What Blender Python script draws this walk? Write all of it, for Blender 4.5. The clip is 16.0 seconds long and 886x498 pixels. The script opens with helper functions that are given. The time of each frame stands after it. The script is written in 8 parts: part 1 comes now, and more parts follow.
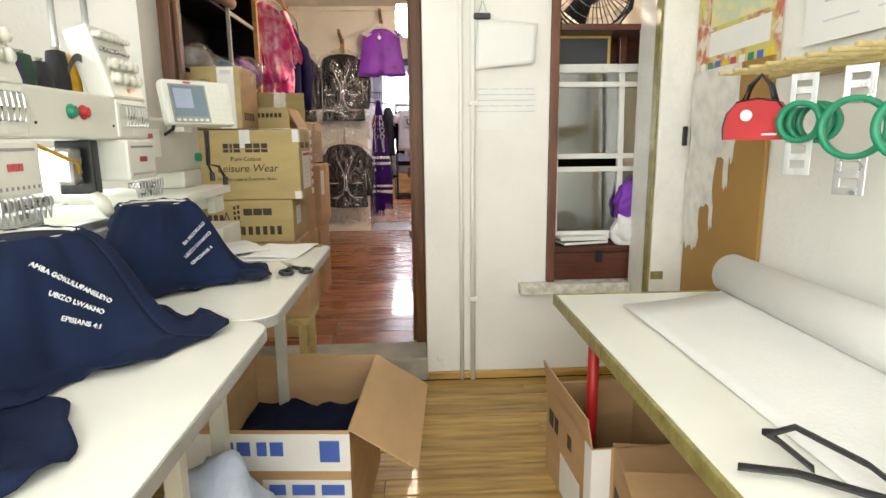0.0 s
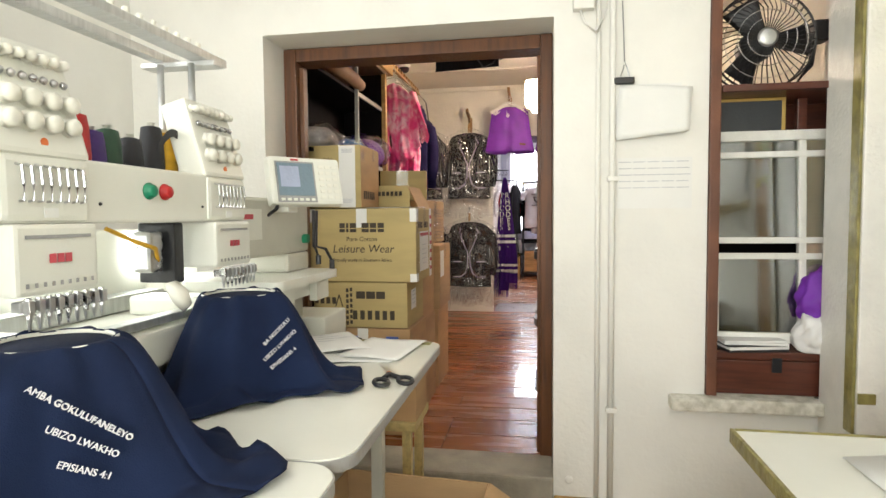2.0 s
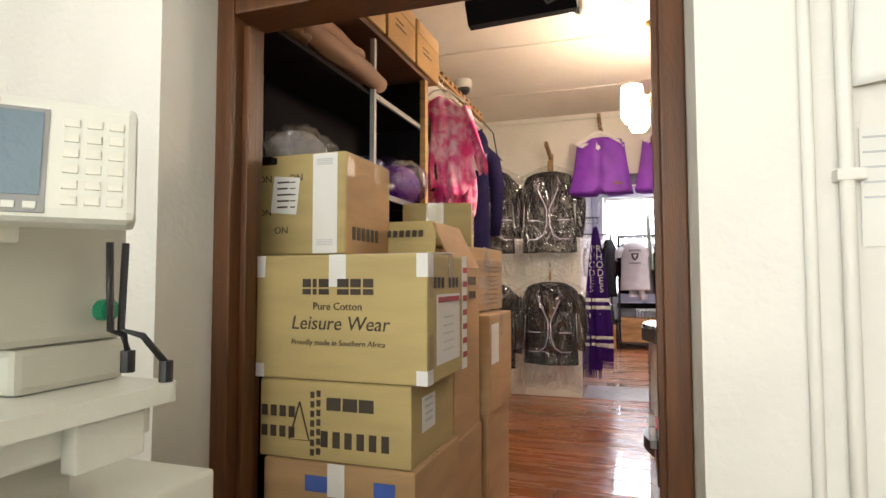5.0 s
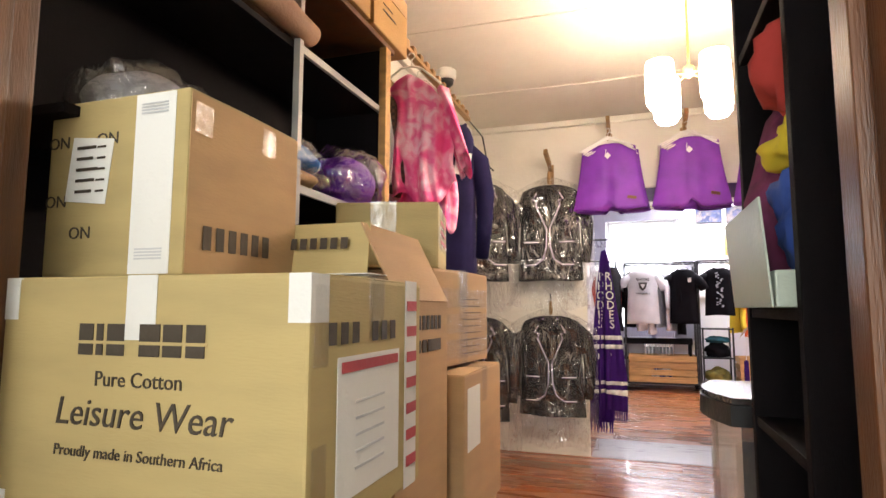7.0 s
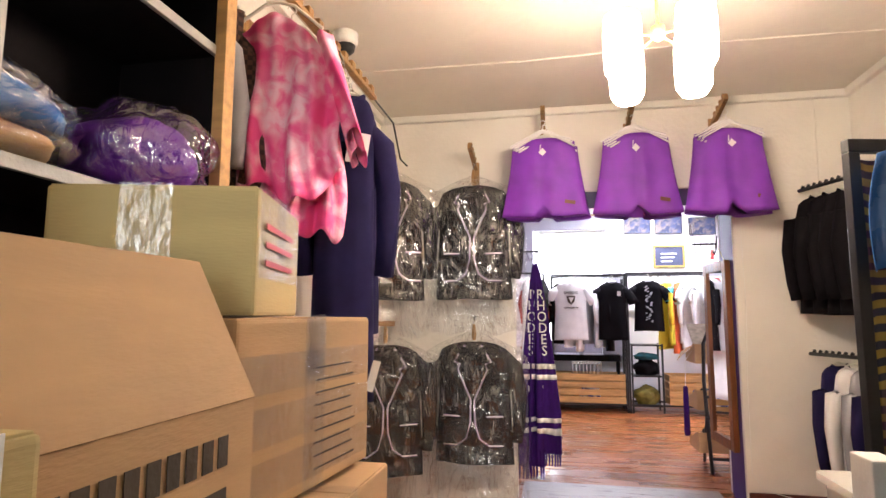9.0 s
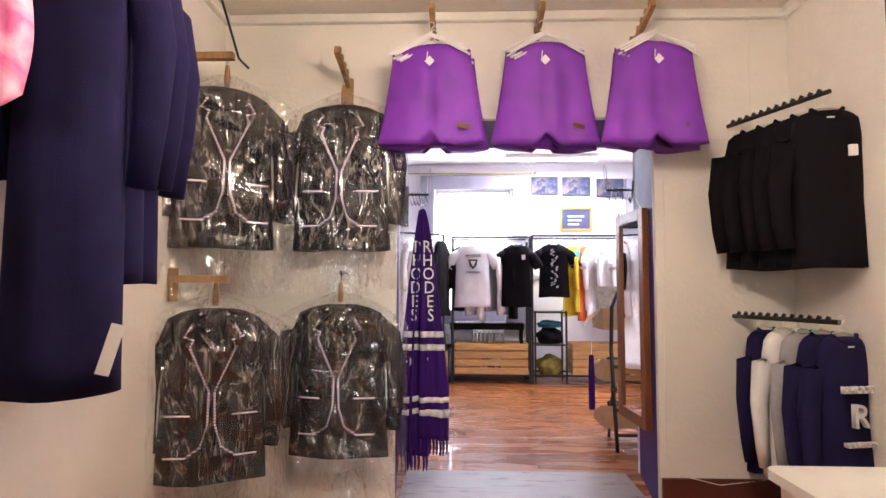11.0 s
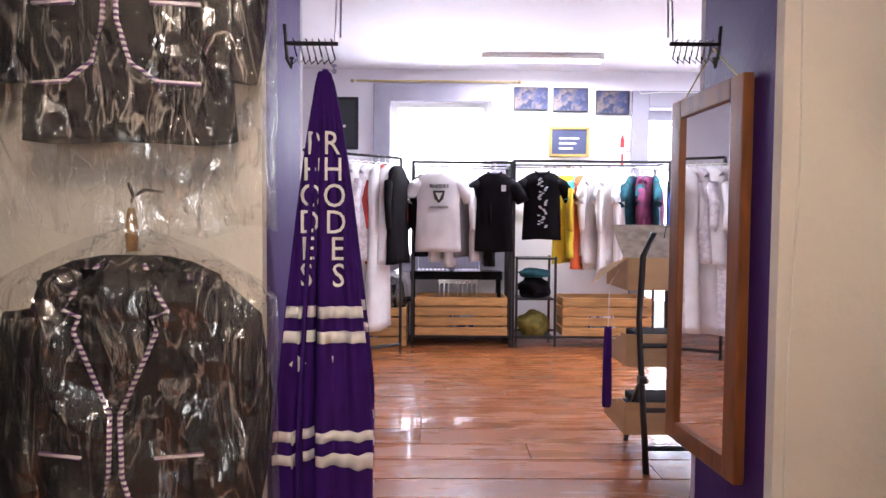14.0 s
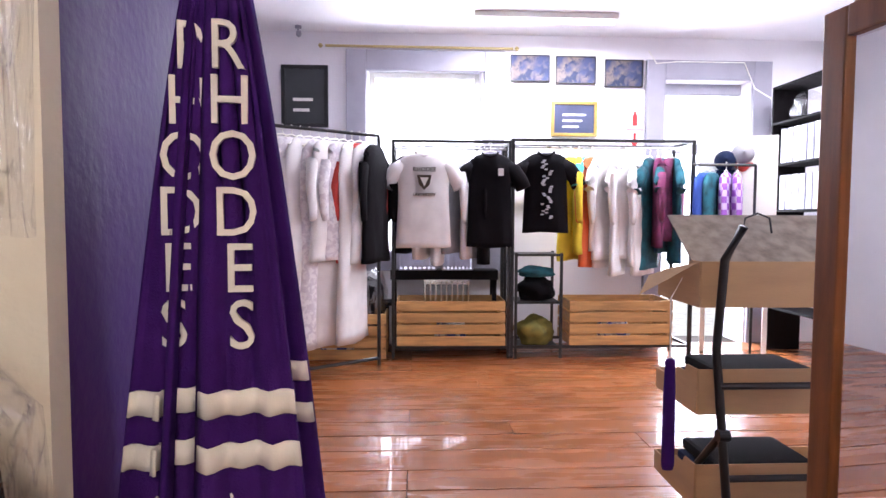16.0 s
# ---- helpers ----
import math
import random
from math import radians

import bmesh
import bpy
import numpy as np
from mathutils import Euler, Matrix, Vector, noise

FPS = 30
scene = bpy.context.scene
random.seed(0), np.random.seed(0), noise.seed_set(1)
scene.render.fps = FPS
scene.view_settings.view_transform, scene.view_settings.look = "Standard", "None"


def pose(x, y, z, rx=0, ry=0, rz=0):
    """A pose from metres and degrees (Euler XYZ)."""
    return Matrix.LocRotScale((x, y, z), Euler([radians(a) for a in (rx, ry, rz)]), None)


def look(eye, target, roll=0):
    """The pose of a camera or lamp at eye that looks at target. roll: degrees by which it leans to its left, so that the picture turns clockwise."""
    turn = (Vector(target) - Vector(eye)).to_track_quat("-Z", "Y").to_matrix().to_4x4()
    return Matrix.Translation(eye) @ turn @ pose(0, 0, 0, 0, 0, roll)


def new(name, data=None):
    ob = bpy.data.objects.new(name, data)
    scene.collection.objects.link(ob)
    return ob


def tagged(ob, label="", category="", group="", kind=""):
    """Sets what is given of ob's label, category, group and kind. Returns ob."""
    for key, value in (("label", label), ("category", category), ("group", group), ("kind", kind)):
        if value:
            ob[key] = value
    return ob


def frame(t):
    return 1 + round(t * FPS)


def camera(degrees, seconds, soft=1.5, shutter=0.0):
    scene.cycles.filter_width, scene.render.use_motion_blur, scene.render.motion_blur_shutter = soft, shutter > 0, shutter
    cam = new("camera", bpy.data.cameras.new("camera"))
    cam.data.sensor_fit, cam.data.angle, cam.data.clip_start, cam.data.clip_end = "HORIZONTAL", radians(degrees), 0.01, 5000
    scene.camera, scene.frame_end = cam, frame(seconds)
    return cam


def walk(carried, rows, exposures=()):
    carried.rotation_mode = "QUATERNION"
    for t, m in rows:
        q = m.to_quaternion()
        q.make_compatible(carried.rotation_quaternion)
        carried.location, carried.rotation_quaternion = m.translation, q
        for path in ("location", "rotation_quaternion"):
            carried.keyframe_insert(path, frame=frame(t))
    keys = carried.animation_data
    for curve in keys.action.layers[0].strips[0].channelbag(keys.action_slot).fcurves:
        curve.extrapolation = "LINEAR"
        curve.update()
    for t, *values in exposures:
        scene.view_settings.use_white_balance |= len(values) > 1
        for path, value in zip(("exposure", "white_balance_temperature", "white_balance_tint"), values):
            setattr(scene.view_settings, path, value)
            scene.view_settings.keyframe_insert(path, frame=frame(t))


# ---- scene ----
cam = camera(75.3, 16.0)
METRES, EYE, TILT, LEAN, TURN = 7.0, 1.31, 0.0, 0.0, -2.7
ROWS = [
    (0.0, 0.0, 0.0, 0.0, -0.12, -10.76, 0.64),
    (0.5, 0.0016, 0.0103, 0.0017, 2.29, -8.8, 0.63),
    (1.0, 0.0011, 0.0237, 0.0018, 4.74, -6.95, 0.58),
    (1.5, -0.0024, 0.0361, 0.0028, 8.34, -5.07, 0.56),
    (2.0, -0.0035, 0.0548, 0.0024, 12.37, -3.12, 0.5),
    (2.5, -0.0022, 0.0809, 0.0007, 15.64, -1.66, 0.42),
    (3.0, -0.0024, 0.1129, -0.0032, 18.68, -0.49, 0.34),
    (3.5, -0.009, 0.1492, -0.0037, 20.42, 0.47, 0.26),
    (4.0, -0.0129, 0.1832, -0.0035, 20.8, 1.16, 0.23),
    (4.5, -0.0146, 0.2181, -0.0013, 21.13, 1.94, 0.18),
    (5.0, -0.0219, 0.2519, -0.0013, 21.34, 2.99, 0.09),
    (7.5, -0.057, 0.4044, 0.0053, 20.64, 6.25, 0.01),
    (8.0, -0.0636, 0.4295, 0.0091, 18.62, 6.43, -0.09),
    (8.5, -0.0696, 0.4656, 0.0144, 16.21, 6.56, -0.11),
    (9.0, -0.0719, 0.4963, 0.0203, 13.53, 6.56, -0.09),
    (9.5, -0.0726, 0.5222, 0.022, 10.11, 6.57, -0.18),
    (10.0, -0.0708, 0.5513, 0.0162, 7.46, 6.37, -0.14),
    (12.5, -0.0492, 0.7429, 0.005, 3.49, -1.04, -0.4),
    (13.0, -0.0509, 0.7831, 0.005, 2.97, -1.44, -0.4),
    (13.5, -0.0539, 0.8196, 0.0044, 2.56, -1.74, -0.44),
    (14.0, -0.0559, 0.8557, 0.0049, 2.13, -2.06, -0.45),
    (14.5, -0.06, 0.8879, 0.0043, 1.75, -2.41, -0.35),
    (15.0, -0.0687, 0.9231, 0.0051, 1.34, -2.72, -0.31),
    (15.5, -0.0713, 0.9517, 0.0047, 0.77, -2.85, -0.31),
    (16.0, -0.0691, 0.9858, 0.0059, 0.08, -2.98, -0.24),
]
walk(cam, [(t, pose(0, 0, EYE, TILT, LEAN, TURN) @ pose(METRES * x, METRES * y, METRES * z, 90 + pitch, roll, yaw)) for t, x, y, z, yaw, pitch, roll in ROWS],
     [(0, -0.08, 6450, 9), (5, 0, 6500, 10), (7.5, 0.42, 6350, 12), (10, 0.38, 6150, 14), (12.5, 0.12, 6050, 17), (16, 0.1, 6050, 15)])

# ---- light ----
world = bpy.data.worlds.new("world")
scene.world = world
world.use_nodes = True
wn = world.node_tree.nodes
sky = wn.new("ShaderNodeTexSky")
sky.sky_type, sky.sun_disc, sky.sun_elevation, sky.sun_rotation = "NISHITA", False, radians(48), radians(20)
wn["Background"].inputs["Strength"].default_value = 0.12
world.node_tree.links.new(sky.outputs[0], wn["Background"].inputs["Color"])


def area(name, m, w, h, watts, col):
    d = bpy.data.lights.new(name, "AREA")
    d.shape, d.size, d.size_y, d.energy, d.color = "RECTANGLE", w, h, watts, col
    ob = new(name, d)
    ob.matrix_world = m
    return ob


sun_data = bpy.data.lights.new("sun", "SUN")
sun_data.energy, sun_data.angle, sun_data.color = 3.0, radians(0.5), (1, 0.95, 0.88)
new("sun", sun_data).matrix_world = look((4, 22, 20), (0, 12, 0))

# daylight in the window openings
area("window_light", look((-0.4, -1.35, 1.75), (-0.3, 3, 1.1)), 2.2, 1.5, 112, (1, 1, 0.93))
area("window_light", look((-1.98, 0.9, 1.95), (0.6, 1.2, 0.8)), 1.2, 1.2, 22, (1, 1, 0.95))
area("window_light", look((-0.08, 12.72, 2.0), (-0.08, 9, 0.6)), 1.05, 1.6, 95, (0.90, 0.92, 1))
area("window_light", look((2.7, 12.72, 1.5), (1.6, 9, 0.4)), 0.85, 2.2, 100, (0.90, 0.92, 1))
# ceiling tubes of the shop
area("tube_light", look((0.95, 11.9, 3.02), (0.95, 11.9, 0)), 1.2, 0.08, 75, (0.97, 0.95, 1))
area("tube_light", look((3.0, 11.0, 3.02), (3.0, 11.0, 0)), 1.2, 0.08, 75, (0.97, 0.95, 1))


# ---- materials ----
def mat(name, col, rough=0.6, metal=0.0, var=0.12, scale=5.0, bump=0.15, bscale=90.0, stretch=(1, 1, 1), rand=0.0, dark=None, coat=0.0, emit=0.0):
    """Noise at two scales over a base colour, with fine relief."""
    m = bpy.data.materials.new(name)
    m.use_nodes = True
    t = m.node_tree
    n, l = t.nodes, t.links
    b = n["Principled BSDF"]
    co, mp = n.new("ShaderNodeTexCoord"), n.new("ShaderNodeMapping")
    mp.inputs["Scale"].default_value = stretch
    l.new(co.outputs["Object"], mp.inputs["Vector"])
    info = n.new("ShaderNodeObjectInfo")
    off = n.new("ShaderNodeVectorMath")
    off.operation = "ADD"
    mul = n.new("ShaderNodeMath")
    mul.operation, mul.inputs[1].default_value = "MULTIPLY", 37.0 if rand else 0.0
    l.new(info.outputs["Random"], mul.inputs[0])
    l.new(mp.outputs[0], off.inputs[0])
    l.new(mul.outputs[0], off.inputs[1])
    big, fine = n.new("ShaderNodeTexNoise"), n.new("ShaderNodeTexNoise")
    big.inputs["Scale"].default_value, big.inputs["Detail"].default_value = scale, 4
    fine.inputs["Scale"].default_value, fine.inputs["Detail"].default_value = bscale, 3
    for q in (big, fine):
        l.new(off.outputs[0], q.inputs["Vector"])
    mix = n.new("ShaderNodeMix")
    mix.data_type = "RGBA"
    d = dark or tuple(c * (1 - 2.4 * var) for c in col)
    mix.inputs["A"].default_value, mix.inputs["B"].default_value = (*d, 1), (*col, 1)
    ramp = n.new("ShaderNodeMapRange")
    ramp.inputs["From Min"].default_value, ramp.inputs["From Max"].default_value = 0.3, 0.62
    l.new(big.outputs[0], ramp.inputs["Value"])
    l.new(ramp.outputs[0], mix.inputs["Factor"])
    hsv = n.new("ShaderNodeHueSaturation")
    l.new(mix.outputs["Result"], hsv.inputs["Color"])
    sh = n.new("ShaderNodeMapRange")
    sh.inputs["To Min"].default_value, sh.inputs["To Max"].default_value = 1 - rand, 1 + rand
    l.new(info.outputs["Random"], sh.inputs["Value"])
    l.new(sh.outputs[0], hsv.inputs["Value"])
    l.new(hsv.outputs[0], b.inputs["Base Color"])
    rr = n.new("ShaderNodeMapRange")
    rr.inputs["To Min"].default_value, rr.inputs["To Max"].default_value = max(rough - 0.1, 0.02), min(rough + 0.12, 1)
    l.new(big.outputs[0], rr.inputs["Value"])
    if rough > 0.05:
        l.new(rr.outputs[0], b.inputs["Roughness"])
    else:
        b.inputs["Roughness"].default_value = rough
    b.inputs["Metallic"].default_value = metal
    b.inputs["Coat Weight"].default_value = coat
    if bump:
        bp = n.new("ShaderNodeBump")
        bp.inputs["Strength"].default_value, bp.inputs["Distance"].default_value = bump, 0.01
        l.new(fine.outputs[0], bp.inputs["Height"])
        l.new(bp.outputs[0], b.inputs["Normal"])
    if emit:
        b.inputs["Emission Color"].default_value, b.inputs["Emission Strength"].default_value = (*col, 1), emit
    m["mixname"] = mix.name
    return m


def film_mat(name, see=0.75, tint=(1, 1, 1), rough=0.12, bscale=14.0, bump=0.8, milk=0.03, fall=0.35, crease=0.0):
    """Clear crinkled plastic: see-through with glossy creases."""
    m = bpy.data.materials.new(name)
    m.use_nodes = True
    t = m.node_tree
    n, l = t.nodes, t.links
    n.remove(n["Principled BSDF"])
    tr, gl, mx, df, m2 = (n.new(k) for k in ("ShaderNodeBsdfTransparent", "ShaderNodeBsdfGlossy", "ShaderNodeMixShader", "ShaderNodeBsdfDiffuse", "ShaderNodeMixShader"))
    tr.inputs[0].default_value = (*tint, 1)
    gl.inputs["Roughness"].default_value = rough
    df.inputs[0].default_value = (0.8, 0.8, 0.82, 1)
    co, no, bp = n.new("ShaderNodeTexCoord"), n.new("ShaderNodeTexNoise"), n.new("ShaderNodeBump")
    no.inputs["Scale"].default_value, no.inputs["Detail"].default_value, no.inputs["Distortion"].default_value = bscale, 4, 1.2
    bp.inputs["Strength"].default_value, bp.inputs["Distance"].default_value = bump, 0.03
    sq = n.new("ShaderNodeMapping")
    sq.inputs["Scale"].default_value = (1, 1, fall)
    l.new(co.outputs["Object"], sq.inputs["Vector"])
    l.new(sq.outputs[0], no.inputs["Vector"])
    l.new(no.outputs[0], bp.inputs["Height"])
    l.new(bp.outputs[0], gl.inputs["Normal"])
    m2.inputs[0].default_value = milk
    l.new(gl.outputs[0], m2.inputs[1])
    l.new(df.outputs[0], m2.inputs[2])
    mx.inputs[0].default_value = 1 - see
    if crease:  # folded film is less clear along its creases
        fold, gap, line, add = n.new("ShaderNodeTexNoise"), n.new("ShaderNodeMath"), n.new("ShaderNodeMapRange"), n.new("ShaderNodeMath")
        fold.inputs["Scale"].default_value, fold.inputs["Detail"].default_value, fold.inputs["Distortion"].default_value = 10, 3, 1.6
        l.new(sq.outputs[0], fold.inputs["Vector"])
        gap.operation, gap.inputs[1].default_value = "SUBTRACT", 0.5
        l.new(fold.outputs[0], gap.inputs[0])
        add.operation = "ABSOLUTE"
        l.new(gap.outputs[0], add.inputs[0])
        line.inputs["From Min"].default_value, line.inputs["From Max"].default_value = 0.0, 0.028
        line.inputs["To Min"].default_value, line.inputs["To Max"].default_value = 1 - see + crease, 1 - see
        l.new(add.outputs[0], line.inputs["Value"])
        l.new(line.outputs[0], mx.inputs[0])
    l.new(tr.outputs[0], mx.inputs[1])
    l.new(m2.outputs[0], mx.inputs[2])
    l.new(mx.outputs[0], n["Material Output"].inputs["Surface"])
    return m


def two_tone(name, a, b, scale, kind="noise", rough=0.8, sharp=0.06, direction="Z", third=None):
    """Cloth in two colours: blotches, bands or checks."""
    m = mat(name, a, rough, bump=0.1, bscale=500)
    n, l = m.node_tree.nodes, m.node_tree.links
    co = n.new("ShaderNodeTexCoord")
    if kind == "noise":
        q = n.new("ShaderNodeTexNoise")
        q.inputs["Scale"].default_value, q.inputs["Detail"].default_value, q.inputs["Distortion"].default_value = scale, 5, 0.6
    elif kind == "check":
        q = n.new("ShaderNodeTexChecker")
        q.inputs["Scale"].default_value = scale
    else:
        q = n.new("ShaderNodeTexWave")
        q.wave_type, q.bands_direction = ("RINGS" if kind == "rings" else "BANDS"), direction
        q.inputs["Scale"].default_value = scale
        q.inputs["Distortion"].default_value = 0.0 if kind == "bands" else 3.0
    l.new(co.outputs["Object"], q.inputs["Vector"])
    r = n.new("ShaderNodeMapRange")
    r.inputs["From Min"].default_value, r.inputs["From Max"].default_value = 0.5 - sharp, 0.5 + sharp
    l.new(q.outputs["Fac"] if "Fac" in q.outputs else q.outputs[1], r.inputs["Value"])
    mx = n.new("ShaderNodeMix")
    mx.data_type = "RGBA"
    l.new(r.outputs[0], mx.inputs["Factor"])
    mx.inputs["A"].default_value, mx.inputs["B"].default_value = (*a, 1), (*b, 1)
    if third:
        q2, mx2 = n.new("ShaderNodeTexNoise"), n.new("ShaderNodeMix")
        q2.inputs["Scale"].default_value = scale * 0.4
        mx2.data_type = "RGBA"
        r2 = n.new("ShaderNodeMapRange")
        r2.inputs["From Min"].default_value, r2.inputs["From Max"].default_value = 0.45, 0.58
        l.new(co.outputs["Object"], q2.inputs["Vector"])
        l.new(q2.outputs[0], r2.inputs["Value"])
        l.new(r2.outputs[0], mx2.inputs["Factor"])
        l.new(mx.outputs["Result"], mx2.inputs["A"])
        mx2.inputs["B"].default_value = (*third, 1)
        mx = mx2
    l.new(mx.outputs["Result"], n["Principled BSDF"].inputs["Base Color"])
    return m


PLASTER = mat("white_plaster", (0.82, 0.81, 0.76), 0.85, var=0.04, scale=2.2, bump=0.25, bscale=45)
CREAM = mat("cream_plaster", (0.80, 0.77, 0.70), 0.85, var=0.05, scale=1.8, bump=0.3, bscale=35)
SHOPWALL = mat("shop_plaster", (0.82, 0.80, 0.84), 0.85, var=0.03, scale=2, bump=0.2, bscale=45)
CEIL = mat("ceiling_paint", (0.74, 0.69, 0.60), 0.8, var=0.05, scale=1.5, bump=0.3, bscale=14)
CEILW = mat("white_ceiling", (0.85, 0.83, 0.86), 0.8, var=0.03, scale=1.5, bump=0.2, bscale=14)
PURPLEWALL = mat("purple_paint", (0.062, 0.018, 0.17), 0.6, var=0.06, bump=0.2, bscale=45)
GREYPAINT = mat("grey_paint", (0.32, 0.31, 0.37), 0.5, var=0.05, bump=0.1)
PINE = mat("pine_boards", (0.50, 0.32, 0.09), 0.35, var=0.2, scale=3, bump=0.15, bscale=40, stretch=(1.2, 14, 14), rand=0.16, dark=(0.26, 0.14, 0.03), coat=0.2)
REDBOARD = mat("varnished_boards", (0.34, 0.115, 0.036), 0.26, var=0.2, scale=2.5, bump=0.12, bscale=30, stretch=(0.6, 4.0, 4.0), rand=0.14, dark=(0.245, 0.08, 0.024), coat=0.3)
GAP = mat("floor_gap", (0.03, 0.02, 0.012), 0.9)
CONCRETE = mat("threshold_cement", (0.42, 0.39, 0.32), 0.8, var=0.12, scale=9, bump=0.4, bscale=60)
TIMBER = mat("stained_timber", (0.135, 0.048, 0.013), 0.42, var=0.22, scale=4, bump=0.25, bscale=50, stretch=(9, 9, 0.8), dark=(0.07, 0.025, 0.008))
BROWNPAINT = mat("brown_paint", (0.16, 0.06, 0.03), 0.5, var=0.15, scale=6)
WHITEPAINT = mat("white_gloss_paint", (0.80, 0.79, 0.74), 0.4, var=0.03, scale=12, bump=0.35, bscale=60)
CHIPPED = mat("chipped_white_paint", (0.74, 0.72, 0.64), 0.7, var=0.3, scale=22, bump=0.5, bscale=60, dark=(0.42, 0.40, 0.32))
OLIVE = mat("olive_tape", (0.30, 0.26, 0.09), 0.35, var=0.2, scale=20, bump=0.4, bscale=40)
HARDBOARD = mat("hardboard", (0.36, 0.20, 0.05), 0.6, var=0.06, scale=3)
SMEAR = mat("white_smear", (0.75, 0.73, 0.68), 0.7, var=0.1, scale=14)
CARD = mat("cardboard", (0.50, 0.32, 0.16), 0.8, var=0.07, scale=3, bump=0.12, bscale=50, stretch=(1, 1, 5), rand=0.06)
CARDOLIVE = mat("printed_cardboard", (0.50, 0.39, 0.17), 0.75, var=0.06, scale=3, bump=0.1, bscale=50, stretch=(1, 1, 5), rand=0.06)
CARDIN = mat("cardboard_inside", (0.22, 0.145, 0.08), 0.85, var=0.08, scale=4)
TAPE = film_mat("clear_tape", 0.88, rough=0.22, bscale=30, bump=0.4)
PAPER = mat("white_paper", (0.80, 0.80, 0.77), 0.8, var=0.02, scale=4)
GREYPRINT = mat("pale_print", (0.62, 0.63, 0.65), 0.8, var=0.1)
INK = mat("dark_ink", (0.06, 0.045, 0.03), 0.7, var=0.1)
REDINK = mat("red_ink", (0.55, 0.08, 0.10), 0.6)
BLUEINK = mat("blue_print", (0.07, 0.15, 0.55), 0.5)
LAMINATE = mat("white_laminate", (0.80, 0.80, 0.72), 0.2, var=0.03, scale=3, bump=0.0)
LAMEDGE = mat("grey_edge_band", (0.33, 0.33, 0.32), 0.4, var=0.1)
MACHINE = mat("machine_enamel", (0.76, 0.76, 0.68), 0.35, var=0.04, scale=5, bump=0.05, bscale=150)
MACHGREY = mat("machine_grey", (0.56, 0.55, 0.47), 0.4, var=0.06, scale=5, bump=0.05)
STEEL = mat("bright_steel", (0.55, 0.55, 0.55), 0.28, 0.95, var=0.1, scale=20, bump=0.05)
ALU = mat("brushed_aluminium", (0.62, 0.63, 0.62), 0.38, 0.85, var=0.08, stretch=(1, 14, 1))
KNOB = mat("ivory_plastic", (0.78, 0.77, 0.68), 0.35, var=0.03)
BLACK = mat("black_plastic", (0.015, 0.015, 0.017), 0.4, var=0.1)
BLACKMETAL = mat("black_powder_coat", (0.012, 0.012, 0.014), 0.38, var=0.2, bump=0.1, bscale=200)
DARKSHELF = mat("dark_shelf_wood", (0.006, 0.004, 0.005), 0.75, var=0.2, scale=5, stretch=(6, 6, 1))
SCREEN = mat("screen_glass", (0.16, 0.22, 0.26), 0.12, var=0.1, emit=0.25)
SCREENBLUE = mat("screen_window", (0.36, 0.40, 0.52), 0.15, emit=0.25)
GREENP = mat("green_plastic", (0.012, 0.24, 0.12), 0.35, var=0.06)
REDP = mat("red_plastic", (0.50, 0.02, 0.02), 0.35, var=0.06)
NAVY = mat("navy_cotton", (0.011, 0.019, 0.052), 0.9, var=0.15, scale=7, bump=0.2, bscale=420)
NAVYKNIT = mat("navy_fleece", (0.016, 0.013, 0.058), 0.92, var=0.15, scale=7, bump=0.2, bscale=300)
PURPLE = mat("purple_polyester", (0.20, 0.03, 0.44), 0.6, var=0.1, scale=6, bump=0.15, bscale=400)
SCARF = mat("purple_wool", (0.045, 0.011, 0.15), 0.92, var=0.12, scale=8, bump=0.35, bscale=330)
BLACKCLOTH = mat("black_wool", (0.006, 0.005, 0.007), 0.9, var=0.15, bump=0.2, bscale=350)
WHITECLOTH = mat("white_cotton", (0.80, 0.79, 0.78), 0.85, var=0.05, scale=7, bump=0.15, bscale=350)
GREYCLOTH = mat("grey_fleece", (0.33, 0.33, 0.35), 0.9, var=0.08, bump=0.2, bscale=300)
REDCLOTH = mat("red_cotton", (0.50, 0.05, 0.04), 0.85, var=0.12)
ORANGECLOTH = mat("orange_cotton", (0.75, 0.14, 0.04), 0.85, var=0.12)
YELLOWCLOTH = mat("yellow_cotton", (0.80, 0.62, 0.04), 0.85, var=0.1)
TURQ = mat("turquoise_cotton", (0.08, 0.50, 0.50), 0.85, var=0.1)
TEAL = mat("teal_cotton", (0.02, 0.14, 0.18), 0.85, var=0.25, scale=12)
MAROON = mat("maroon_cotton", (0.22, 0.04, 0.12), 0.85, var=0.25, scale=12)
BLUECLOTH = mat("blue_cotton", (0.04, 0.10, 0.42), 0.85, var=0.15)
PINKDYE = two_tone("pink_tie_dye", (0.86, 0.16, 0.38), (0.92, 0.58, 0.70), 15, third=(0.80, 0.07, 0.27), sharp=0.11)
PLAID = two_tone("brown_plaid", (0.10, 0.045, 0.03), (0.035, 0.018, 0.015), 60, "check")
SHWESHWE = two_tone("patterned_cotton", (0.02, 0.025, 0.05), (0.34, 0.24, 0.05), 7, "rings", third=(0.10, 0.015, 0.05))
LACE = two_tone("pale_patterned_cotton", (0.78, 0.76, 0.77), (0.62, 0.58, 0.62), 22)
PIPING = two_tone("striped_piping", (0.72, 0.66, 0.74), (0.12, 0.04, 0.20), 22, "bands", sharp=0.05)
VIOLETPLAID = two_tone("violet_plaid", (0.30, 0.10, 0.50), (0.62, 0.52, 0.74), 18, "check")
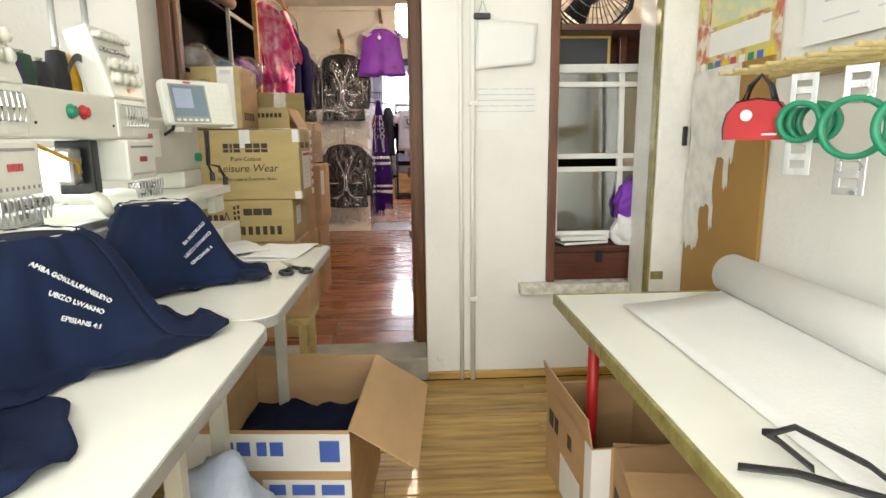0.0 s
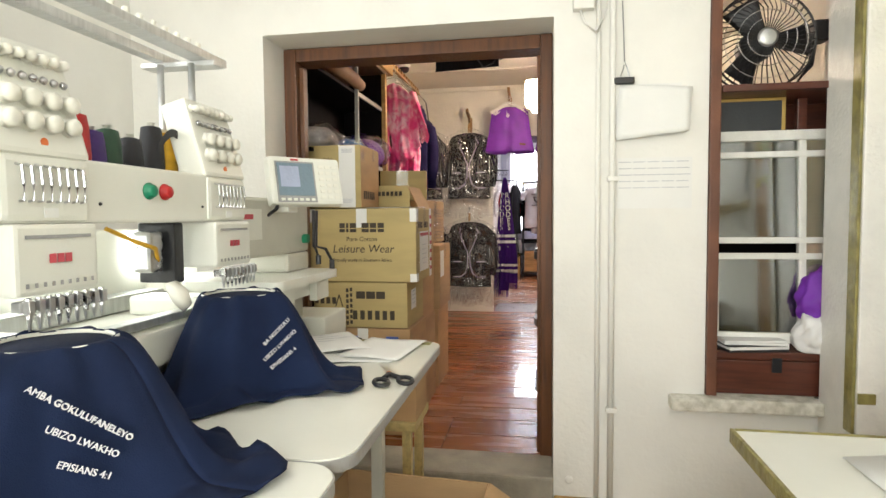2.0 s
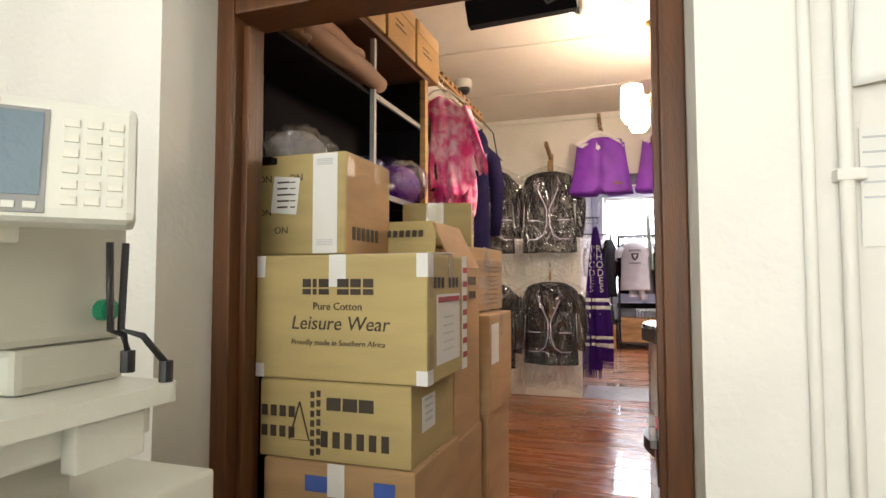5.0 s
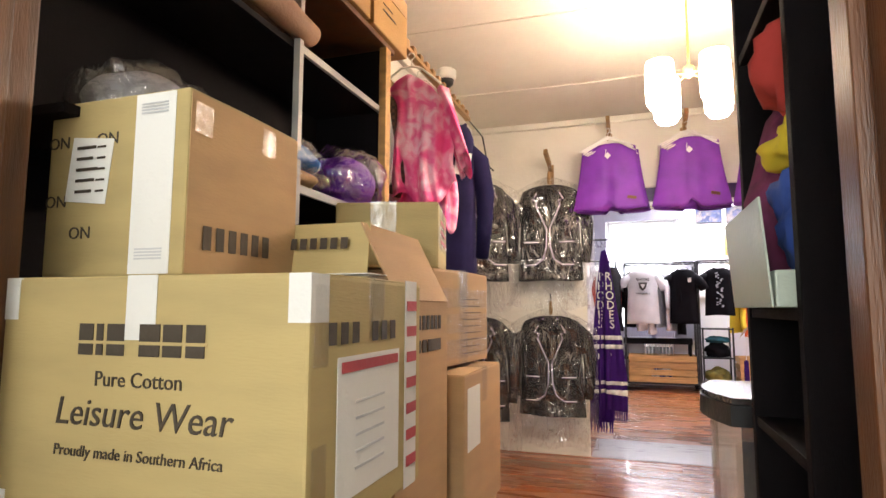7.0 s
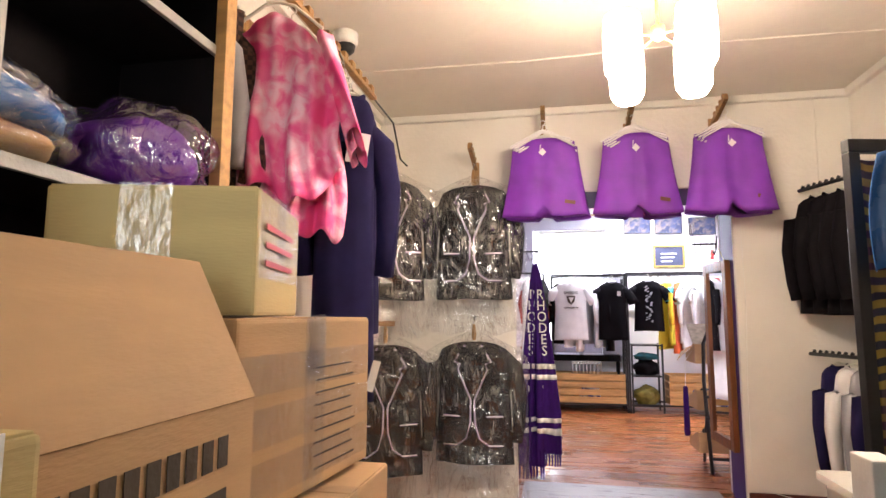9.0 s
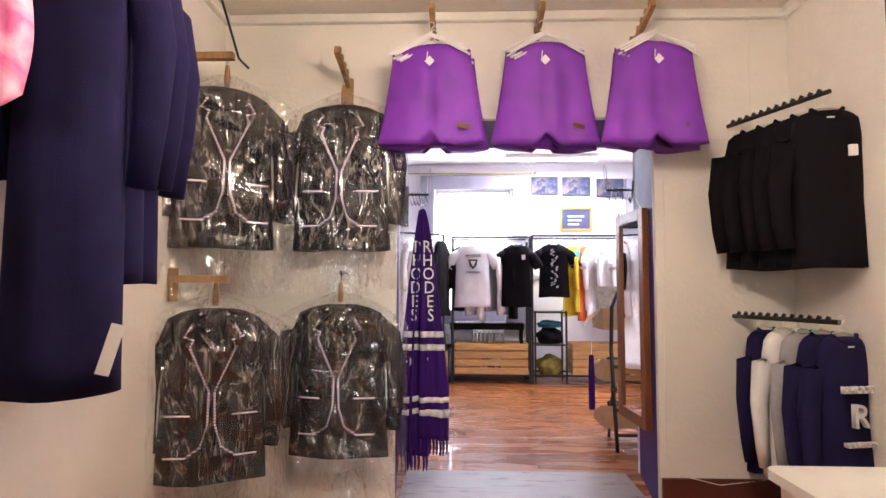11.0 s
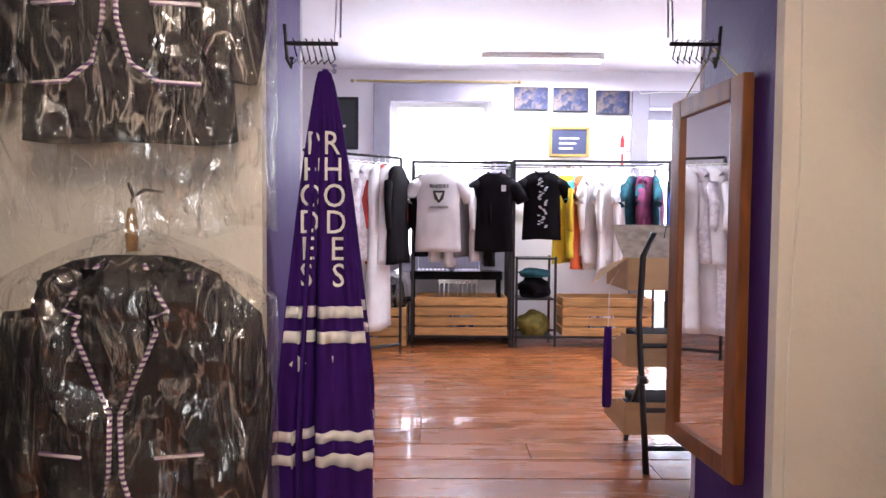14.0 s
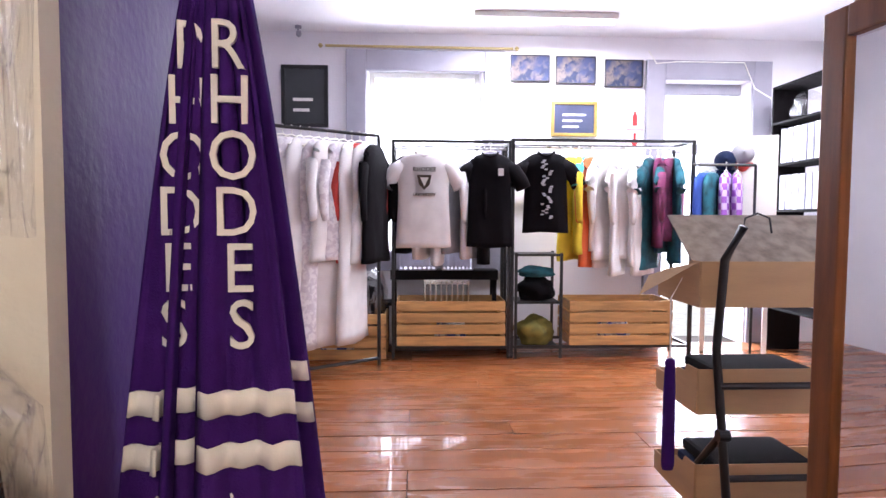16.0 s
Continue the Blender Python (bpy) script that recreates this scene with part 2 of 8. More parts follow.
CRATE = mat("pine_slats", (0.62, 0.36, 0.13), 0.6, var=0.14, scale=3, bump=0.2, bscale=60, stretch=(1.5, 12, 12), rand=0.12)
PEGWOOD = mat("peg_wood", (0.36, 0.20, 0.07), 0.5, var=0.15, scale=5, stretch=(8, 8, 1))
MIRRORWOOD = mat("mirror_frame_wood", (0.27, 0.095, 0.03), 0.4, var=0.18, scale=4, bump=0.15, stretch=(9, 9, 1))
CHESTWOOD = mat("chest_wood", (0.11, 0.028, 0.014), 0.35, var=0.2, scale=5, stretch=(1, 9, 9), coat=0.2)
SKIRT = mat("skirting_paint", (0.10, 0.022, 0.016), 0.4, var=0.15)
MIRROR = mat("mirror_silver", (0.92, 0.92, 0.92), 0.02, 1.0, var=0.0, bump=0)
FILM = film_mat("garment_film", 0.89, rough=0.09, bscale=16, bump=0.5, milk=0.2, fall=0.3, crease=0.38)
FILMGREY = film_mat("bag_film", 0.78, bscale=20)
FILMPURPLE = film_mat("purple_bag_film", 0.72, (0.85, 0.75, 0.95), bscale=20)
PANE = film_mat("dusty_pane", 0.72, (0.80, 0.84, 0.80), 0.08, 2, 0.02)
CLEARBIN = film_mat("clear_bin", 0.45, (0.95, 0.95, 0.95), 0.2, 5, 0.1)
LAMPSHADE = mat("lit_glass_shade", (1, 0.80, 0.60), 0.3, bump=0, emit=62)
LAMPCORE = mat("lit_bulb", (1, 0.88, 0.70), 0.3, bump=0, emit=60)
TUBE = mat("lit_tube", (0.97, 0.95, 1.0), 0.3, bump=0, emit=12)
LEDM = mat("lit_machine_lamp", (0.97, 1, 0.97), 0.3, bump=0, emit=7)
GLOW = mat("daylight_backdrop", (0.94, 0.96, 1.0), 0.9, bump=0, emit=4.0)
GOLD = mat("gilt_frame", (0.50, 0.34, 0.10), 0.4, 0.5, var=0.1)
PHOTO = two_tone("night_photo", (0.02, 0.03, 0.07), (0.16, 0.13, 0.12), 14, third=(0.04, 0.05, 0.12))
CHALK = mat("dark_board", (0.035, 0.04, 0.045), 0.4)
MINT = mat("pale_mint_plastic", (0.55, 0.64, 0.55), 0.4, var=0.04)
BLUEBAG = film_mat("blue_plastic_bag", 0.12, (0.4, 0.6, 0.95), 0.25, 16, 0.5)
BLUEPLASTIC = mat("blue_plastic_sheet", (0.05, 0.16, 0.45), 0.25, var=0.15, scale=9)
SACK = mat("woven_plastic", (0.52, 0.60, 0.75), 0.4, var=0.12, scale=9, bump=0.3, bscale=60)
KRAFT = mat("kraft_roll", (0.34, 0.19, 0.11), 0.7, var=0.12, scale=5)
MAP = two_tone("street_map", (0.70, 0.66, 0.36), (0.55, 0.62, 0.42), 12)
MAPRED = two_tone("map_adverts", (0.68, 0.62, 0.52), (0.50, 0.16, 0.09), 17, third=(0.62, 0.55, 0.16))
PALEWOOD = mat("pale_wood", (0.58, 0.46, 0.20), 0.5, var=0.12, stretch=(9, 1, 9))
YARNYEL = mat("yellow_thread", (0.75, 0.42, 0.02), 0.5, bump=0.3, bscale=300, stretch=(1, 1, 8))
YARNRED = mat("red_thread", (0.5, 0.02, 0.02), 0.5, bump=0.3, bscale=300, stretch=(1, 1, 8))
YARNLIME = mat("lime_thread", (0.25, 0.6, 0.06), 0.5, bump=0.3, bscale=300, stretch=(1, 1, 8))
YARNGRN = mat("green_thread", (0.02, 0.07, 0.035), 0.5, bump=0.3, bscale=300, stretch=(1, 1, 8))
YARNVIO = mat("violet_thread", (0.06, 0.02, 0.18), 0.5, bump=0.3, bscale=300, stretch=(1, 1, 8))
YARNBLK = mat("black_thread", (0.012, 0.012, 0.016), 0.5, bump=0.3, bscale=300, stretch=(1, 1, 8))

for matte in (PURPLEWALL, DARKSHELF, BLACKCLOTH, NAVYKNIT, NAVY, SCARF):
    matte.node_tree.nodes["Principled BSDF"].inputs["Specular IOR Level"].default_value = 0.15


# ---- mesh helpers ----
def bx(bm, x0, y0, z0, x1, y1, z1, b=0.0):
    r = bmesh.ops.create_cube(bm, size=1)
    bmesh.ops.transform(bm, matrix=Matrix.Translation(((x0 + x1) / 2, (y0 + y1) / 2, (z0 + z1) / 2)) @ Matrix.Diagonal((abs(x1 - x0), abs(y1 - y0), abs(z1 - z0), 1)), verts=r["verts"])
    if b:
        edges = list({e for v in r["verts"] for e in v.link_edges})
        bmesh.ops.bevel(bm, geom=edges, offset=b, segments=2, profile=0.6, affect="EDGES")
    return bm


def box(x0, y0, z0, x1, y1, z1, b=0.0):
    return bx(bmesh.new(), x0, y0, z0, x1, y1, z1, b)


def loft(bm, rings, closed=True, cap=True):
    """Joins rings of points into a skin."""
    vs = [[bm.verts.new(p) for p in ring] for ring in rings]
    n = len(vs[0])
    for a, b in zip(vs, vs[1:]):
        for i in range(n if closed else n - 1):
            bm.faces.new((a[i], a[(i + 1) % n], b[(i + 1) % n], b[i]))
    if cap and closed:
        bm.faces.new(vs[0][::-1])
        bm.faces.new(vs[-1])
    return bm


def tube(bm, pts, r, n=8):
    """A round bar along points; r is one radius or one for each point."""
    pts = [Vector(p) for p in pts]
    rs = r if isinstance(r, (list, tuple)) else [r] * len(pts)
    rings = []
    for i, p in enumerate(pts):
        d = (pts[min(i + 1, len(pts) - 1)] - pts[max(i - 1, 0)]).normalized()
        u = d.cross(Vector((0, 0, 1)) if abs(d.z) < 0.9 else Vector((1, 0, 0))).normalized()
        v = d.cross(u)
        rings.append([p + rs[i] * (math.cos(a) * u + math.sin(a) * v) for a in (2 * math.pi * k / n for k in range(n))])
    return loft(bm, rings)


def rod(pts, r, n=8):
    return tube(bmesh.new(), pts, r, n)


def lathe(bm, prof, c=(0, 0, 0), n=16, m=None):
    """Turned shape from (radius, height) pairs."""
    rings = [[Vector((max(r, 1e-4) * math.cos(2 * math.pi * k / n), max(r, 1e-4) * math.sin(2 * math.pi * k / n), h)) for k in range(n)] for r, h in prof]
    m = m or Matrix.Translation(c)
    return loft(bm, [[m @ p for p in ring] for ring in rings])


def ring_bm(r0, thick, n=28, m=Matrix()):
    """A round hoop of square section."""
    bm = bmesh.new()
    rings = []
    for k in range(n + 1):
        a = 2 * math.pi * k / n
        d = Vector((math.cos(a), math.sin(a), 0))
        rings.append([m @ (d * (r0 + u) + Vector((0, 0, v))) for u, v in ((0, 0), (thick, 0), (thick, thick * 1.6), (0, thick * 1.6))])
    loft(bm, rings, True, False)
    bmesh.ops.remove_doubles(bm, verts=bm.verts, dist=1e-5)
    return bm


def sheet(fn, nu, nv, thick=0.0):
    """A surface fn(u, v) for u, v in 0 to 1, with a thickness where given."""
    bm = bmesh.new()
    vs = [[bm.verts.new(fn(i / nu, j / nv)) for j in range(nv + 1)] for i in range(nu + 1)]
    for i in range(nu):
        for j in range(nv):
            bm.faces.new((vs[i][j], vs[i + 1][j], vs[i + 1][j + 1], vs[i][j + 1]))
    if thick:
        bmesh.ops.recalc_face_normals(bm, faces=bm.faces)
        bmesh.ops.solidify(bm, geom=list(bm.faces), thickness=thick)
    return bm


def text_bm(s, size, m, font_shear=0.0, depth=0.0008, align="CENTER"):
    """Letters as flat mesh, in the xy plane, moved by m."""
    cu = bpy.data.curves.new("lettering", "FONT")
    cu.body, cu.size, cu.extrude, cu.shear, cu.align_x, cu.align_y, cu.resolution_u = s, size, depth, font_shear, align, "CENTER", 3
    ob = bpy.data.objects.new("lettering", cu)
    scene.collection.objects.link(ob)
    me = bpy.data.meshes.new_from_object(ob.evaluated_get(bpy.context.evaluated_depsgraph_get()))
    bpy.data.objects.remove(ob)
    bpy.data.curves.remove(cu)
    bm = bmesh.new()
    bm.from_mesh(me)
    bpy.data.meshes.remove(me)
    bmesh.ops.transform(bm, matrix=m, verts=bm.verts)
    return bm


def moved(bm, m):
    bmesh.ops.transform(bm, matrix=m, verts=bm.verts)
    return bm


def mesh_of(name, bm, material, smooth=False):
    bmesh.ops.recalc_face_normals(bm, faces=bm.faces)
    me = bpy.data.meshes.new(name)
    bm.to_mesh(me)
    bm.free()
    me.materials.append(material)
    if smooth:
        for p in me.polygons:
            p.use_smooth = True
    return me


def part(name, bm, material, parent=None, label="", smooth=False):
    ob = new(name, mesh_of(name, bm, material, smooth))
    if parent:
        ob.parent = parent
    if label:
        ob["label"] = label
    return ob


def thing(name, m, label, category, group=""):
    e = new(name)
    e.matrix_world = m
    e.empty_display_size = 0.1
    return tagged(e, label, category, group)


def structure(name, bm, material, label, category="wall"):
    return tagged(part(name, bm, material), label, category, "", "structure")


def bars(parent, name, m, rows, material, d=0.0012):
    """Unreadable print: rows of (x0, x1, z0, z1) bars on the xz plane, proud of it towards -y."""
    for x0, x1, z0, z1 in rows:
        part(name, moved(box(x0, -d, z0, x1, 0, z1), m), material, parent)


# ---- structure ----
F2 = 0.13  # floor of the shop rooms above the workroom's
bm = box(-2.04, -1.5, -0.06, 1.32, 3.02, -0.012)
floor_1 = structure("floor", bm, GAP, "narrow yellow pine floorboards in the workroom", "floor")
floor_2 = structure("floor", box(-1.62, 3.25, -0.06, 1.62, 8.32, F2 - 0.02), GAP, "wide red-brown varnished floorboards", "floor")
floor_3 = structure("floor", box(-3.0, 8.32, -0.06, 4.0, 12.9, F2 - 0.02), GAP, "wide glossy red-brown varnished floorboards", "floor")

# workroom walls
bm = box(-2.2, 3.02, 0, -1.33, 3.42, 3.0)
bx(bm, -1.33, 3.02, 2.21, 0.05, 3.42, 3.0)
bx(bm, 0.05, 3.02, 0, 0.70, 3.42, 3.0)
bx(bm, 0.70, 3.02, 0, 1.32, 3.42, 0.52)
bx(bm, 0.70, 3.02, 2.45, 1.32, 3.42, 3.0)
structure("wall_1", bm, PLASTER, "white plastered wall with a doorway and a hatch")
bm = box(1.32, -1.6, 0, 1.5, 3.42, 3.0)
structure("wall_2", bm, PLASTER, "white plastered side wall of the workroom")
bm = box(-2.2, -1.6, 0, -2.04, 0.2, 3.0)
bx(bm, -2.2, 1.6, 0, -2.04, 3.02, 3.0)
bx(bm, -2.2, 0.2, 0, -2.04, 1.6, 1.3)
bx(bm, -2.2, 0.2, 2.6, -2.04, 1.6, 3.0)
structure("wall_3", bm, PLASTER, "white wall with a curtained window behind the machine")
bm = box(-2.2, -1.75, 0, -1.6, -1.5, 3.0)
bx(bm, 0.8, -1.75, 0, 1.5, -1.5, 3.0)
bx(bm, -1.6, -1.75, 0, 0.8, -1.5, 0.95)
bx(bm, -1.6, -1.75, 2.6, 0.8, -1.5, 3.0)
structure("wall_4", bm, PLASTER, "white rear wall with a wide window")
structure("ceiling_1", box(-2.2, -1.75, 3.0, 1.5, 3.42, 3.1), CEILW, "white workroom ceiling", "ceiling")
structure("wall_5", box(1.155, 2.72, 0, 1.318, 3.018, 3.0, 0.006), WHITEPAINT, "white painted pier beside the hatch")

# middle room
structure("wall_6", box(-1.8, 3.42, 0, -1.62, 7.62, 3.1), CREAM, "cream side wall behind the dark shelves")
structure("wall_7", box(1.62, 3.42, 0, 1.8, 7.62, 3.1), CREAM, "cream side wall with hanging rails")
bm = box(-1.8, 7.62, 0, -0.60, 7.66, 3.1)
bx(bm, 0.86, 7.62, 0, 1.8, 7.66, 3.1)
bx(bm, -0.60, 7.62, 2.33, 0.86, 7.66, 3.1)
structure("wall_8", bm, CREAM, "cream far wall round a wide opening")
bm = bmesh.new()
loft(bm, [[Vector(p) for p in ((-3.0, y, z0), (x, y, z0), (x, y, 3.2), (-3.0, y, 3.2))] for y, x, z0 in ((7.66, -0.60, 0), (8.32, -0.66, 0))])
structure("wall_9", bm, PURPLEWALL, "purple painted side of the deep opening")
bm = bmesh.new()
loft(bm, [[Vector(p) for p in ((4.0, y, z0), (x, y, z0), (x, y, 3.2), (4.0, y, 3.2))] for y, x, z0 in ((7.66, 0.86, 0), (8.32, 0.96, 0))])
structure("wall_10", bm, PURPLEWALL, "purple painted side of the deep opening")
structure("wall_11", box(-0.7, 7.66, 2.33, 0.98, 8.322, 3.2), PURPLEWALL, "purple painted underside of the deep opening")
structure("ceiling_2", box(-1.8, 3.42, 2.95, 1.8, 7.62, 3.1), CEIL, "old board ceiling in warm lamplight", "ceiling")
bm = box(-1.62, 7.575, 2.895, 1.62, 7.618, 2.948, 0.01)
bx(bm, 1.575, 3.43, 2.895, 1.618, 7.57, 2.948, 0.01)
bx(bm, -1.618, 3.43, 2.895, -1.575, 7.57, 2.948, 0.01)
structure("trim", bm, CREAM, "narrow cream cornice", "cornice")
bm = box(0.865, 7.598, F2, 1.60, 7.618, F2 + 0.20, 0.006)
structure("baseboard", bm, SKIRT, "dark red-brown skirting board", "skirting board")
structure("floor_strip", box(-0.595, 7.62, F2 - 0.01, 0.855, 8.315, F2 + 0.005, 0.002), mat("worn_grey_boards", (0.30, 0.27, 0.27), 0.3, var=0.15, scale=6, bump=0.2, bscale=40, stretch=(1, 8, 8)), "worn grey painted boards in the opening", "floor")
# ceiling joints
bm = bmesh.new()
for yy in (4.55, 5.7, 6.75):
    tube(bm, [(-1.6, yy, 2.949), (-0.5, yy + 0.03, 2.947), (0.5, yy - 0.02, 2.949), (1.6, yy, 2.949)], 0.006, 6)
structure("trim", bm, CEIL, "uneven joint strips across the ceiling", "ceiling joint")

# shop
bm = box(-3.15, 12.5, 0, -0.63, 12.9, 3.2)
bx(bm, 0.47, 12.5, 0, 2.26, 12.9, 3.2)
bx(bm, 3.12, 12.5, 0, 4.15, 12.9, 3.2)
bx(bm, -0.63, 12.5, 2.79, 0.47, 12.9, 3.2)
bx(bm, -0.63, 12.5, 0, 0.47, 12.9, 1.0)
bx(bm, 2.26, 12.5, 2.72, 3.12, 12.9, 3.2)
structure("wall_12", bm, SHOPWALL, "white shop front wall with a window and a door")
structure("wall_13", box(-3.15, 8.32, 0, -3.0, 12.5, 3.2), SHOPWALL, "white shop side wall")
structure("wall_14", box(3.85, 8.32, 0, 4.0, 12.5, 3.2), SHOPWALL, "white shop side wall by the shelves")
bm = box(-3.0, 8.324, 0, -0.66, 8.36, 3.2)
bx(bm, 0.96, 8.324, 0, 3.85, 8.36, 3.2)
structure("wall_15", bm, SHOPWALL, "white back wall of the shop")
structure("ceiling_3", box(-3.15, 8.32, 3.12, 4.15, 12.9, 3.25), CEILW, "white shop ceiling", "ceiling")
tagged(part("ground", box(-60, 12.9, -0.12, 60, 120, -0.02), CONCRETE), "pale street ground outside the shop", "ground", "", "structure")
tagged(part("backdrop", box(-9, 17, -1, 12, 17.1, 9), GLOW), "bright white daylight outside the shop front", "backdrop", "", "structure")


def trim_frame(name, x0, x1, z0, z1, w, y, material, label, bottom=True, d=0.05):
    bm = box(x0, y - d, z0, x0 + w, y - 0.002, z1, 0.006)
    bx(bm, x1 - w, y - d, z0, x1, y - 0.002, z1, 0.006)
    bx(bm, x0 + w, y - d, z1 - w, x1 - w, y - 0.002, z1, 0.006)
    if bottom:
        bx(bm, x0 + w, y - d, z0, x1 - w, y - 0.002, z0 + w, 0.006)
    return structure(name, bm, material, label, "trim")


trim_frame("trim", -0.83, 0.68, 0.85, 2.95, 0.19, 12.5, GREYPAINT, "broad grey painted window surround")
trim_frame("trim", 2.07, 3.31, F2, 2.90, 0.18, 12.5, GREYPAINT, "broad grey painted door surround", False)


def sash_window(name, x0, x1, z0, z1, y, cols, rows, label):
    e = tagged(thing(name, pose(0, 0, 0), label, "window"), kind="structure")
    fr = trim_frame("window_frame", x0, x1, z0, z1, 0.05, y, WHITEPAINT, "", True, 0.06)
    fr.parent = e
    for k in ("kind", "category", "label"):
        if k in fr:
            del fr[k]
    for i in range(1, cols):
        x = x0 + (x1 - x0) * i / cols
        part("glazing_bar", box(x - 0.012, y - 0.05, z0 + 0.05, x + 0.012, y - 0.01, z1 - 0.05), WHITEPAINT, e)
    for i in range(1, rows):
        z = z0 + (z1 - z0) * i / rows
        part("glazing_bar", box(x0 + 0.05, y - 0.055, z - 0.015, x1 - 0.05, y - 0.012, z + 0.015), WHITEPAINT, e)
    p = part("pane", box(x0 + 0.05, y - 0.033, z0 + 0.05, x1 - 0.05, y - 0.029, z1 - 0.05), CLEARPANE, e)
    p.visible_shadow = False
    return e


CLEARPANE = film_mat("window_glass", 0.93, (1, 1, 1), 0.02, 1, 0.0)
sash_window("window_1", -0.62, 0.46, 1.0, 2.78, 12.7, 1, 2, "tall sash window with a grey frame, overexposed daylight")
sash_window("window_2", 2.27, 3.11, 2.12, 2.60, 12.72, 3, 1, "small leaded fanlight over the shop door")
structure("trim", box(2.26, 12.66, 2.03, 3.12, 12.74, 2.12, 0.006), GREYPAINT, "grey transom bar over the shop door", "transom")
structure("trim", box(2.26, 12.66, 2.62, 3.12, 12.74, 2.72, 0.006), GREYPAINT, "grey head bar over the fanlight", "trim")
sash_window("window_3", -1.6, 0.8, 0.95, 2.6, -1.6, 3, 2, "wide workroom window")

# inner doorway frame
d = tagged(thing("door_1", pose(0, 0, 0), "stained timber door frame with worn varnish, no leaf", "door frame"), kind="structure")
for x0, x1 in ((-1.33, -1.262), (-0.012, 0.05)):
    part("jamb", box(x0 + 0.002, 3.24, 0.0 if x0 < -1 else 0.06, x1 - 0.002, 3.40, 2.207, 0.006), TIMBER, d)
    part("stop", box((x1 - 0.004) if x0 < -1 else (x0 - 0.014), 3.29, F2, (x1 + 0.02) if x0 < -1 else (x0 + 0.004), 3.34, 2.12, 0.004), TIMBER, d)
part("head", box(-1.263, 3.242, 2.14, -0.011, 3.40, 2.206, 0.006), TIMBER, d)
structure("threshold", box(-1.245, 2.99, 0, 0.05, 3.26, F2 + 0.004, 0.012), CONCRETE, "worn grey cement threshold step", "threshold")
structure("baseboard", box(0.052, 3.0, 0, 1.13, 3.018, 0.045, 0.006), PINE, "low pine strip along the wall foot", "skirting strip")


# ---- workroom things ----
def rounded_top(x0, y0, x1, y1, z0, z1, r):
    """A slab with round corners in plan."""
    pts = []
    for cx, cy, a0 in ((x1 - r, y1 - r, 0), (x0 + r, y1 - r, 90), (x0 + r, y0 + r, 180), (x1 - r, y0 + r, 270)):
        for k in range(7):
            a = radians(a0 + 15 * k)
            pts.append((cx + r * math.cos(a), cy + r * math.sin(a)))
    return loft(bmesh.new(), [[Vector((x, y, z)) for x, y in pts] for z in (z0, z1)])


def machine_table(y0, y1, label):
    e = thing("machine_table", pose(-0.35, y0, 0), label, "table", "tables of the embroidery machine")
    n = y1 - y0
    part("tabletop", rounded_top(-0.75, 0.003, 0, n - 0.003, 0.868, 0.89, 0.07), LAMINATE, e)
    part("edge_band", rounded_top(-0.752, 0.001, 0.003, n - 0.001, 0.862, 0.887, 0.071), LAMEDGE, e, "grey plastic edge band")
    part("apron", box(-0.7, 0.08, 0.79, -0.12, n - 0.08, 0.861, 0.004), PALEWOOD, e)
    for x in (-0.66, -0.20):
        for y in (0.14, n - 0.14):
            part("leg", box(x - 0.02, y - 0.02, 0, x + 0.02, y + 0.02, 0.79, 0.003), MACHGREY, e)
    return e


machine_table(0.12, 1.34, "white laminate machine table with rounded corners")
machine_table(1.345, 2.365, "white laminate machine table beside the boxes")
part_yel = tagged(part("ruler", moved(box(-0.42, -0.012, 0, 0.42, 0.012, 0.006, 0.002), pose(-0.80, 2.335, 0.8905, 0, 0, -3)), OLIVE), "long yellow-brown wooden ruler on the table edge", "ruler")


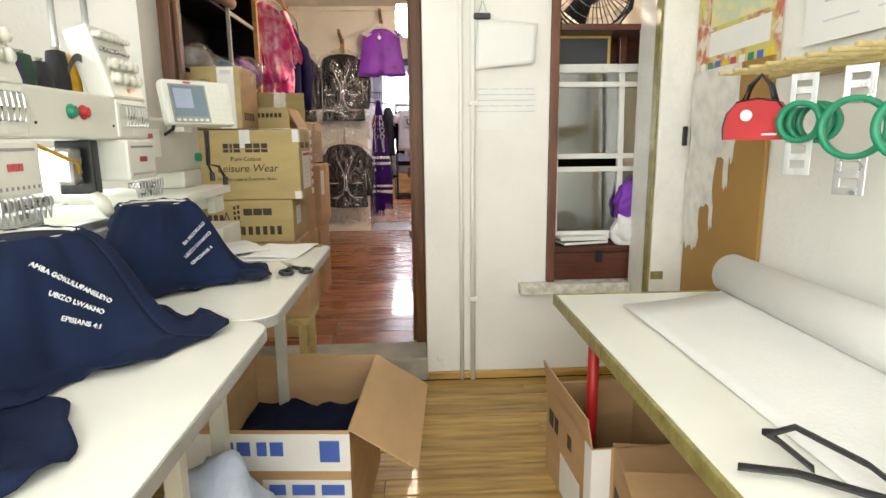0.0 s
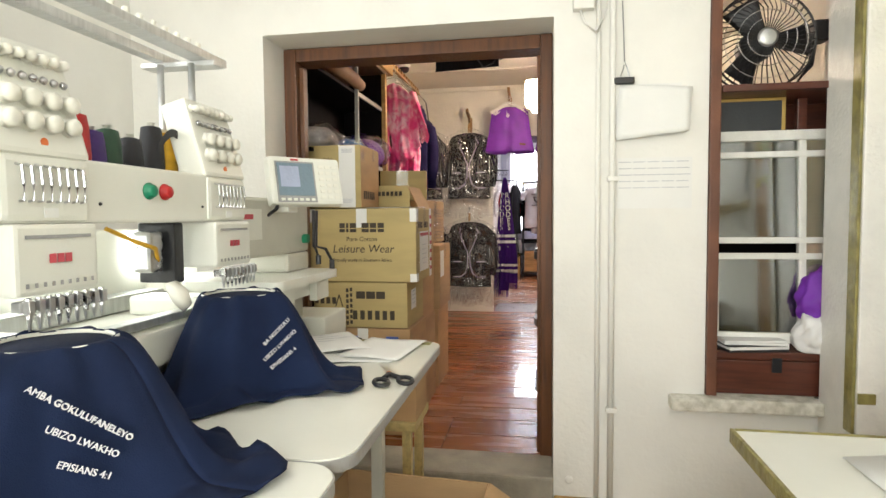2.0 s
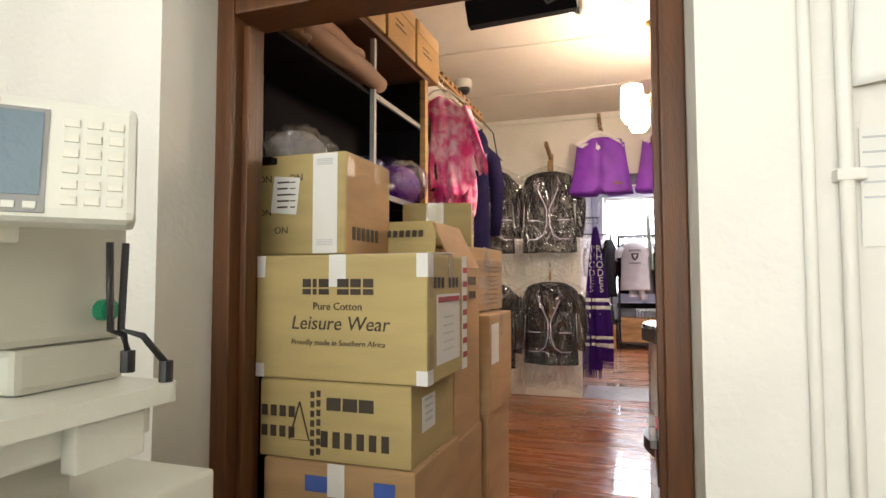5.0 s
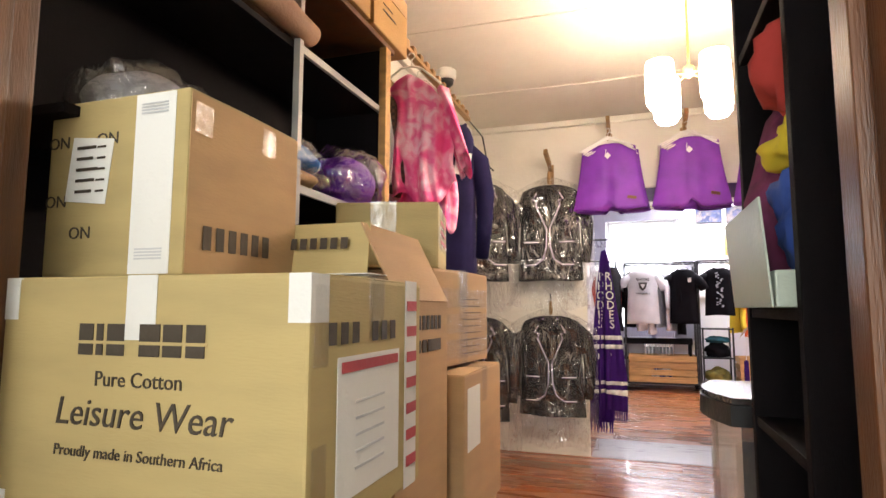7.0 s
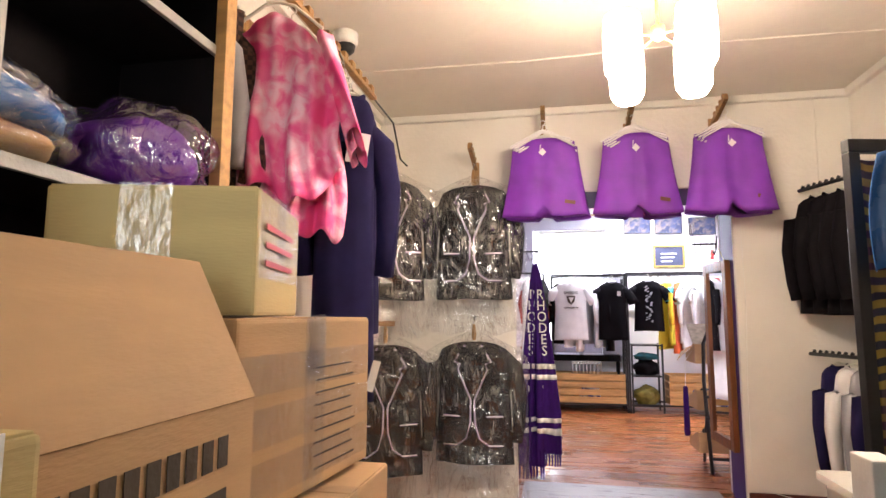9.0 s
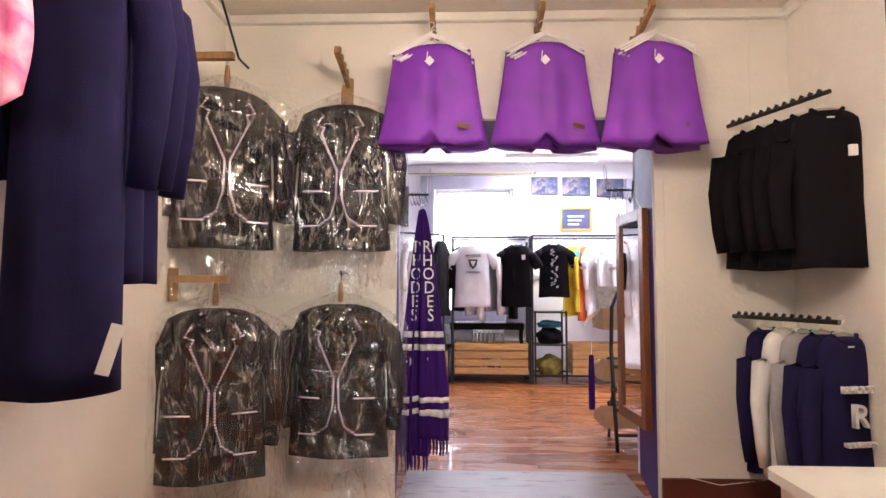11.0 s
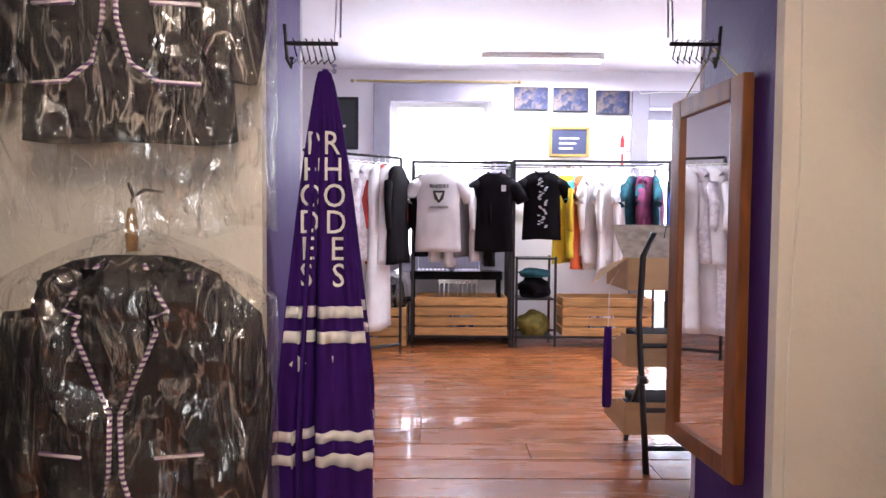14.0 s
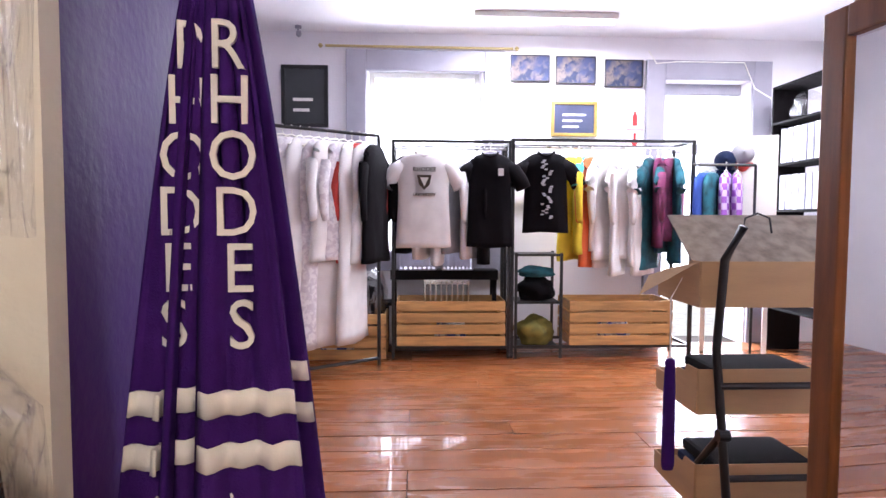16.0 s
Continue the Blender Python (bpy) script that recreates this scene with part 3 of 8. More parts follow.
def embroidery_head(e, y):
    """One sewing head, its face towards +x."""
    h = part("head_body", box(-1.02, y - 0.095, 1.325, -0.865, y + 0.095, 1.44, 0.012), MACHINE, e)
    lower = part("label_plate", box(-1.0, y - 0.09, 1.20, -0.85, y + 0.09, 1.322, 0.008), MACHINE, e, "white cover with a red maker's mark")
    mk = pose(-0.8485, y, 1.262, 0, 0, 90)
    bars(e, "maker_mark", mk, [(-0.024, -0.010, -0.008, 0.008), (-0.007, 0.007, -0.008, 0.008), (0.010, 0.024, -0.008, 0.008)], REDINK)
    for k in range(9):
        part("needle_mark", box(-0.8485, y - 0.07 + 0.0175 * k - 0.003, 1.214, -0.8475, y - 0.07 + 0.0175 * k + 0.003, 1.222), LAMEDGE, e)
        x = -0.838
        yy = y - 0.08 + 0.02 * k
        part("needle_bar", rod([(x, yy, 1.20), (x, yy, 1.165), (x, yy, 1.145)], [0.005, 0.005, 0.002], 6), STEEL, e)
        part("presser_foot", box(x - 0.006, yy - 0.006, 1.172, x + 0.008, yy + 0.006, 1.196, 0.002), STEEL, e)
    part("clamp_bar", box(-0.86, y - 0.092, 1.176, -0.842, y + 0.092, 1.194, 0.002), STEEL, e)
    part("slot_strip", box(-0.8495, y - 0.07, 1.297, -0.8475, y + 0.07, 1.303), LAMEDGE, e)
    part("number_plate", box(-0.864, y - 0.015, 1.333, -0.8625, y + 0.015, 1.350), PAPER, e)
    for k in range(8):
        yy = y - 0.065 + 0.0185 * k
        part("take_up_lever", rod([(-0.872, yy, 1.425), (-0.853, yy, 1.42), (-0.851, yy, 1.39), (-0.855, yy + 0.004, 1.362), (-0.87, yy + 0.004, 1.36)], 0.0028, 6), STEEL, e)
    # tension panel, leaning back, with three rows of knobs
    lean = pose(-0.865, y, 1.442, 0, -16, 0)
    part("tension_panel", moved(box(-0.075, -0.10, 0, 0, 0.10, 0.215, 0.01), lean), MACHINE, e, "cream tension panel with rows of ivory knobs")
    side = Matrix.Rotation(radians(90), 4, "Y")
    for z, r, n, dy, nm in ((0.06, 0.0165, 4, 0.042, "tension_knob"), (0.105, 0.0165, 4, 0.042, "tension_knob"), (0.185, 0.0095, 8, 0.0235, "guide_knob")):
        for k in range(n):
            p = lean @ Vector((0, (k - (n - 1) / 2) * dy + (0.008 if z == 0.105 else -0.004), z))
            part(nm, lathe(bmesh.new(), [(r * 0.9, 0), (r * 1.15, 0.003), (r * 1.15, 0.006), (r * 0.6, 0.008), (r, 0.012), (r, 0.022), (r * 0.6, 0.026)], n=12, m=Matrix.Translation(p) @ side), KNOB, e, "", True)
    for k in range(8):
        p = lean @ Vector((0.002, (k - 3.5) * 0.022, 0.145))
        part("spring_guide", lathe(bmesh.new(), [(0.006, 0), (0.008, 0.004), (0.004, 0.010)], n=10, m=Matrix.Translation(p) @ side), STEEL, e, "", True)
    p = lean @ Vector((0.0, 0.0, 0.025))
    part("warning_mark", lathe(bmesh.new(), [(0.008, 0), (0.008, 0.0015)], n=14, m=Matrix.Translation(p) @ side), mat_orange, e)
    # hook base and hoop under the needles
    part("lamp_plate", box(-1.27, y + 0.11, 1.17, -1.255, y + 0.48, 1.28), LEDM, e, "lit lamp strip under the beam")
    part("cylinder_arm", box(-1.15, y - 0.05, 1.06, -0.79, y + 0.05, 1.115, 0.012), MACHINE, e)


mat_orange = mat("orange_sticker", (0.8, 0.2, 0.05), 0.5)
e = thing("embroidery_machine", pose(0, 0, 0), "cream two-head industrial embroidery machine with control panel", "sewing machine")
part("beam", box(-1.10, 0.30, 1.322, -0.872, 1.95, 1.445, 0.006), MACHINE, e, "white box beam joining the heads")
part("rear_panel", box(-1.32, 0.3, 0.95, -1.28, 2.35, 1.30, 0.005), MACHINE, e)
part("bed", box(-1.28, 0.25, 0.97, -0.92, 2.30, 1.06, 0.008), MACHINE, e)
part("stand", box(-1.30, 0.25, 0.05, -1.12, 2.30, 0.968, 0.01), MACHGREY, e)
part("carriage", box(-1.27, 0.25, 1.062, -1.20, 2.28, 1.11, 0.006), ALU, e)
part("hoop_rail", box(-0.99, 0.3, 1.064, -0.95, 2.25, 1.085, 0.004), ALU, e)
for yy in (0.68, 1.275, 1.865):
    embroidery_head(e, yy)
side = Matrix.Rotation(radians(90), 4, "Y")
for yy, mm in ((1.545, GREENP), (1.60, REDP)):
    part("push_button", lathe(bmesh.new(), [(0.019, 0), (0.019, 0.004), (0.014, 0.006), (0.014, 0.014), (0.011, 0.017)], n=16, m=Matrix.Translation((-0.872, yy, 1.392)) @ side), mm, e, "", True)
for yy in (1.40, 1.75):
    part("screw", lathe(bmesh.new(), [(0.004, 0), (0.003, 0.003)], n=8, m=Matrix.Translation((-0.872, yy, 1.36)) @ side), BLACK, e)
# thread tree
part("thread_rail", box(-1.04, 0.2, 1.80, -0.98, 2.08, 1.825, 0.004), ALU, e)
part("thread_rail", box(-1.16, 0.2, 1.80, -1.12, 2.08, 1.825, 0.004), ALU, e)
for yy in (0.9, 2.0):
    part("cross_bracket", box(-1.20, yy - 0.03, 1.785, -0.96, yy + 0.03, 1.80, 0.003), ALU, e)
    for xx in (-1.12, -1.02):
        part("post", rod([(xx, yy - 0.05, 1.445), (xx, yy - 0.05, 1.786)], 0.010, 10), ALU, e, "", True)
for k in range(16):
    yy = 0.35 + 0.105 * k if k < 8 else 1.62 + 0.05 * (k - 8)
    part("thread_guide", lathe(bmesh.new(), [(0.012, 0), (0.014, 0.006), (0.007, 0.012), (0.010, 0.02), (0.006, 0.024)], (-1.01, yy, 1.826), 10), KNOB, e, "", True)
# right hand end: arm, column, control panel
part("end_arm", box(-1.10, 1.97, 1.20, -0.92, 2.55, 1.40, 0.012), MACHGREY, e)
part("end_column", box(-1.10, 2.36, 1.13, -0.92, 2.55, 1.20, 0.012), MACHGREY, e)
part("name_plate", box(-0.919, 2.02, 1.26, -0.917, 2.16, 1.36, 0.001), MACHINE, e)
bars(e, "maker_mark", pose(-0.9165, 2.07, 1.335, 0, 0, 90), [(-0.03, 0.03, -0.008, 0.008)], REDINK)
part("end_table", rounded_top(-1.28, 2.04, -0.80, 2.56, 1.10, 1.13, 0.03), MACHINE, e, "cream extension table")
part("end_table_rail", box(-1.26, 2.06, 1.045, -0.85, 2.54, 1.10, 0.005), MACHINE, e)
part("rail_block", box(-0.85, 2.10, 1.035, -0.825, 2.20, 1.095, 0.004), MACHINE, e)
part("rail_block", box(-0.85, 2.38, 1.025, -0.82, 2.50, 1.095, 0.004), MACHINE, e)
part("motor_housing", box(-1.22, 2.37, 0.72, -0.86, 2.56, 0.92, 0.01), MACHGREY, e)
part("drive_column", box(-1.18, 2.14, 0.892, -0.90, 2.44, 1.045, 0.01), MACHGREY, e)
part("side_cover", box(-1.06, 2.40, 0.70, -0.80, 2.64, 0.96, 0.008), MACHINE, e)
tilt = pose(-0.82, 2.29, 1.455, -14, 0, 47) @ Matrix.Diagonal((0.8, 1, 1, 1))
cp = part("control_panel", moved(box(-0.165, -0.02, -0.085, 0.165, 0.03, 0.085, 0.014), tilt), MACHINE, e, "cream control panel with a small screen")
part("screen", moved(box(-0.13, -0.023, -0.055, 0.03, -0.0195, 0.06), tilt), SCREEN, cp, "grey lit screen")
part("screen_window", moved(box(-0.12, -0.0245, -0.025, -0.035, -0.0225, 0.048), tilt), SCREENBLUE, cp)
part("screen_bezel", moved(box(-0.138, -0.0212, -0.078, 0.038, -0.0188, 0.066), tilt), LAMEDGE, cp)
part("maker_mark", moved(box(-0.065, -0.022, 0.069, -0.03, -0.0195, 0.076), tilt), REDINK, cp)
for i in range(6):
    part("soft_key", moved(box(-0.125 + 0.027 * i, -0.0228, -0.073, -0.108 + 0.027 * i, -0.0206, -0.064, 0.0005), tilt), MACHINE, cp)
for i in range(3):
    for j in range(6):
        part("key", moved(box(0.058 + 0.032 * i, -0.0225, -0.066 + 0.022 * j, 0.080 + 0.032 * i, -0.0195, -0.054 + 0.022 * j, 0.001), tilt), KNOB, cp)
part("panel_bracket", box(-0.93, 2.24, 1.35, -0.86, 2.32, 1.40, 0.005), MACHINE, e)
part("cable", rod([(-0.88, 2.24, 1.43), (-0.87, 2.20, 1.40), (-0.88, 2.19, 1.36), (-0.92, 2.21, 1.34)], 0.006, 6), BLACK, e, "", True)
for q, (dx, dz) in enumerate(((0, 0), (0.04, -0.05))):
    part("cable", rod([(-0.86, 2.46 + 0.03 * q, 1.36), (-0.865, 2.47 + 0.02 * q, 1.22), (-0.87 + dx, 2.50, 1.21), (-0.86 + dx, 2.50 + dx, 1.18 + dz * 0.4)], 0.006, 6), BLACK, e, "", True)
    part("plug", rod([(-0.86 + dx, 2.50 + dx, 1.185 + dz * 0.4), (-0.86 + dx, 2.50 + dx, 1.15 + dz * 0.4)], 0.011, 8), BLACK, e)
part("socket", lathe(bmesh.new(), [(0.018, 0), (0.018, 0.02), (0.01, 0.022)], n=12, m=Matrix.Translation((-0.92, 2.50, 1.25)) @ side), GREENP, e)
# needle drive seen between the heads
for yy in (1.10, 1.70):
    part("drive_bracket", box(-1.0, yy - 0.03, 1.17, -0.90, yy + 0.01, 1.32, 0.006), BLACK, e)
    part("drive_bracket", box(-0.97, yy - 0.09, 1.20, -0.92, yy - 0.04, 1.30, 0.01), STEEL, e)
    part("cable", rod([(-0.93, yy - 0.22, 1.31), (-0.90, yy - 0.17, 1.28), (-0.90, yy - 0.10, 1.26), (-0.93, yy - 0.05, 1.22)], 0.005, 6), YARNYEL, e)
    part("oil_cover", lathe(bmesh.new(), [(0.04, 0), (0.035, 0.02), (0.01, 0.03)], n=14, m=pose(-0.88, yy - 0.06, 1.14, 0, 60, 20)), KNOB, e, "", True)


def thread_cone(y, material, label, h=0.12, x=-1.0):
    c = thing("thread_cone", pose(x, y, 1.445), label, "thread cone", "thread cones on the beam")
    part("spool", lathe(bmesh.new(), [(0.026, 0), (0.026, 0.006), (0.010, 0.008), (0.008, h + 0.012), (0.012, h + 0.012)], n=14), KNOB, c, "", True)
    part("thread", lathe(bmesh.new(), [(0.029, 0.008), (0.031, 0.02), (0.028, h * 0.75), (0.024, h), (0.012, h + 0.004)], n=18), material, c, "", True)


for y, mm, lb, h in ((1.43, YARNLIME, "lime green thread cone", 0.08), (1.485, YARNRED, "bright red thread cone", 0.11), (1.53, YARNVIO, "small violet thread cone", 0.08), (1.58, YARNGRN, "dark green thread cone", 0.09), (1.655, YARNBLK, "short black thread cone", 0.08), (1.735, YARNBLK, "tall black thread cone", 0.12), (1.79, YARNYEL, "yellow thread cone with a black strap", 0.11)):
    thread_cone(y, mm, lb, h)
s = thing("strap", pose(-0.98, 1.72, 1.447), "black elastic strap slung between the cones", "strap")
part("band", sheet(lambda u, v: Vector((0.035 + 0.0 * u, -0.03 + 0.13 * u, 0.02 + 0.085 * math.sin(math.pi * (0.15 + 0.75 * u)) + 0.02 * (v - 0.5))), 12, 1, 0.003), BLACK, s)


def drape(name, cx, cy, top, base, reach, label, seed, flare):
    """A garment clamped in a hoop that hangs from it over the table."""
    e = thing(name, pose(cx, cy, base), label, "garment", "navy garments on the hoops")
    rnd = random.Random(seed)
    ph = [rnd.uniform(0, 6.28) for _ in range(4)]

    def fn(u, v):
        a = 2 * math.pi * v
        rr = 1.12 * flare(a) * (1 + 0.10 * math.sin(4 * a + ph[0]) + 0.06 * math.sin(9 * a + ph[1]))
        r = 0.09 + (rr - 0.09) * u
        sm = min(1.0, max(0.0, (u - 0.03) / 0.72))
        fall = 1 - sm * sm * (3 - 2 * sm)
        folds = math.sin(7 * a + ph[2] + 2.2 * u) * 0.6 + math.sin(13 * a + ph[3]) * 0.4
        z = 0.008 + (top - base) * fall + 0.030 * folds * math.sin(math.pi * min(1, u * 1.02)) + 0.045 * u * noise.noise(Vector((r * math.cos(a) * 8, r * math.sin(a) * 8, seed))) + 0.02 * u * noise.noise(Vector((r * math.cos(a) * 19, r * math.sin(a) * 19, seed)))
        return Vector((r * math.cos(a), r * math.sin(a), max(z, 0.006 + 0.022 * abs(math.sin(6 * a + ph[1] + 5 * u)) * (1.2 - u))))

    part("cloth", sheet(fn, 26, 110, 0.003), NAVY, e, "", True)
    part("hooped_patch", lathe(bmesh.new(), [(0.092, top - base - 0.004), (0.085, top - base + 0.001), (0.0, top - base + 0.001)], n=32), NAVY, e, "", True)
    part("hoop", ring_bm(0.09, 0.007, 32, Matrix.Translation((0, 0, top - base - 0.004))), KNOB, e, "white plastic embroidery hoop", True)
    return e, fn


def oval(sx, near, far):
    return lambda a: (far + (near - far) * (0.5 - 0.5 * math.sin(a))) * (1 + sx * math.cos(a)) 


def on_cloth(e, fn, lines, u0, v0, size, du):
    """Lettering laid on the cloth, along its surface."""
    for i, s in enumerate(lines):
        p = fn(u0 + du * i, v0)
        q = fn(u0 + du * i, v0 + 0.035)
        up = (fn(u0 + du * i - 0.08, v0) - p).normalized()
        right = (q - p).normalized()
        nrm = right.cross(up).normalized()
        up = nrm.cross(right)
        m = Matrix((right, up, nrm)).transposed().to_4x4()
        m = m @ Matrix.Rotation(radians(4), 4, "Z")
        m.translation = p + nrm * 0.022
        part("embroidery", text_bm(s, size, m, depth=0.002), WHITECLOTH, e, "white embroidered lettering")


e, fn = drape("embroidered_garment", -0.80, 1.80, 1.125, 0.891, 0.5, "navy cotton garment in a hoop, white embroidered verse", 3, lambda a: 0.235 + 0.02 * math.cos(a) - 0.02 * math.sin(a) + 0.03 * math.sin(3 * a + 1))
on_cloth(e, fn, ("BA NGOKULU", "UBIZO LWAKHO", "EPHESIANS 4"), 0.32, 0.93, 0.0135, 0.07)
e, fn = drape("embroidered_garment", -0.80, 1.20, 1.125, 0.891, 0.5, "large navy cotton garment in a hoop, white embroidered verse", 8, lambda a: 0.27 + 0.02 * math.cos(a) - 0.045 * math.sin(a) + 0.03 * math.sin(3 * a))
on_cloth(e, fn, ("AMBA GOKULUFANELEYO", "UBIZO LWAKHO", "EPISIANS 4:1"), 0.36, 0.895, 0.0135, 0.065)
drape("embroidered_garment", -0.80, 0.60, 1.125, 0.891, 0.5, "navy cotton garment at the near hoop", 5, lambda a: 0.28 + 0.02 * math.cos(a) + 0.03 * math.sin(3 * a))

# scissors, papers on the table
s = thing("scissors", pose(-0.42, 1.90, 0.892, 0, 0, 24), "black-handled tailor's scissors, open on the table", "scissors")
for sg in (-1, 1):
    part("blade", moved(loft(bmesh.new(), [[Vector(p) for p in ((-0.006, 0, z), (0.006, 0, z), (0.0015, 0.115, z))] for z in (0.004 + 0.002 * (sg > 0), 0.006 + 0.002 * (sg > 0))]), pose(0, 0, 0, 0, 0, 7 * sg)), STEEL, s)
    c, a = Vector((sg * 0.032, -0.075, 0.006)), []
    for k in range(17):
        t = 2 * math.pi * k / 16
        a.append((c.x + 0.019 * math.cos(t), c.y + 0.032 * math.sin(t), c.z))
    part("handle", tube(rod([(0, 0, 0.006), (sg * 0.012, -0.025, 0.006), (sg * 0.024, -0.048, 0.006)], 0.007), a, 0.006, 6), BLACK, s, "black plastic finger loop", True)
part("pivot", lathe(bmesh.new(), [(0.005, 0.003), (0.005, 0.012), (0.003, 0.013)], n=10), mat_orange, s)


def paper_sheet(x, y, z, rz, w, h, label, rows=0, wave=0.004):
    p = thing("paper_sheet", pose(x, y, z, 0, 0, rz), label, "paper", "loose papers")
    part("leaf", sheet(lambda u, v: Vector(((u - 0.5) * w, (v - 0.5) * h, 0.001 + wave * math.sin(3 * u + 2 * v) ** 2)), 8, 8, 0.0006), PAPER, p, "", True)
    for k in range(rows):
        part("print", box(-w * 0.4, h * 0.38 - k * h * 0.12, wave + 0.0012, w * (0.1 + 0.3 * ((k * 7) % 3) / 2), h * 0.40 - k * h * 0.12, wave + 0.0016), GREYPRINT, p)
    return p


paper_sheet(-0.62, 2.12, 0.891, 12, 0.30, 0.21, "creased white paper pattern on the table", 0)
paper_sheet(-0.52, 2.20, 0.897, -8, 0.21, 0.28, "plain white sheet on the table", 0)
paper_sheet(-0.72, 2.24, 0.902, 35, 0.21, 0.28, "white printed form on the table", 4)


def magazine_stack(x, y, z, rz, w, d, n, label, mats):
    s = thing("magazine_stack", pose(x, y, z, 0, 0, rz), label, "magazines")
    rnd = random.Random(n)
    zz = 0
    for k in range(n):
        t = rnd.uniform(0.006, 0.014)
        part("magazine", moved(box(-w / 2, -d / 2, zz, w / 2, d / 2, zz + t - 0.0008, 0.001), pose(rnd.uniform(-0.01, 0.01), 0, 0, 0, 0, rnd.uniform(-7, 7))), mats[k % len(mats)], s)
        zz += t
    return s


magazine_stack(-0.86, 2.03, 0.891, 20, 0.22, 0.28, 6, "stack of printed booklets and papers on the table", (PAPER, BLACK, PAPER, MAPRED, PAPER, PAPER))
def crumple(name, m, sx, sy, sz, material, label, category, seed, amp=0.25, parent=None):
    """A crumpled lump of cloth or bag."""
    bm = bmesh.new()
    bmesh.ops.create_icosphere(bm, subdivisions=4, radius=1)
    for v in bm.verts:
        n1 = noise.noise(v.co * 1.6 + Vector((seed, 0, 0)))
        n2 = noise.ridged_multi_fractal(v.co * 2.4 + Vector((0, seed, 0)), 1.0, 2.0, 4, 1.0, 2.0)
        v.co *= 1 + amp * (n1 + 0.35 * (n2 - 1))
        v.co.z = max(v.co.z, -0.72)
        v.co = Vector((v.co.x * sx, v.co.y * sy, (v.co.z + 0.72) * sz))
    ob = part(name, bm, material, parent, "", True)
    if not parent:
        ob.matrix_world = m
        tagged(ob, label, category)
    return ob


g = thing("ribbon_roll", pose(-0.62, 2.66, 0.76, 0, 90, 20), "roll of shiny copper-coloured tape", "tape roll")
part("roll", lathe(bmesh.new(), [(0.02, -0.05), (0.055, -0.05), (0.058, 0), (0.055, 0.05), (0.02, 0.05)], n=24), mat("copper_tape", (0.55, 0.30, 0.12), 0.25, 0.7, var=0.15, scale=12), g, "", True)
crumple("heaped_cloth", pose(-0.82, 2.76, 0.51), 0.14, 0.10, 0.16, NAVY, "dark navy cloth heaped beside the machine", "cloth", 4)
part_stool = thing("stool", pose(-0.75, 2.72, 0), "plain low stool under the cloth heap", "stool")
part("seat", box(-0.25, -0.14, 0.47, 0.25, 0.14, 0.505, 0.006), PALEWOOD, part_stool)
part("ribbon_shelf", box(0.02, -0.12, 0.506, 0.25, 0.10, 0.695, 0.006), CARD, part_stool)
for x in (-0.21, 0.21):
    for y in (-0.11, 0.11):
        part("leg", box(x - 0.018, y - 0.018, 0, x + 0.018, y + 0.018, 0.47, 0.003), PALEWOOD, part_stool)

# cutting table along the side wall
t = thing("cutting_table", pose(0.50, 0, 0), "white-topped cutting table with taped edge and red legs", "table")
part("tabletop", box(0.012, -0.8, 0.712, 0.805, 2.02, 0.745, 0.004), LAMINATE, t)
part("edge_tape", box(0, -0.8, 0.708, 0.0118, 2.03, 0.748, 0.004), OLIVE, t, "worn olive packing tape along the edge")
part("edge_tape", box(0.0125, 2.0205, 0.708, 0.805, 2.031, 0.748, 0.004), OLIVE, t)
for x in (0.12, 0.72):
    for y in (-0.7, 1.9):
        part("leg", rod([(x, y, 0), (x, y, 0.71)], 0.02, 12), REDP, t, "red steel tube leg", True)
part("rail", rod([(0.12, -0.7, 0.62), (0.12, 1.9, 0.62)], 0.012, 8), REDP, t)
r = thing("paper_roll", pose(1.14, 1.98, 0.822, 0, 0, 0), "thick roll of white pattern paper on the cutting table", "paper roll")
part("roll", loft(bmesh.new(), [[Vector((rr * math.cos(a) - 0.035 * s, -1.9 * s, rr * math.sin(a))) for a in (2 * math.pi * k / 28 for k in range(28))] for s, rr in ((0, 0.062), (0, 0.071), (0.5, 0.073), (1, 0.071), (1, 0.06))]), PAPER, r, "", True)
part("loose_end", sheet(lambda u, v: Vector((-0.02 - 0.42 * u, -0.02 - 1.4 * v - 0.1 * u, -0.072 + 0.002 * math.sin(6 * v) + (0.02 * (1 - u) ** 4))), 10, 10, 0.0006), PAPER, r, "", True)


def open_carton(name, m, w, d, h, label, flaps, group="open cartons on the floor", inside=CARDIN, out=CARD):
    """An open carton, hollow, with folded-out flaps: (side, length, angle)."""
    e = thing(name, m, label, "cardboard box", group)
    k = 0.005
    part("wall", box(-w / 2, -d / 2, 0, w / 2, -d / 2 + k, h), out, e)
    part("wall", box(-w / 2, d / 2 - k, 0, w / 2, d / 2, h), out, e)
    part("wall", box(-w / 2, -d / 2 + k, 0, -w / 2 + k, d / 2 - k, h), out, e)
    part("wall", box(w / 2 - k, -d / 2 + k, 0, w / 2, d / 2 - k, h), out, e)
    part("bottom", box(-w / 2 + k, -d / 2 + k, 0.002, w / 2 - k, d / 2 - k, 0.008), inside, e)
    for sd, ln, ang in flaps:
        rz = {"+x": 90, "-x": -90, "+y": 180, "-y": 0}[sd]
        ww = (d if "x" in sd else w) / 2 - 0.004
        off = (w if "x" in sd else d) / 2
        part("flap", moved(box(-ww, -ln, -0.002, ww, 0, 0.003), Matrix.Rotation(radians(rz), 4, "Z") @ Matrix.Translation((0, -off, h)) @ Matrix.Rotation(radians(ang), 4, "X")), out, e)
    return e


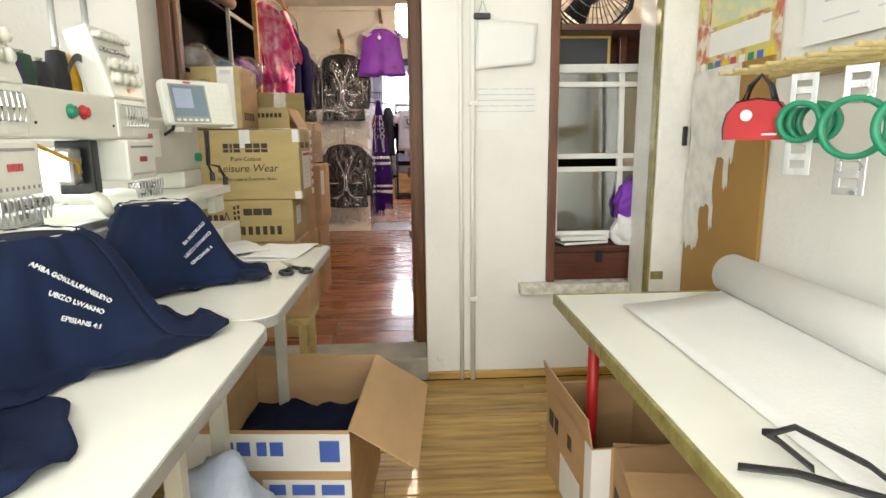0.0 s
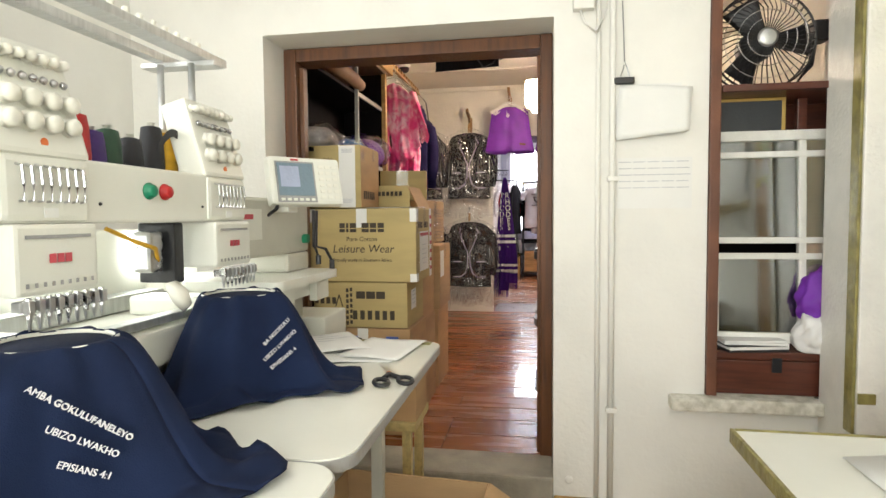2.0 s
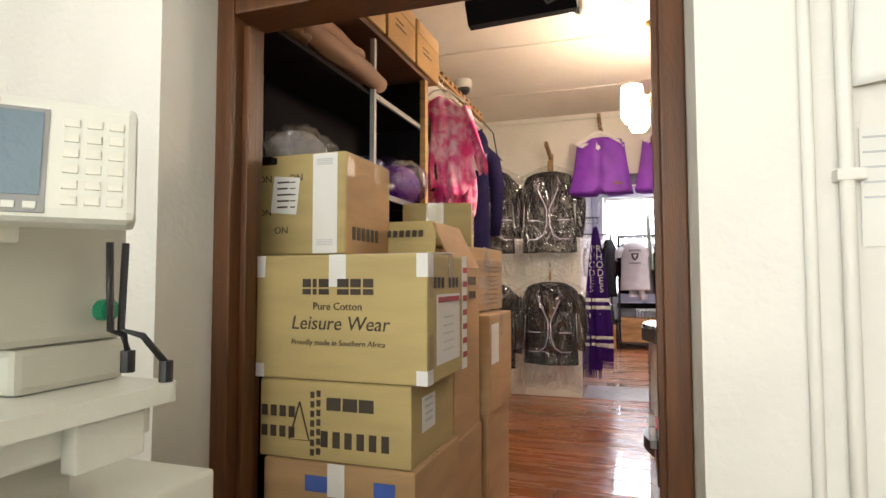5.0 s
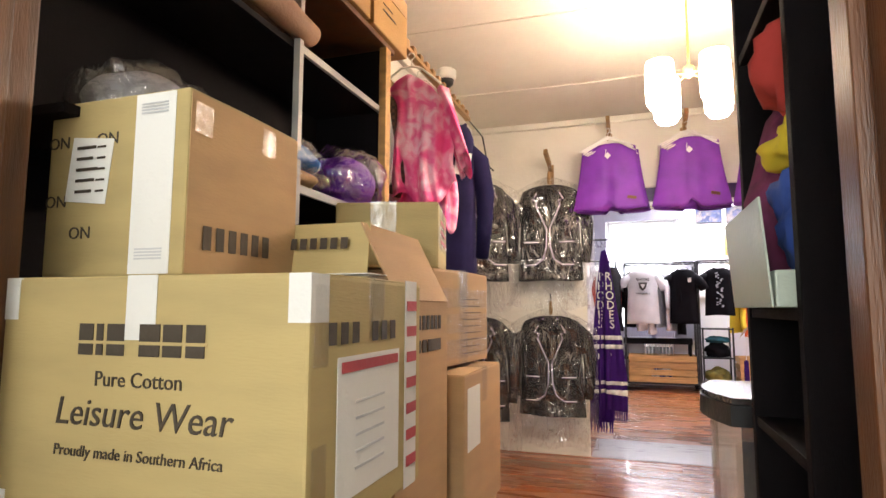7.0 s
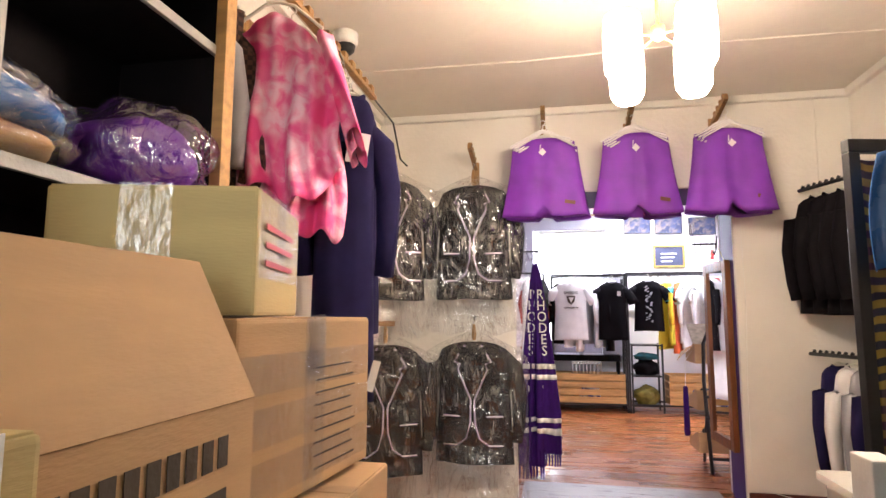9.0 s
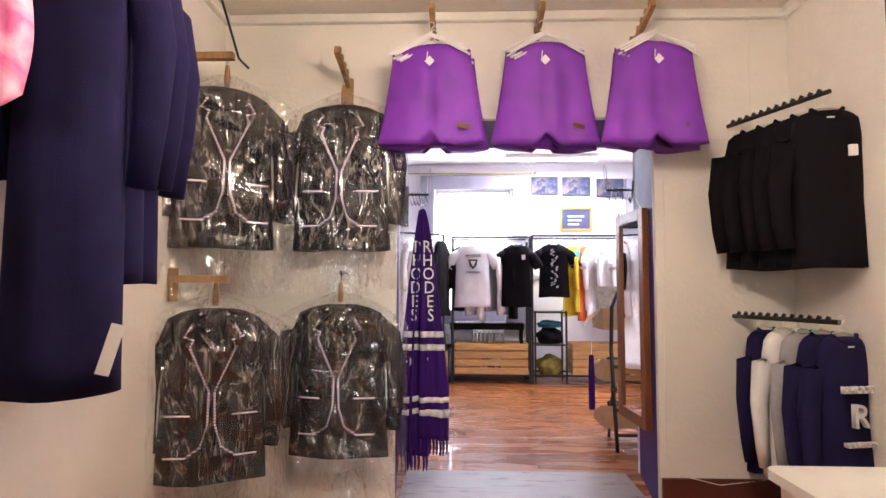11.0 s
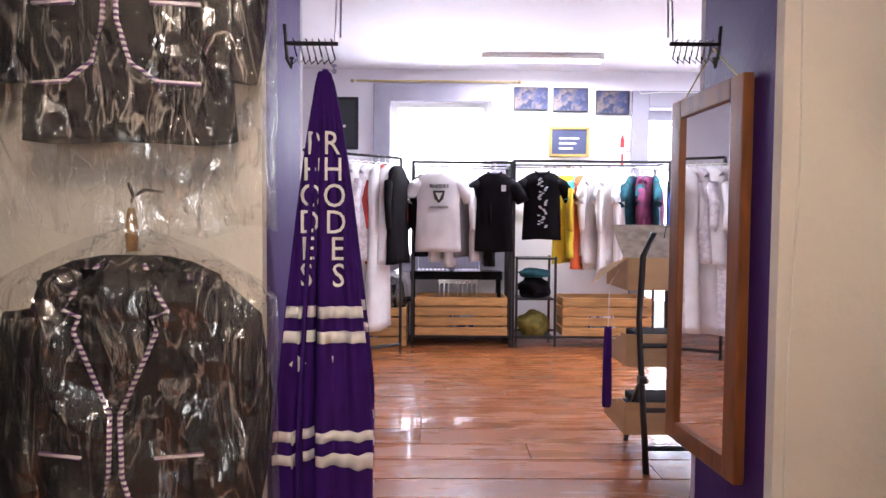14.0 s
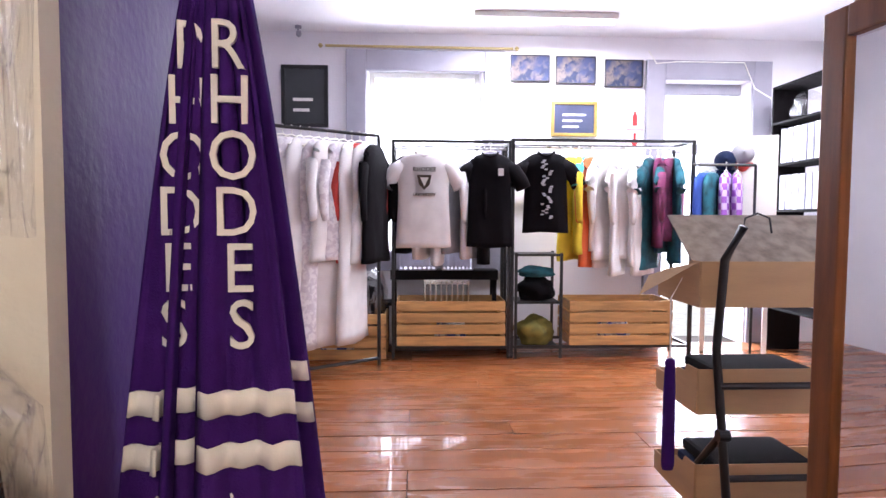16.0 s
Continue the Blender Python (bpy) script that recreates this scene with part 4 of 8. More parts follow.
o = open_carton("open_carton", pose(-0.44, 1.92, 0, 0, 0, -4), 0.50, 0.62, 0.46, "large open cardboard box with taped blue print, flap folded out", [("+x", 0.24, 32), ("+y", 0.2, 84)], out=CARD)
part("tape", box(-0.25, -0.3125, 0.33, 0.251, -0.3105, 0.45), PAPER, o, "white packing tape with blue printing")
bars(o, "print", pose(0, -0.313, 0.38), [(-0.14, -0.10, 0, 0.045), (-0.09, -0.05, 0, 0.045), (-0.03, 0.0, 0, 0.045), (0.01, 0.05, 0, 0.045), (0.16, 0.22, -0.02, 0.05)], BLUEINK)
part("tape", box(-0.02, -0.3125, 0.18, 0.251, -0.3108, 0.30), PAPER, o)
bars(o, "print", pose(0, -0.313, 0.25), [(0.0, 0.05, 0, 0.035), (0.07, 0.14, 0, 0.035), (0.16, 0.23, 0, 0.035)], BLUEINK)
part("contents", moved(sheet(lambda u, v: Vector(((u - 0.5) * 0.48, (v - 0.5) * 0.60, 0.26 + 0.04 * noise.noise(Vector((u * 5, v * 5, 1))))), 16, 16, 0.004), pose(0, 0, 0)), NAVY, o, "dark garments in the box", True)
crumple("plastic_sack", pose(-0.52, 1.34, 0), 0.17, 0.16, 0.30, SACK, "crumpled pale blue woven plastic sack", "sack", 11, 0.3)
o = open_carton("open_carton", pose(0.70, 1.87, 0, 0, 0, 3), 0.36, 0.50, 0.36, "open cardboard box under the cutting table, taped corners", [("+y", 0.14, 75), ("-x", 0.10, -80)])
part("tape", box(-0.182, -0.2525, 0.06, -0.12, -0.2505, 0.358), PAPER, o)
part("tape", box(-0.1825, -0.25, 0.04, -0.1805, -0.19, 0.358), PAPER, o)
part("paper_label", box(-0.1828, -0.15, 0.02, -0.1806, 0.06, 0.17), PAPER, o)
bars(o, "print", pose(-0.1828, 0, 0.12, 0, 0, -90), [(-0.2, -0.15, 0.1, 0.16), (-0.13, -0.09, 0.1, 0.16), (0.02, 0.06, 0.12, 0.17)], INK)
crumple("blue_bag", Matrix.Translation((0.02, 0.06, 0.24)), 0.12, 0.12, 0.09, BLUEPLASTIC, "", "", 6, 0.2, o)
o = thing("carton", pose(0.80, 1.42, 0, 0, 0, -8), "closed cardboard box under the cutting table", "cardboard box", "open cartons on the floor")
part("body", box(-0.22, -0.2, 0, 0.22, 0.2, 0.36, 0.004), CARD, o)
part("flap", moved(box(-0.21, -0.12, 0, 0.21, 0.12, 0.004), pose(-0.02, -0.12, 0.363, 8, 0, 0)), CARD, o)
bars(o, "print", pose(0, -0.2005, 0.2), [(-0.16, -0.10, 0, 0.05), (-0.08, -0.02, 0, 0.05), (0.0, 0.06, 0, 0.05)], INK)
bars(o, "print", pose(-0.2203, 0, 0.2, 0, 0, -90), [(-0.14, -0.06, 0, 0.05), (-0.02, 0.1, 0, 0.05)], INK)

# pile of black straps and grey parts on the cutting table
s = thing("strap", pose(0.61, 0.70, 0.748) @ Matrix.Scale(0.7, 4), "tangled black webbing straps with a grey clasp", "strap")
for k, pts in enumerate((((-0.10, 0.24, 0.012), (0.02, 0.20, 0.014), (0.12, 0.10, 0.02), (0.22, 0.02, 0.02)), ((0.08, 0.22, 0.01), (0.03, 0.32, 0.05), (0.10, 0.33, 0.06), (0.18, 0.18, 0.04), (0.2, 0.06, 0.02)))):
    P = [Vector(p) for p in pts]

    def band(u, v, P=P):
        f = u * (len(P) - 1)
        i = min(int(f), len(P) - 2)
        p = P[i].lerp(P[i + 1], f - i)
        return p + Vector((0.5, 0.8, 0.2)).normalized() * (v - 0.5) * 0.026

    part("webbing", sheet(band, 20, 1, 0.003), BLACK, s, "", True)
part("pad", moved(lathe(bmesh.new(), [(0.0, 0), (0.06, 0.002), (0.075, 0.016), (0.06, 0.03), (0, 0.034)], n=20), pose(0.10, -0.02, 0.004)), BLACK, s, "", True)
part("clasp", moved(box(-0.07, -0.04, 0, 0.07, 0.04, 0.03, 0.01), pose(0.28, 0.02, 0.02, 10, -8, 25)), MINT, s, "grey plastic clasp")
part("clasp_slot", moved(box(-0.03, -0.015, 0.03, 0.03, 0.015, 0.032), pose(0.28, 0.02, 0.02, 10, -8, 25)), BLACK, s)
crumple("heaped_cloth", pose(0.92, 0.76, 0.746), 0.10, 0.14, 0.06, WHITECLOTH, "crumpled white cloth on the cutting table", "cloth", 21)

# north wall: pipe, papers, clip
p = thing("wall_pipe", pose(0.30, 3.0, 0), "white painted conduit pipes down the wall", "pipe")
part("conduit", rod([(-0.06, 0.005, 0), (-0.06, 0.005, 2.6)], 0.011, 10), PLASTER, p, "", True)
part("conduit", rod([(0.0, 0.0, 0), (0.0, 0.0, 1.5), (0.0, 0.004, 2.6)], 0.013, 10), PLASTER, p, "", True)
for z in (0.45, 1.48):
    part("saddle", box(-0.02, -0.016, z, 0.028, 0.017, z + 0.022, 0.003), PLASTER, p)
j = thing("junction_box", pose(0.16, 3.0, 2.22), "white painted cable box above the clipped paper", "junction box")
part("box_body", box(-0.03, -0.03, 0, 0.06, 0.018, 0.11, 0.006), PLASTER, j)
part("cable", rod([(0.0, -0.01, 0), (0.02, -0.02, -0.06), (0.07, -0.01, -0.10), (0.12, 0.0, 0.0), (0.13, 0.005, 0.3)], 0.006, 8), PLASTER, j, "", True)
c = thing("hanging_papers", pose(0.39, 3.015, 1.635), "blank white papers in a black bulldog clip, corners curling", "papers")
part("leaf", sheet(lambda u, v: Vector((-0.08 + 0.30 * u + 0.02 * v, -0.012 - 0.03 * u * (1 - v) - 0.012 * math.sin(3 * u), 0.24 * v + 0.02 - 0.02 * u + 0.05 * u * (1 - v))), 10, 10, 0.001), PAPER, c, "", True)
part("leaf", sheet(lambda u, v: Vector((-0.075 + 0.27 * u, -0.006, 0.22 * v + 0.04)), 4, 4, 0.001), PAPER, c)
part("clip", box(-0.085, -0.028, 0.262, 0.0, -0.002, 0.29, 0.005), BLACK, c)
part("clip_wire", rod([(-0.06, -0.015, 0.29), (-0.045, -0.012, 0.33), (-0.04, -0.006, 0.36), (-0.03, -0.012, 0.33), (-0.02, -0.015, 0.29)], 0.003, 6), STEEL, c)
part("nail_cord", rod([(-0.04, -0.006, 0.36), (-0.045, -0.003, 0.50), (-0.05, 0.0, 0.62)], 0.003, 6), LAMEDGE, c)
n = thing("notice_sheet", pose(0.48, 3.018, 1.47), "faint printed timetable taped to the wall", "notice")
part("leaf", box(-0.155, -0.0035, -0.11, 0.155, -0.0015, 0.11), PAPER, n)
for k in range(5):
    for q in range(5):
        part("print", box(-0.15 + 0.06 * q, -0.0042, 0.09 - 0.028 * k, -0.10 + 0.06 * q + 0.004 * (k % 3), -0.0036, 0.094 - 0.028 * k), GREYPRINT, n)
structure("socket_cap", lathe(bmesh.new(), [(0.018, 0), (0.018, 0.008), (0.008, 0.012)], n=14, m=pose(0.12, 3.019, 0.12, 90, 0, 0)), PLASTER, "small round white wall cap", "cap")

# hatch: frame, sill, sash, shelf, chest, fan
structure("trim", box(0.702, 3.0, 0.545, 0.745, 3.40, 2.448, 0.005), BROWNPAINT, "dark brown painted hatch jamb", "hatch frame")
structure("trim", box(0.745, 3.1, 2.40, 1.318, 3.40, 2.448, 0.005), BROWNPAINT, "dark brown painted hatch head", "hatch frame")
structure("trim", box(1.143, 2.73, 0.5, 1.154, 2.79, 2.98, 0.002), OLIVE, "strip of old olive tape up the pier", "tape")
structure("trim", box(1.155, 2.711, 0.62, 1.215, 2.7185, 0.66, 0.001), OLIVE, "old olive tape across the pier", "tape")
structure("window_sill", box(0.55, 2.95, 0.485, 1.153, 3.40, 0.543, 0.01), CHIPPED, "chipped white painted window sill", "sill")
w = thing("old_sash", pose(0.75, 3.12, 0.76, -3, 0, 0), "old white window sash with dusty panes, standing in the hatch", "window sash")
for z in (0.0, 0.37, 0.44, 0.82, 0.895):
    part("rail", box(0, -0.018, z, 0.56, 0.018, z + (0.045 if z in (0.0, 0.895) else 0.028), 0.004), WHITEPAINT, w)
for x in (0, 0.36, 0.53):
    part("stile", box(x, -0.017, 0.045, x + 0.03, 0.017, 0.895, 0.004), WHITEPAINT, w)
for x0, x1 in ((0.03, 0.36), (0.39, 0.53)):
    for z0, z1 in ((0.045, 0.37), (0.468, 0.82), (0.848, 0.895)):
        part("pane", box(x0, -0.003, z0, x1, 0.003, z1), PANE, w)
c = thing("wooden_chest", pose(1.0, 3.16, 0.543), "dark red-brown wooden chest with a metal latch on the sill", "chest")
part("body", box(-0.25, -0.11, 0, 0.25, 0.11, 0.15, 0.006), CHESTWOOD, c)
part("lid", box(-0.255, -0.115, 0.152, 0.255, 0.115, 0.19, 0.008), CHESTWOOD, c)
part("latch", box(-0.02, -0.119, 0.10, 0.02, -0.1105, 0.165, 0.003), BLACK, c)
magazine_stack(0.90, 3.11, 0.735, 6, 0.26, 0.18, 5, "untidy pile of papers and booklets on the chest", (BLACK, PAPER, BLACK, PAPER, PAPER))
crumple("heaped_cloth", pose(1.16, 3.06, 0.735), 0.085, 0.07, 0.10, WHITECLOTH, "crumpled white cloth on the chest", "cloth", 2, 0.35)
crumple("heaped_cloth", pose(1.19, 3.085, 0.87), 0.10, 0.06, 0.13, PURPLE, "purple and blue cloth stuffed in the hatch", "cloth", 15, 0.35)
s = thing("hatch_shelf", pose(0, 0, 0), "dark wooden shelf across the hatch top", "shelf")
part("board", box(0.75, 3.0, 1.845, 1.318, 3.40, 1.875, 0.004), CHESTWOOD, s)
part("back_rail", box(0.75, 3.36, 1.70, 1.318, 3.39, 1.844, 0.004), CHESTWOOD, s)
part("support", box(1.12, 3.20, 1.66, 1.16, 3.24, 1.844, 0.004), CHESTWOOD, s)
b = thing("chalk_board", pose(0.90, 3.16, 1.70), "small dark board in a thin gilt frame", "framed board")
part("board", box(-0.13, 0, 0, 0.14, 0.01, 0.13), CHALK, b)
for a in ((-0.145, 0, 0.13, 0.155, 0.012, 0.144), (-0.145, 0, 0, -0.13, 0.012, 0.13), (0.14, 0, 0, 0.155, 0.012, 0.13)):
    part("frame", box(*a[:1], -0.004, a[2], a[3], a[4], a[5], 0.002), GOLD, b)
f = thing("floor_fan", pose(0.96, 3.20, 2.095), "black metal floor fan with a wire guard on the shelf", "fan")
R = 0.215
for k in range(44):
    a = 2 * math.pi * k / 44
    part("guard_wire", rod([(0.04 * math.cos(a), -0.085, 0.04 * math.sin(a)), (0.13 * math.cos(a), -0.08, 0.13 * math.sin(a)), (R * math.cos(a + 0.12), -0.03, R * math.sin(a + 0.12)), (R * math.cos(a + 0.12), 0.03, R * math.sin(a + 0.12))], 0.0026, 5), BLACKMETAL, f)
for rr, y, q in ((R, -0.03, 0.005), (R, 0.03, 0.005), (0.12, -0.081, 0.002), (0.17, -0.062, 0.002), (0.08, -0.083, 0.002)):
    part("guard_ring", rod([(rr * math.cos(2 * math.pi * k / 40), y, rr * math.sin(2 * math.pi * k / 40)) for k in range(41)], q, 6), STEEL if q < 0.004 else BLACK, f)
part("hub_cap", lathe(bmesh.new(), [(0.042, 0), (0.042, 0.006), (0.03, 0.012), (0, 0.013)], n=20, m=pose(0, -0.084, 0, 90, 0, 0)), ALU, f, "silver hub badge", True)
for k in range(3):
    a = 2.1 * k
    part("blade", moved(sheet(lambda u, v: Vector((0.04 + 0.15 * u, -0.03 + 0.05 * v, (v - 0.5) * (0.06 + 0.09 * u))), 8, 6, 0.002), Matrix.Rotation(a, 4, "Y")), BLACKMETAL, f, "", True)
part("motor", lathe(bmesh.new(), [(0.06, 0), (0.075, 0.03), (0.07, 0.12), (0.03, 0.14)], n=16, m=pose(0, 0.01, 0, -90, 0, 0)), BLACK, f, "", True)
part("stand_bar", rod([(-0.20, 0.03, -0.04), (-0.15, 0.03, -0.2), (0.14, 0.03, -0.212), (0.22, 0.03, -0.10), (0.235, 0.03, 0.02)], 0.013, 8), BLACK, f, "", True)
part("switch_box", box(0.22, 0.0, 0.0, 0.29, 0.09, 0.09, 0.01), BLACK, f)

# invented cupboard-sized block, added so the sash panes have something dark behind them
cb = thing("cupboard", pose(0.88, 3.95, F2), "added dark block behind the hatch that darkens the sash panes", "cupboard")
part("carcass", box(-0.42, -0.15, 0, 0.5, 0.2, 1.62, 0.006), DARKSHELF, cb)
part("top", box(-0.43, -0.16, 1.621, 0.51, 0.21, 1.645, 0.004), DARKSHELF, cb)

# side wall: hardboard, map, notices, ledge, hoops, bag
h = structure("wall_panel", box(1.300, 2.10, 0.0, 1.317, 2.70, 1.60, 0.003), HARDBOARD, "brown hardboard panel smeared with white paint", "panel")
for k, (y0, y1, z0, z1) in enumerate(((2.44, 2.698, 1.0, 1.6), (2.30, 2.46, 1.22, 1.6), (2.56, 2.70, 0.80, 1.02), (2.34, 2.38, 1.10, 1.24), (2.44, 2.47, 0.92, 1.02))):
    part("paint_smear", sheet(lambda u, v: Vector((1.2985 - 0.0003 * k, y0 + (y1 - y0) * (u + 0.10 * math.sin(9 * v + k) * (1 - v)), z0 + (z1 - z0) * v - 0.05 * (1 - v) * noise.noise(Vector((u * 7, k, 0))))), 12, 8, 0.0006), SMEAR, h, "white paint smear")
structure("door_latch", box(1.27, 2.702, 1.27, 1.29, 2.719, 1.36, 0.004), BLACK, "small black latch on the pier", "latch")
m_ = thing("wall_map", pose(1.314, 2.71, 1.555), "printed street map with adverts round its border", "map")
part("leaf", box(-0.004, -0.62, 0, 0, 0, 0.80), MAPRED, m_)
part("map_field", box(-0.006, -0.56, 0.22, -0.0045, -0.12, 0.72), MAP, m_)
part("key_panel", box(-0.006, -0.56, 0.10, -0.0045, -0.12, 0.20), PAPER, m_)
for k in range(9):
    part("advert", box(-0.0062, -0.59 + 0.062 * k, 0.012, -0.0046, -0.55 + 0.062 * k, 0.075), (YELLOWCLOTH, BLUEINK, GREENP, PAPER, REDINK)[k % 5], m_)
for a in ((-0.62, 0, 0, 0.008), (-0.62, 0.792, 0, 0.80)):
    part("border", box(-0.0064, a[0], a[1], -0.0042, a[2], a[3]), mat_orange, m_)
n = thing("pinned_notice", pose(1.30, 1.94, 1.60), "large white printed planner sheets pinned up", "notice")
part("leaf", box(-0.005, -0.95, 0, 0, 0, 0.62), PAPER, n)
for k in range(8):
    for q in range(4):
        part("print", box(-0.0062, -0.9 + 0.22 * q, 0.06 + 0.06 * k, -0.0048, -0.75 + 0.22 * q, 0.066 + 0.06 * k), GREYPRINT, n)
ld = thing("hoop_rack", pose(1.0, 0, 1.50), "pale wooden peg rack holding embroidery hoops", "rack")
part("batten", box(0.20, 0.7, 0, 0.23, 1.96, 0.03, 0.003), PALEWOOD, ld)
part("batten", box(0.29, 0.7, 0, 0.315, 1.96, 0.05, 0.003), PALEWOOD, ld)
for k in range(14):
    yy = 0.8 + 0.085 * k
    part("peg", rod([(0.0, yy, 0.012), (0.318, yy, 0.022)], 0.007, 8), PALEWOOD, ld)
for k, mm in enumerate((BLACK, mat_orange)):
    q = tagged(part("pen", rod([(1.12, 1.62 - 0.2 * k, 1.528), (1.14, 1.50 - 0.2 * k, 1.528)], 0.005, 8), mm), "felt pen lying on the peg rack", "pen")


def hoop_set(y, x, r, n, label):
    e = thing("embroidery_hoop", pose(x, y, 1.475), label, "embroidery hoop", "green embroidery hoops on the rack")
    rot = Matrix.Rotation(radians(-90), 4, "Y")
    zc = -0.085 - r
    for k in range(n):
        part("hoop_ring", ring_bm(r, 0.014, 30, Matrix.Translation((0.035 * k, 0.012 * k, zc)) @ Matrix.Rotation(radians(35), 4, "Z") @ rot), GREENP, e, "green plastic ring", True)
    for z0, z1 in ((-0.09, 0.0), (zc - r - 0.10, zc - r)):
        fr = box(-0.006, -0.034, z0, 0.0, -0.018, z1, 0.002)
        bx(fr, -0.006, 0.018, z0, 0.0, 0.034, z1, 0.002)
        for q in range(3):
            zz = z0 + (z1 - z0 - 0.02) * q / 2
            bx(fr, -0.0065, -0.02, zz, 0.0, 0.02, zz + 0.02, 0.002)
        part("bracket", moved(fr, Matrix.Rotation(radians(35), 4, "Z")), ALU if n > 1 else STEEL, e, "slotted steel bracket")


hoop_set(1.545, 1.05, 0.043, 3, "stack of small green embroidery hoops with steel brackets")
hoop_set(1.36, 1.06, 0.062, 1, "large green embroidery hoop with slotted steel brackets")
hoop_set(1.19, 1.06, 0.062, 1, "large green embroidery hoop at the rack end")
b = thing("red_bag", pose(1.01, 1.68, 1.30, 0, 0, -45) @ Matrix.Scale(0.70, 4), "small red first-aid bag with black handles, hung on the rack", "bag")
prof = [(-0.12, 0.0), (-0.125, 0.05), (-0.112, 0.11), (-0.075, 0.155), (0.0, 0.168), (0.075, 0.155), (0.112, 0.11), (0.125, 0.05), (0.12, 0.0)]
part("body", loft(bmesh.new(), [[Vector((x * s, y, z * s + 0.006 * (1 - s))) for x, z in prof] for y, s in ((-0.05, 0.95), (-0.045, 1), (0.045, 1), (0.05, 0.95))]), mat("red_nylon", (0.50, 0.025, 0.03), 0.6, var=0.1, bump=0.2, bscale=300), b, "", False)
part("piping", rod([(x, -0.046, z) for x, z in prof], 0.004, 6), BLACK, b)
part("printed_mark", moved(lathe(bmesh.new(), [(0.026, 0), (0.022, 0.002)], n=9, m=pose(-0.035, -0.049, 0.10, 90, 0, 0)), Matrix()), PAPER, b, "plain white printed mark")
part("printed_mark", box(0.03, -0.051, 0.018, 0.085, -0.0495, 0.026), PAPER, b)
for y in (-0.03, 0.03):
    part("handle", rod([(-0.06, y, 0.155), (-0.04, y * 0.6, 0.22), (0, 0, 0.265), (0.04, y * 0.6, 0.22), (0.06, y, 0.155)], 0.008, 6), BLACK, b, "black webbing handle", True)
# curtain at the machine's window
cu = thing("curtain", pose(-1.985, 0, 1.25), "thin white curtain gathered beside the machine window", "curtain")
part("cloth", sheet(lambda u, v: Vector((0.03 * math.sin(38 * u) * (0.5 + 0.5 * v) + 0.02 * v, 1.55 + 0.62 * u * (0.75 + 0.25 * v), 1.45 * v)), 60, 10, 0.003), WHITECLOTH, cu, "", True)
part("curtain_rod", rod([(0.0, 0.0, 1.46), (0.0, 2.4, 1.46), (-0.1, 2.4, 1.46)], 0.012, 8), STEEL, cu)

# ---- clothes ----
def body_bm(w, h, d, seed, waist=0.95, hem=1.05, n=40, neck=0.075):
    """The trunk of a hanging garment; the hook is at the origin, the front towards -y."""
    rows = []
    for k in range(19):
        t = k / 18
        z = -0.07 - h * (1 - t)
        if t > 0.86:
            q = (t - 0.86) / 0.14
            hw = w / 2 * (1 - q) + neck * q
            z = -0.07 - h * 0.14 * (1 - q) ** 1.7 * 0.62
            dd = d * (1 - 0.55 * q)
        else:
            hw = w / 2 * (hem + (waist - hem) * min(1, t * 1.7) if t < 0.6 else waist + (1 - waist) * (t - 0.6) / 0.26)
            dd = d * (1.0 + 0.15 * (1 - t))
        rows.append((z, hw, dd, t))
    rings = []
    for z, hw, dd, t in rows:
        ring = []
        for i in range(n):
            a = 2 * math.pi * i / n
            x = hw * math.copysign(abs(math.cos(a)) ** 0.7, math.cos(a))
            fold = (1 - t) * 0.55 + 0.2
            f = math.sin(x * 44 + seed * 1.7 + 2 * t) * 0.5 + math.sin(x * 23 + seed + t * 4) * 0.6
            y = dd * math.sin(a) * (1 + 0.0 * t) + math.copysign(0.014 * f * fold, math.sin(a)) * abs(math.sin(a)) + 0.010 * noise.noise(Vector((x * 7, z * 6, seed)))
            ring.append(Vector((x, y, z + 0.006 * math.sin(x * 17 + seed) * (1 - t))))
        rings.append(ring)
    return loft(bmesh.new(), rings)


def sleeve_bm(sg, w, h, long, seed):
    x0, z0 = sg * (w / 2 - 0.05), -0.07 - 0.085 * h - 0.03
    if long:
        P = [(x0, 0, z0), (x0 + sg * 0.07, 0, z0 - 0.07), (x0 + sg * 0.105, -0.01, z0 - 0.25), (x0 + sg * 0.10, -0.02, z0 - 0.45), (x0 + sg * 0.085, -0.02, z0 - long)]
        R = [0.05, 0.06, 0.052, 0.042, 0.036]
    else:
        P = [(x0, 0, z0 - 0.005), (x0 + sg * 0.06, 0, z0 - 0.05), (x0 + sg * 0.115, 0, z0 - 0.13), (x0 + sg * 0.145, -0.005, z0 - 0.20)]
        R = [0.055, 0.066, 0.066, 0.064]
    bm = rod(P, R, 12)
    for v in bm.verts:
        v.co.y = v.co.y * 0.62 + 0.007 * noise.noise(v.co * 18 + Vector((seed, 0, 0)))
    return bm


def add_hanger(e, w, material, hook=0.055):
    part("hanger", tube(rod([(-w * 0.42, 0, -0.135), (-0.05, 0, -0.055), (0, 0, -0.045), (0.05, 0, -0.055), (w * 0.42, 0, -0.135)], 0.006, 6), [(0, 0, -0.05), (0, 0, -0.01), (0.016, 0, 0.004), (0.010, 0, 0.022), (-0.006, 0, 0.026), (-0.016, 0, 0.014)], 0.003, 6), material, e, "clothes hanger")


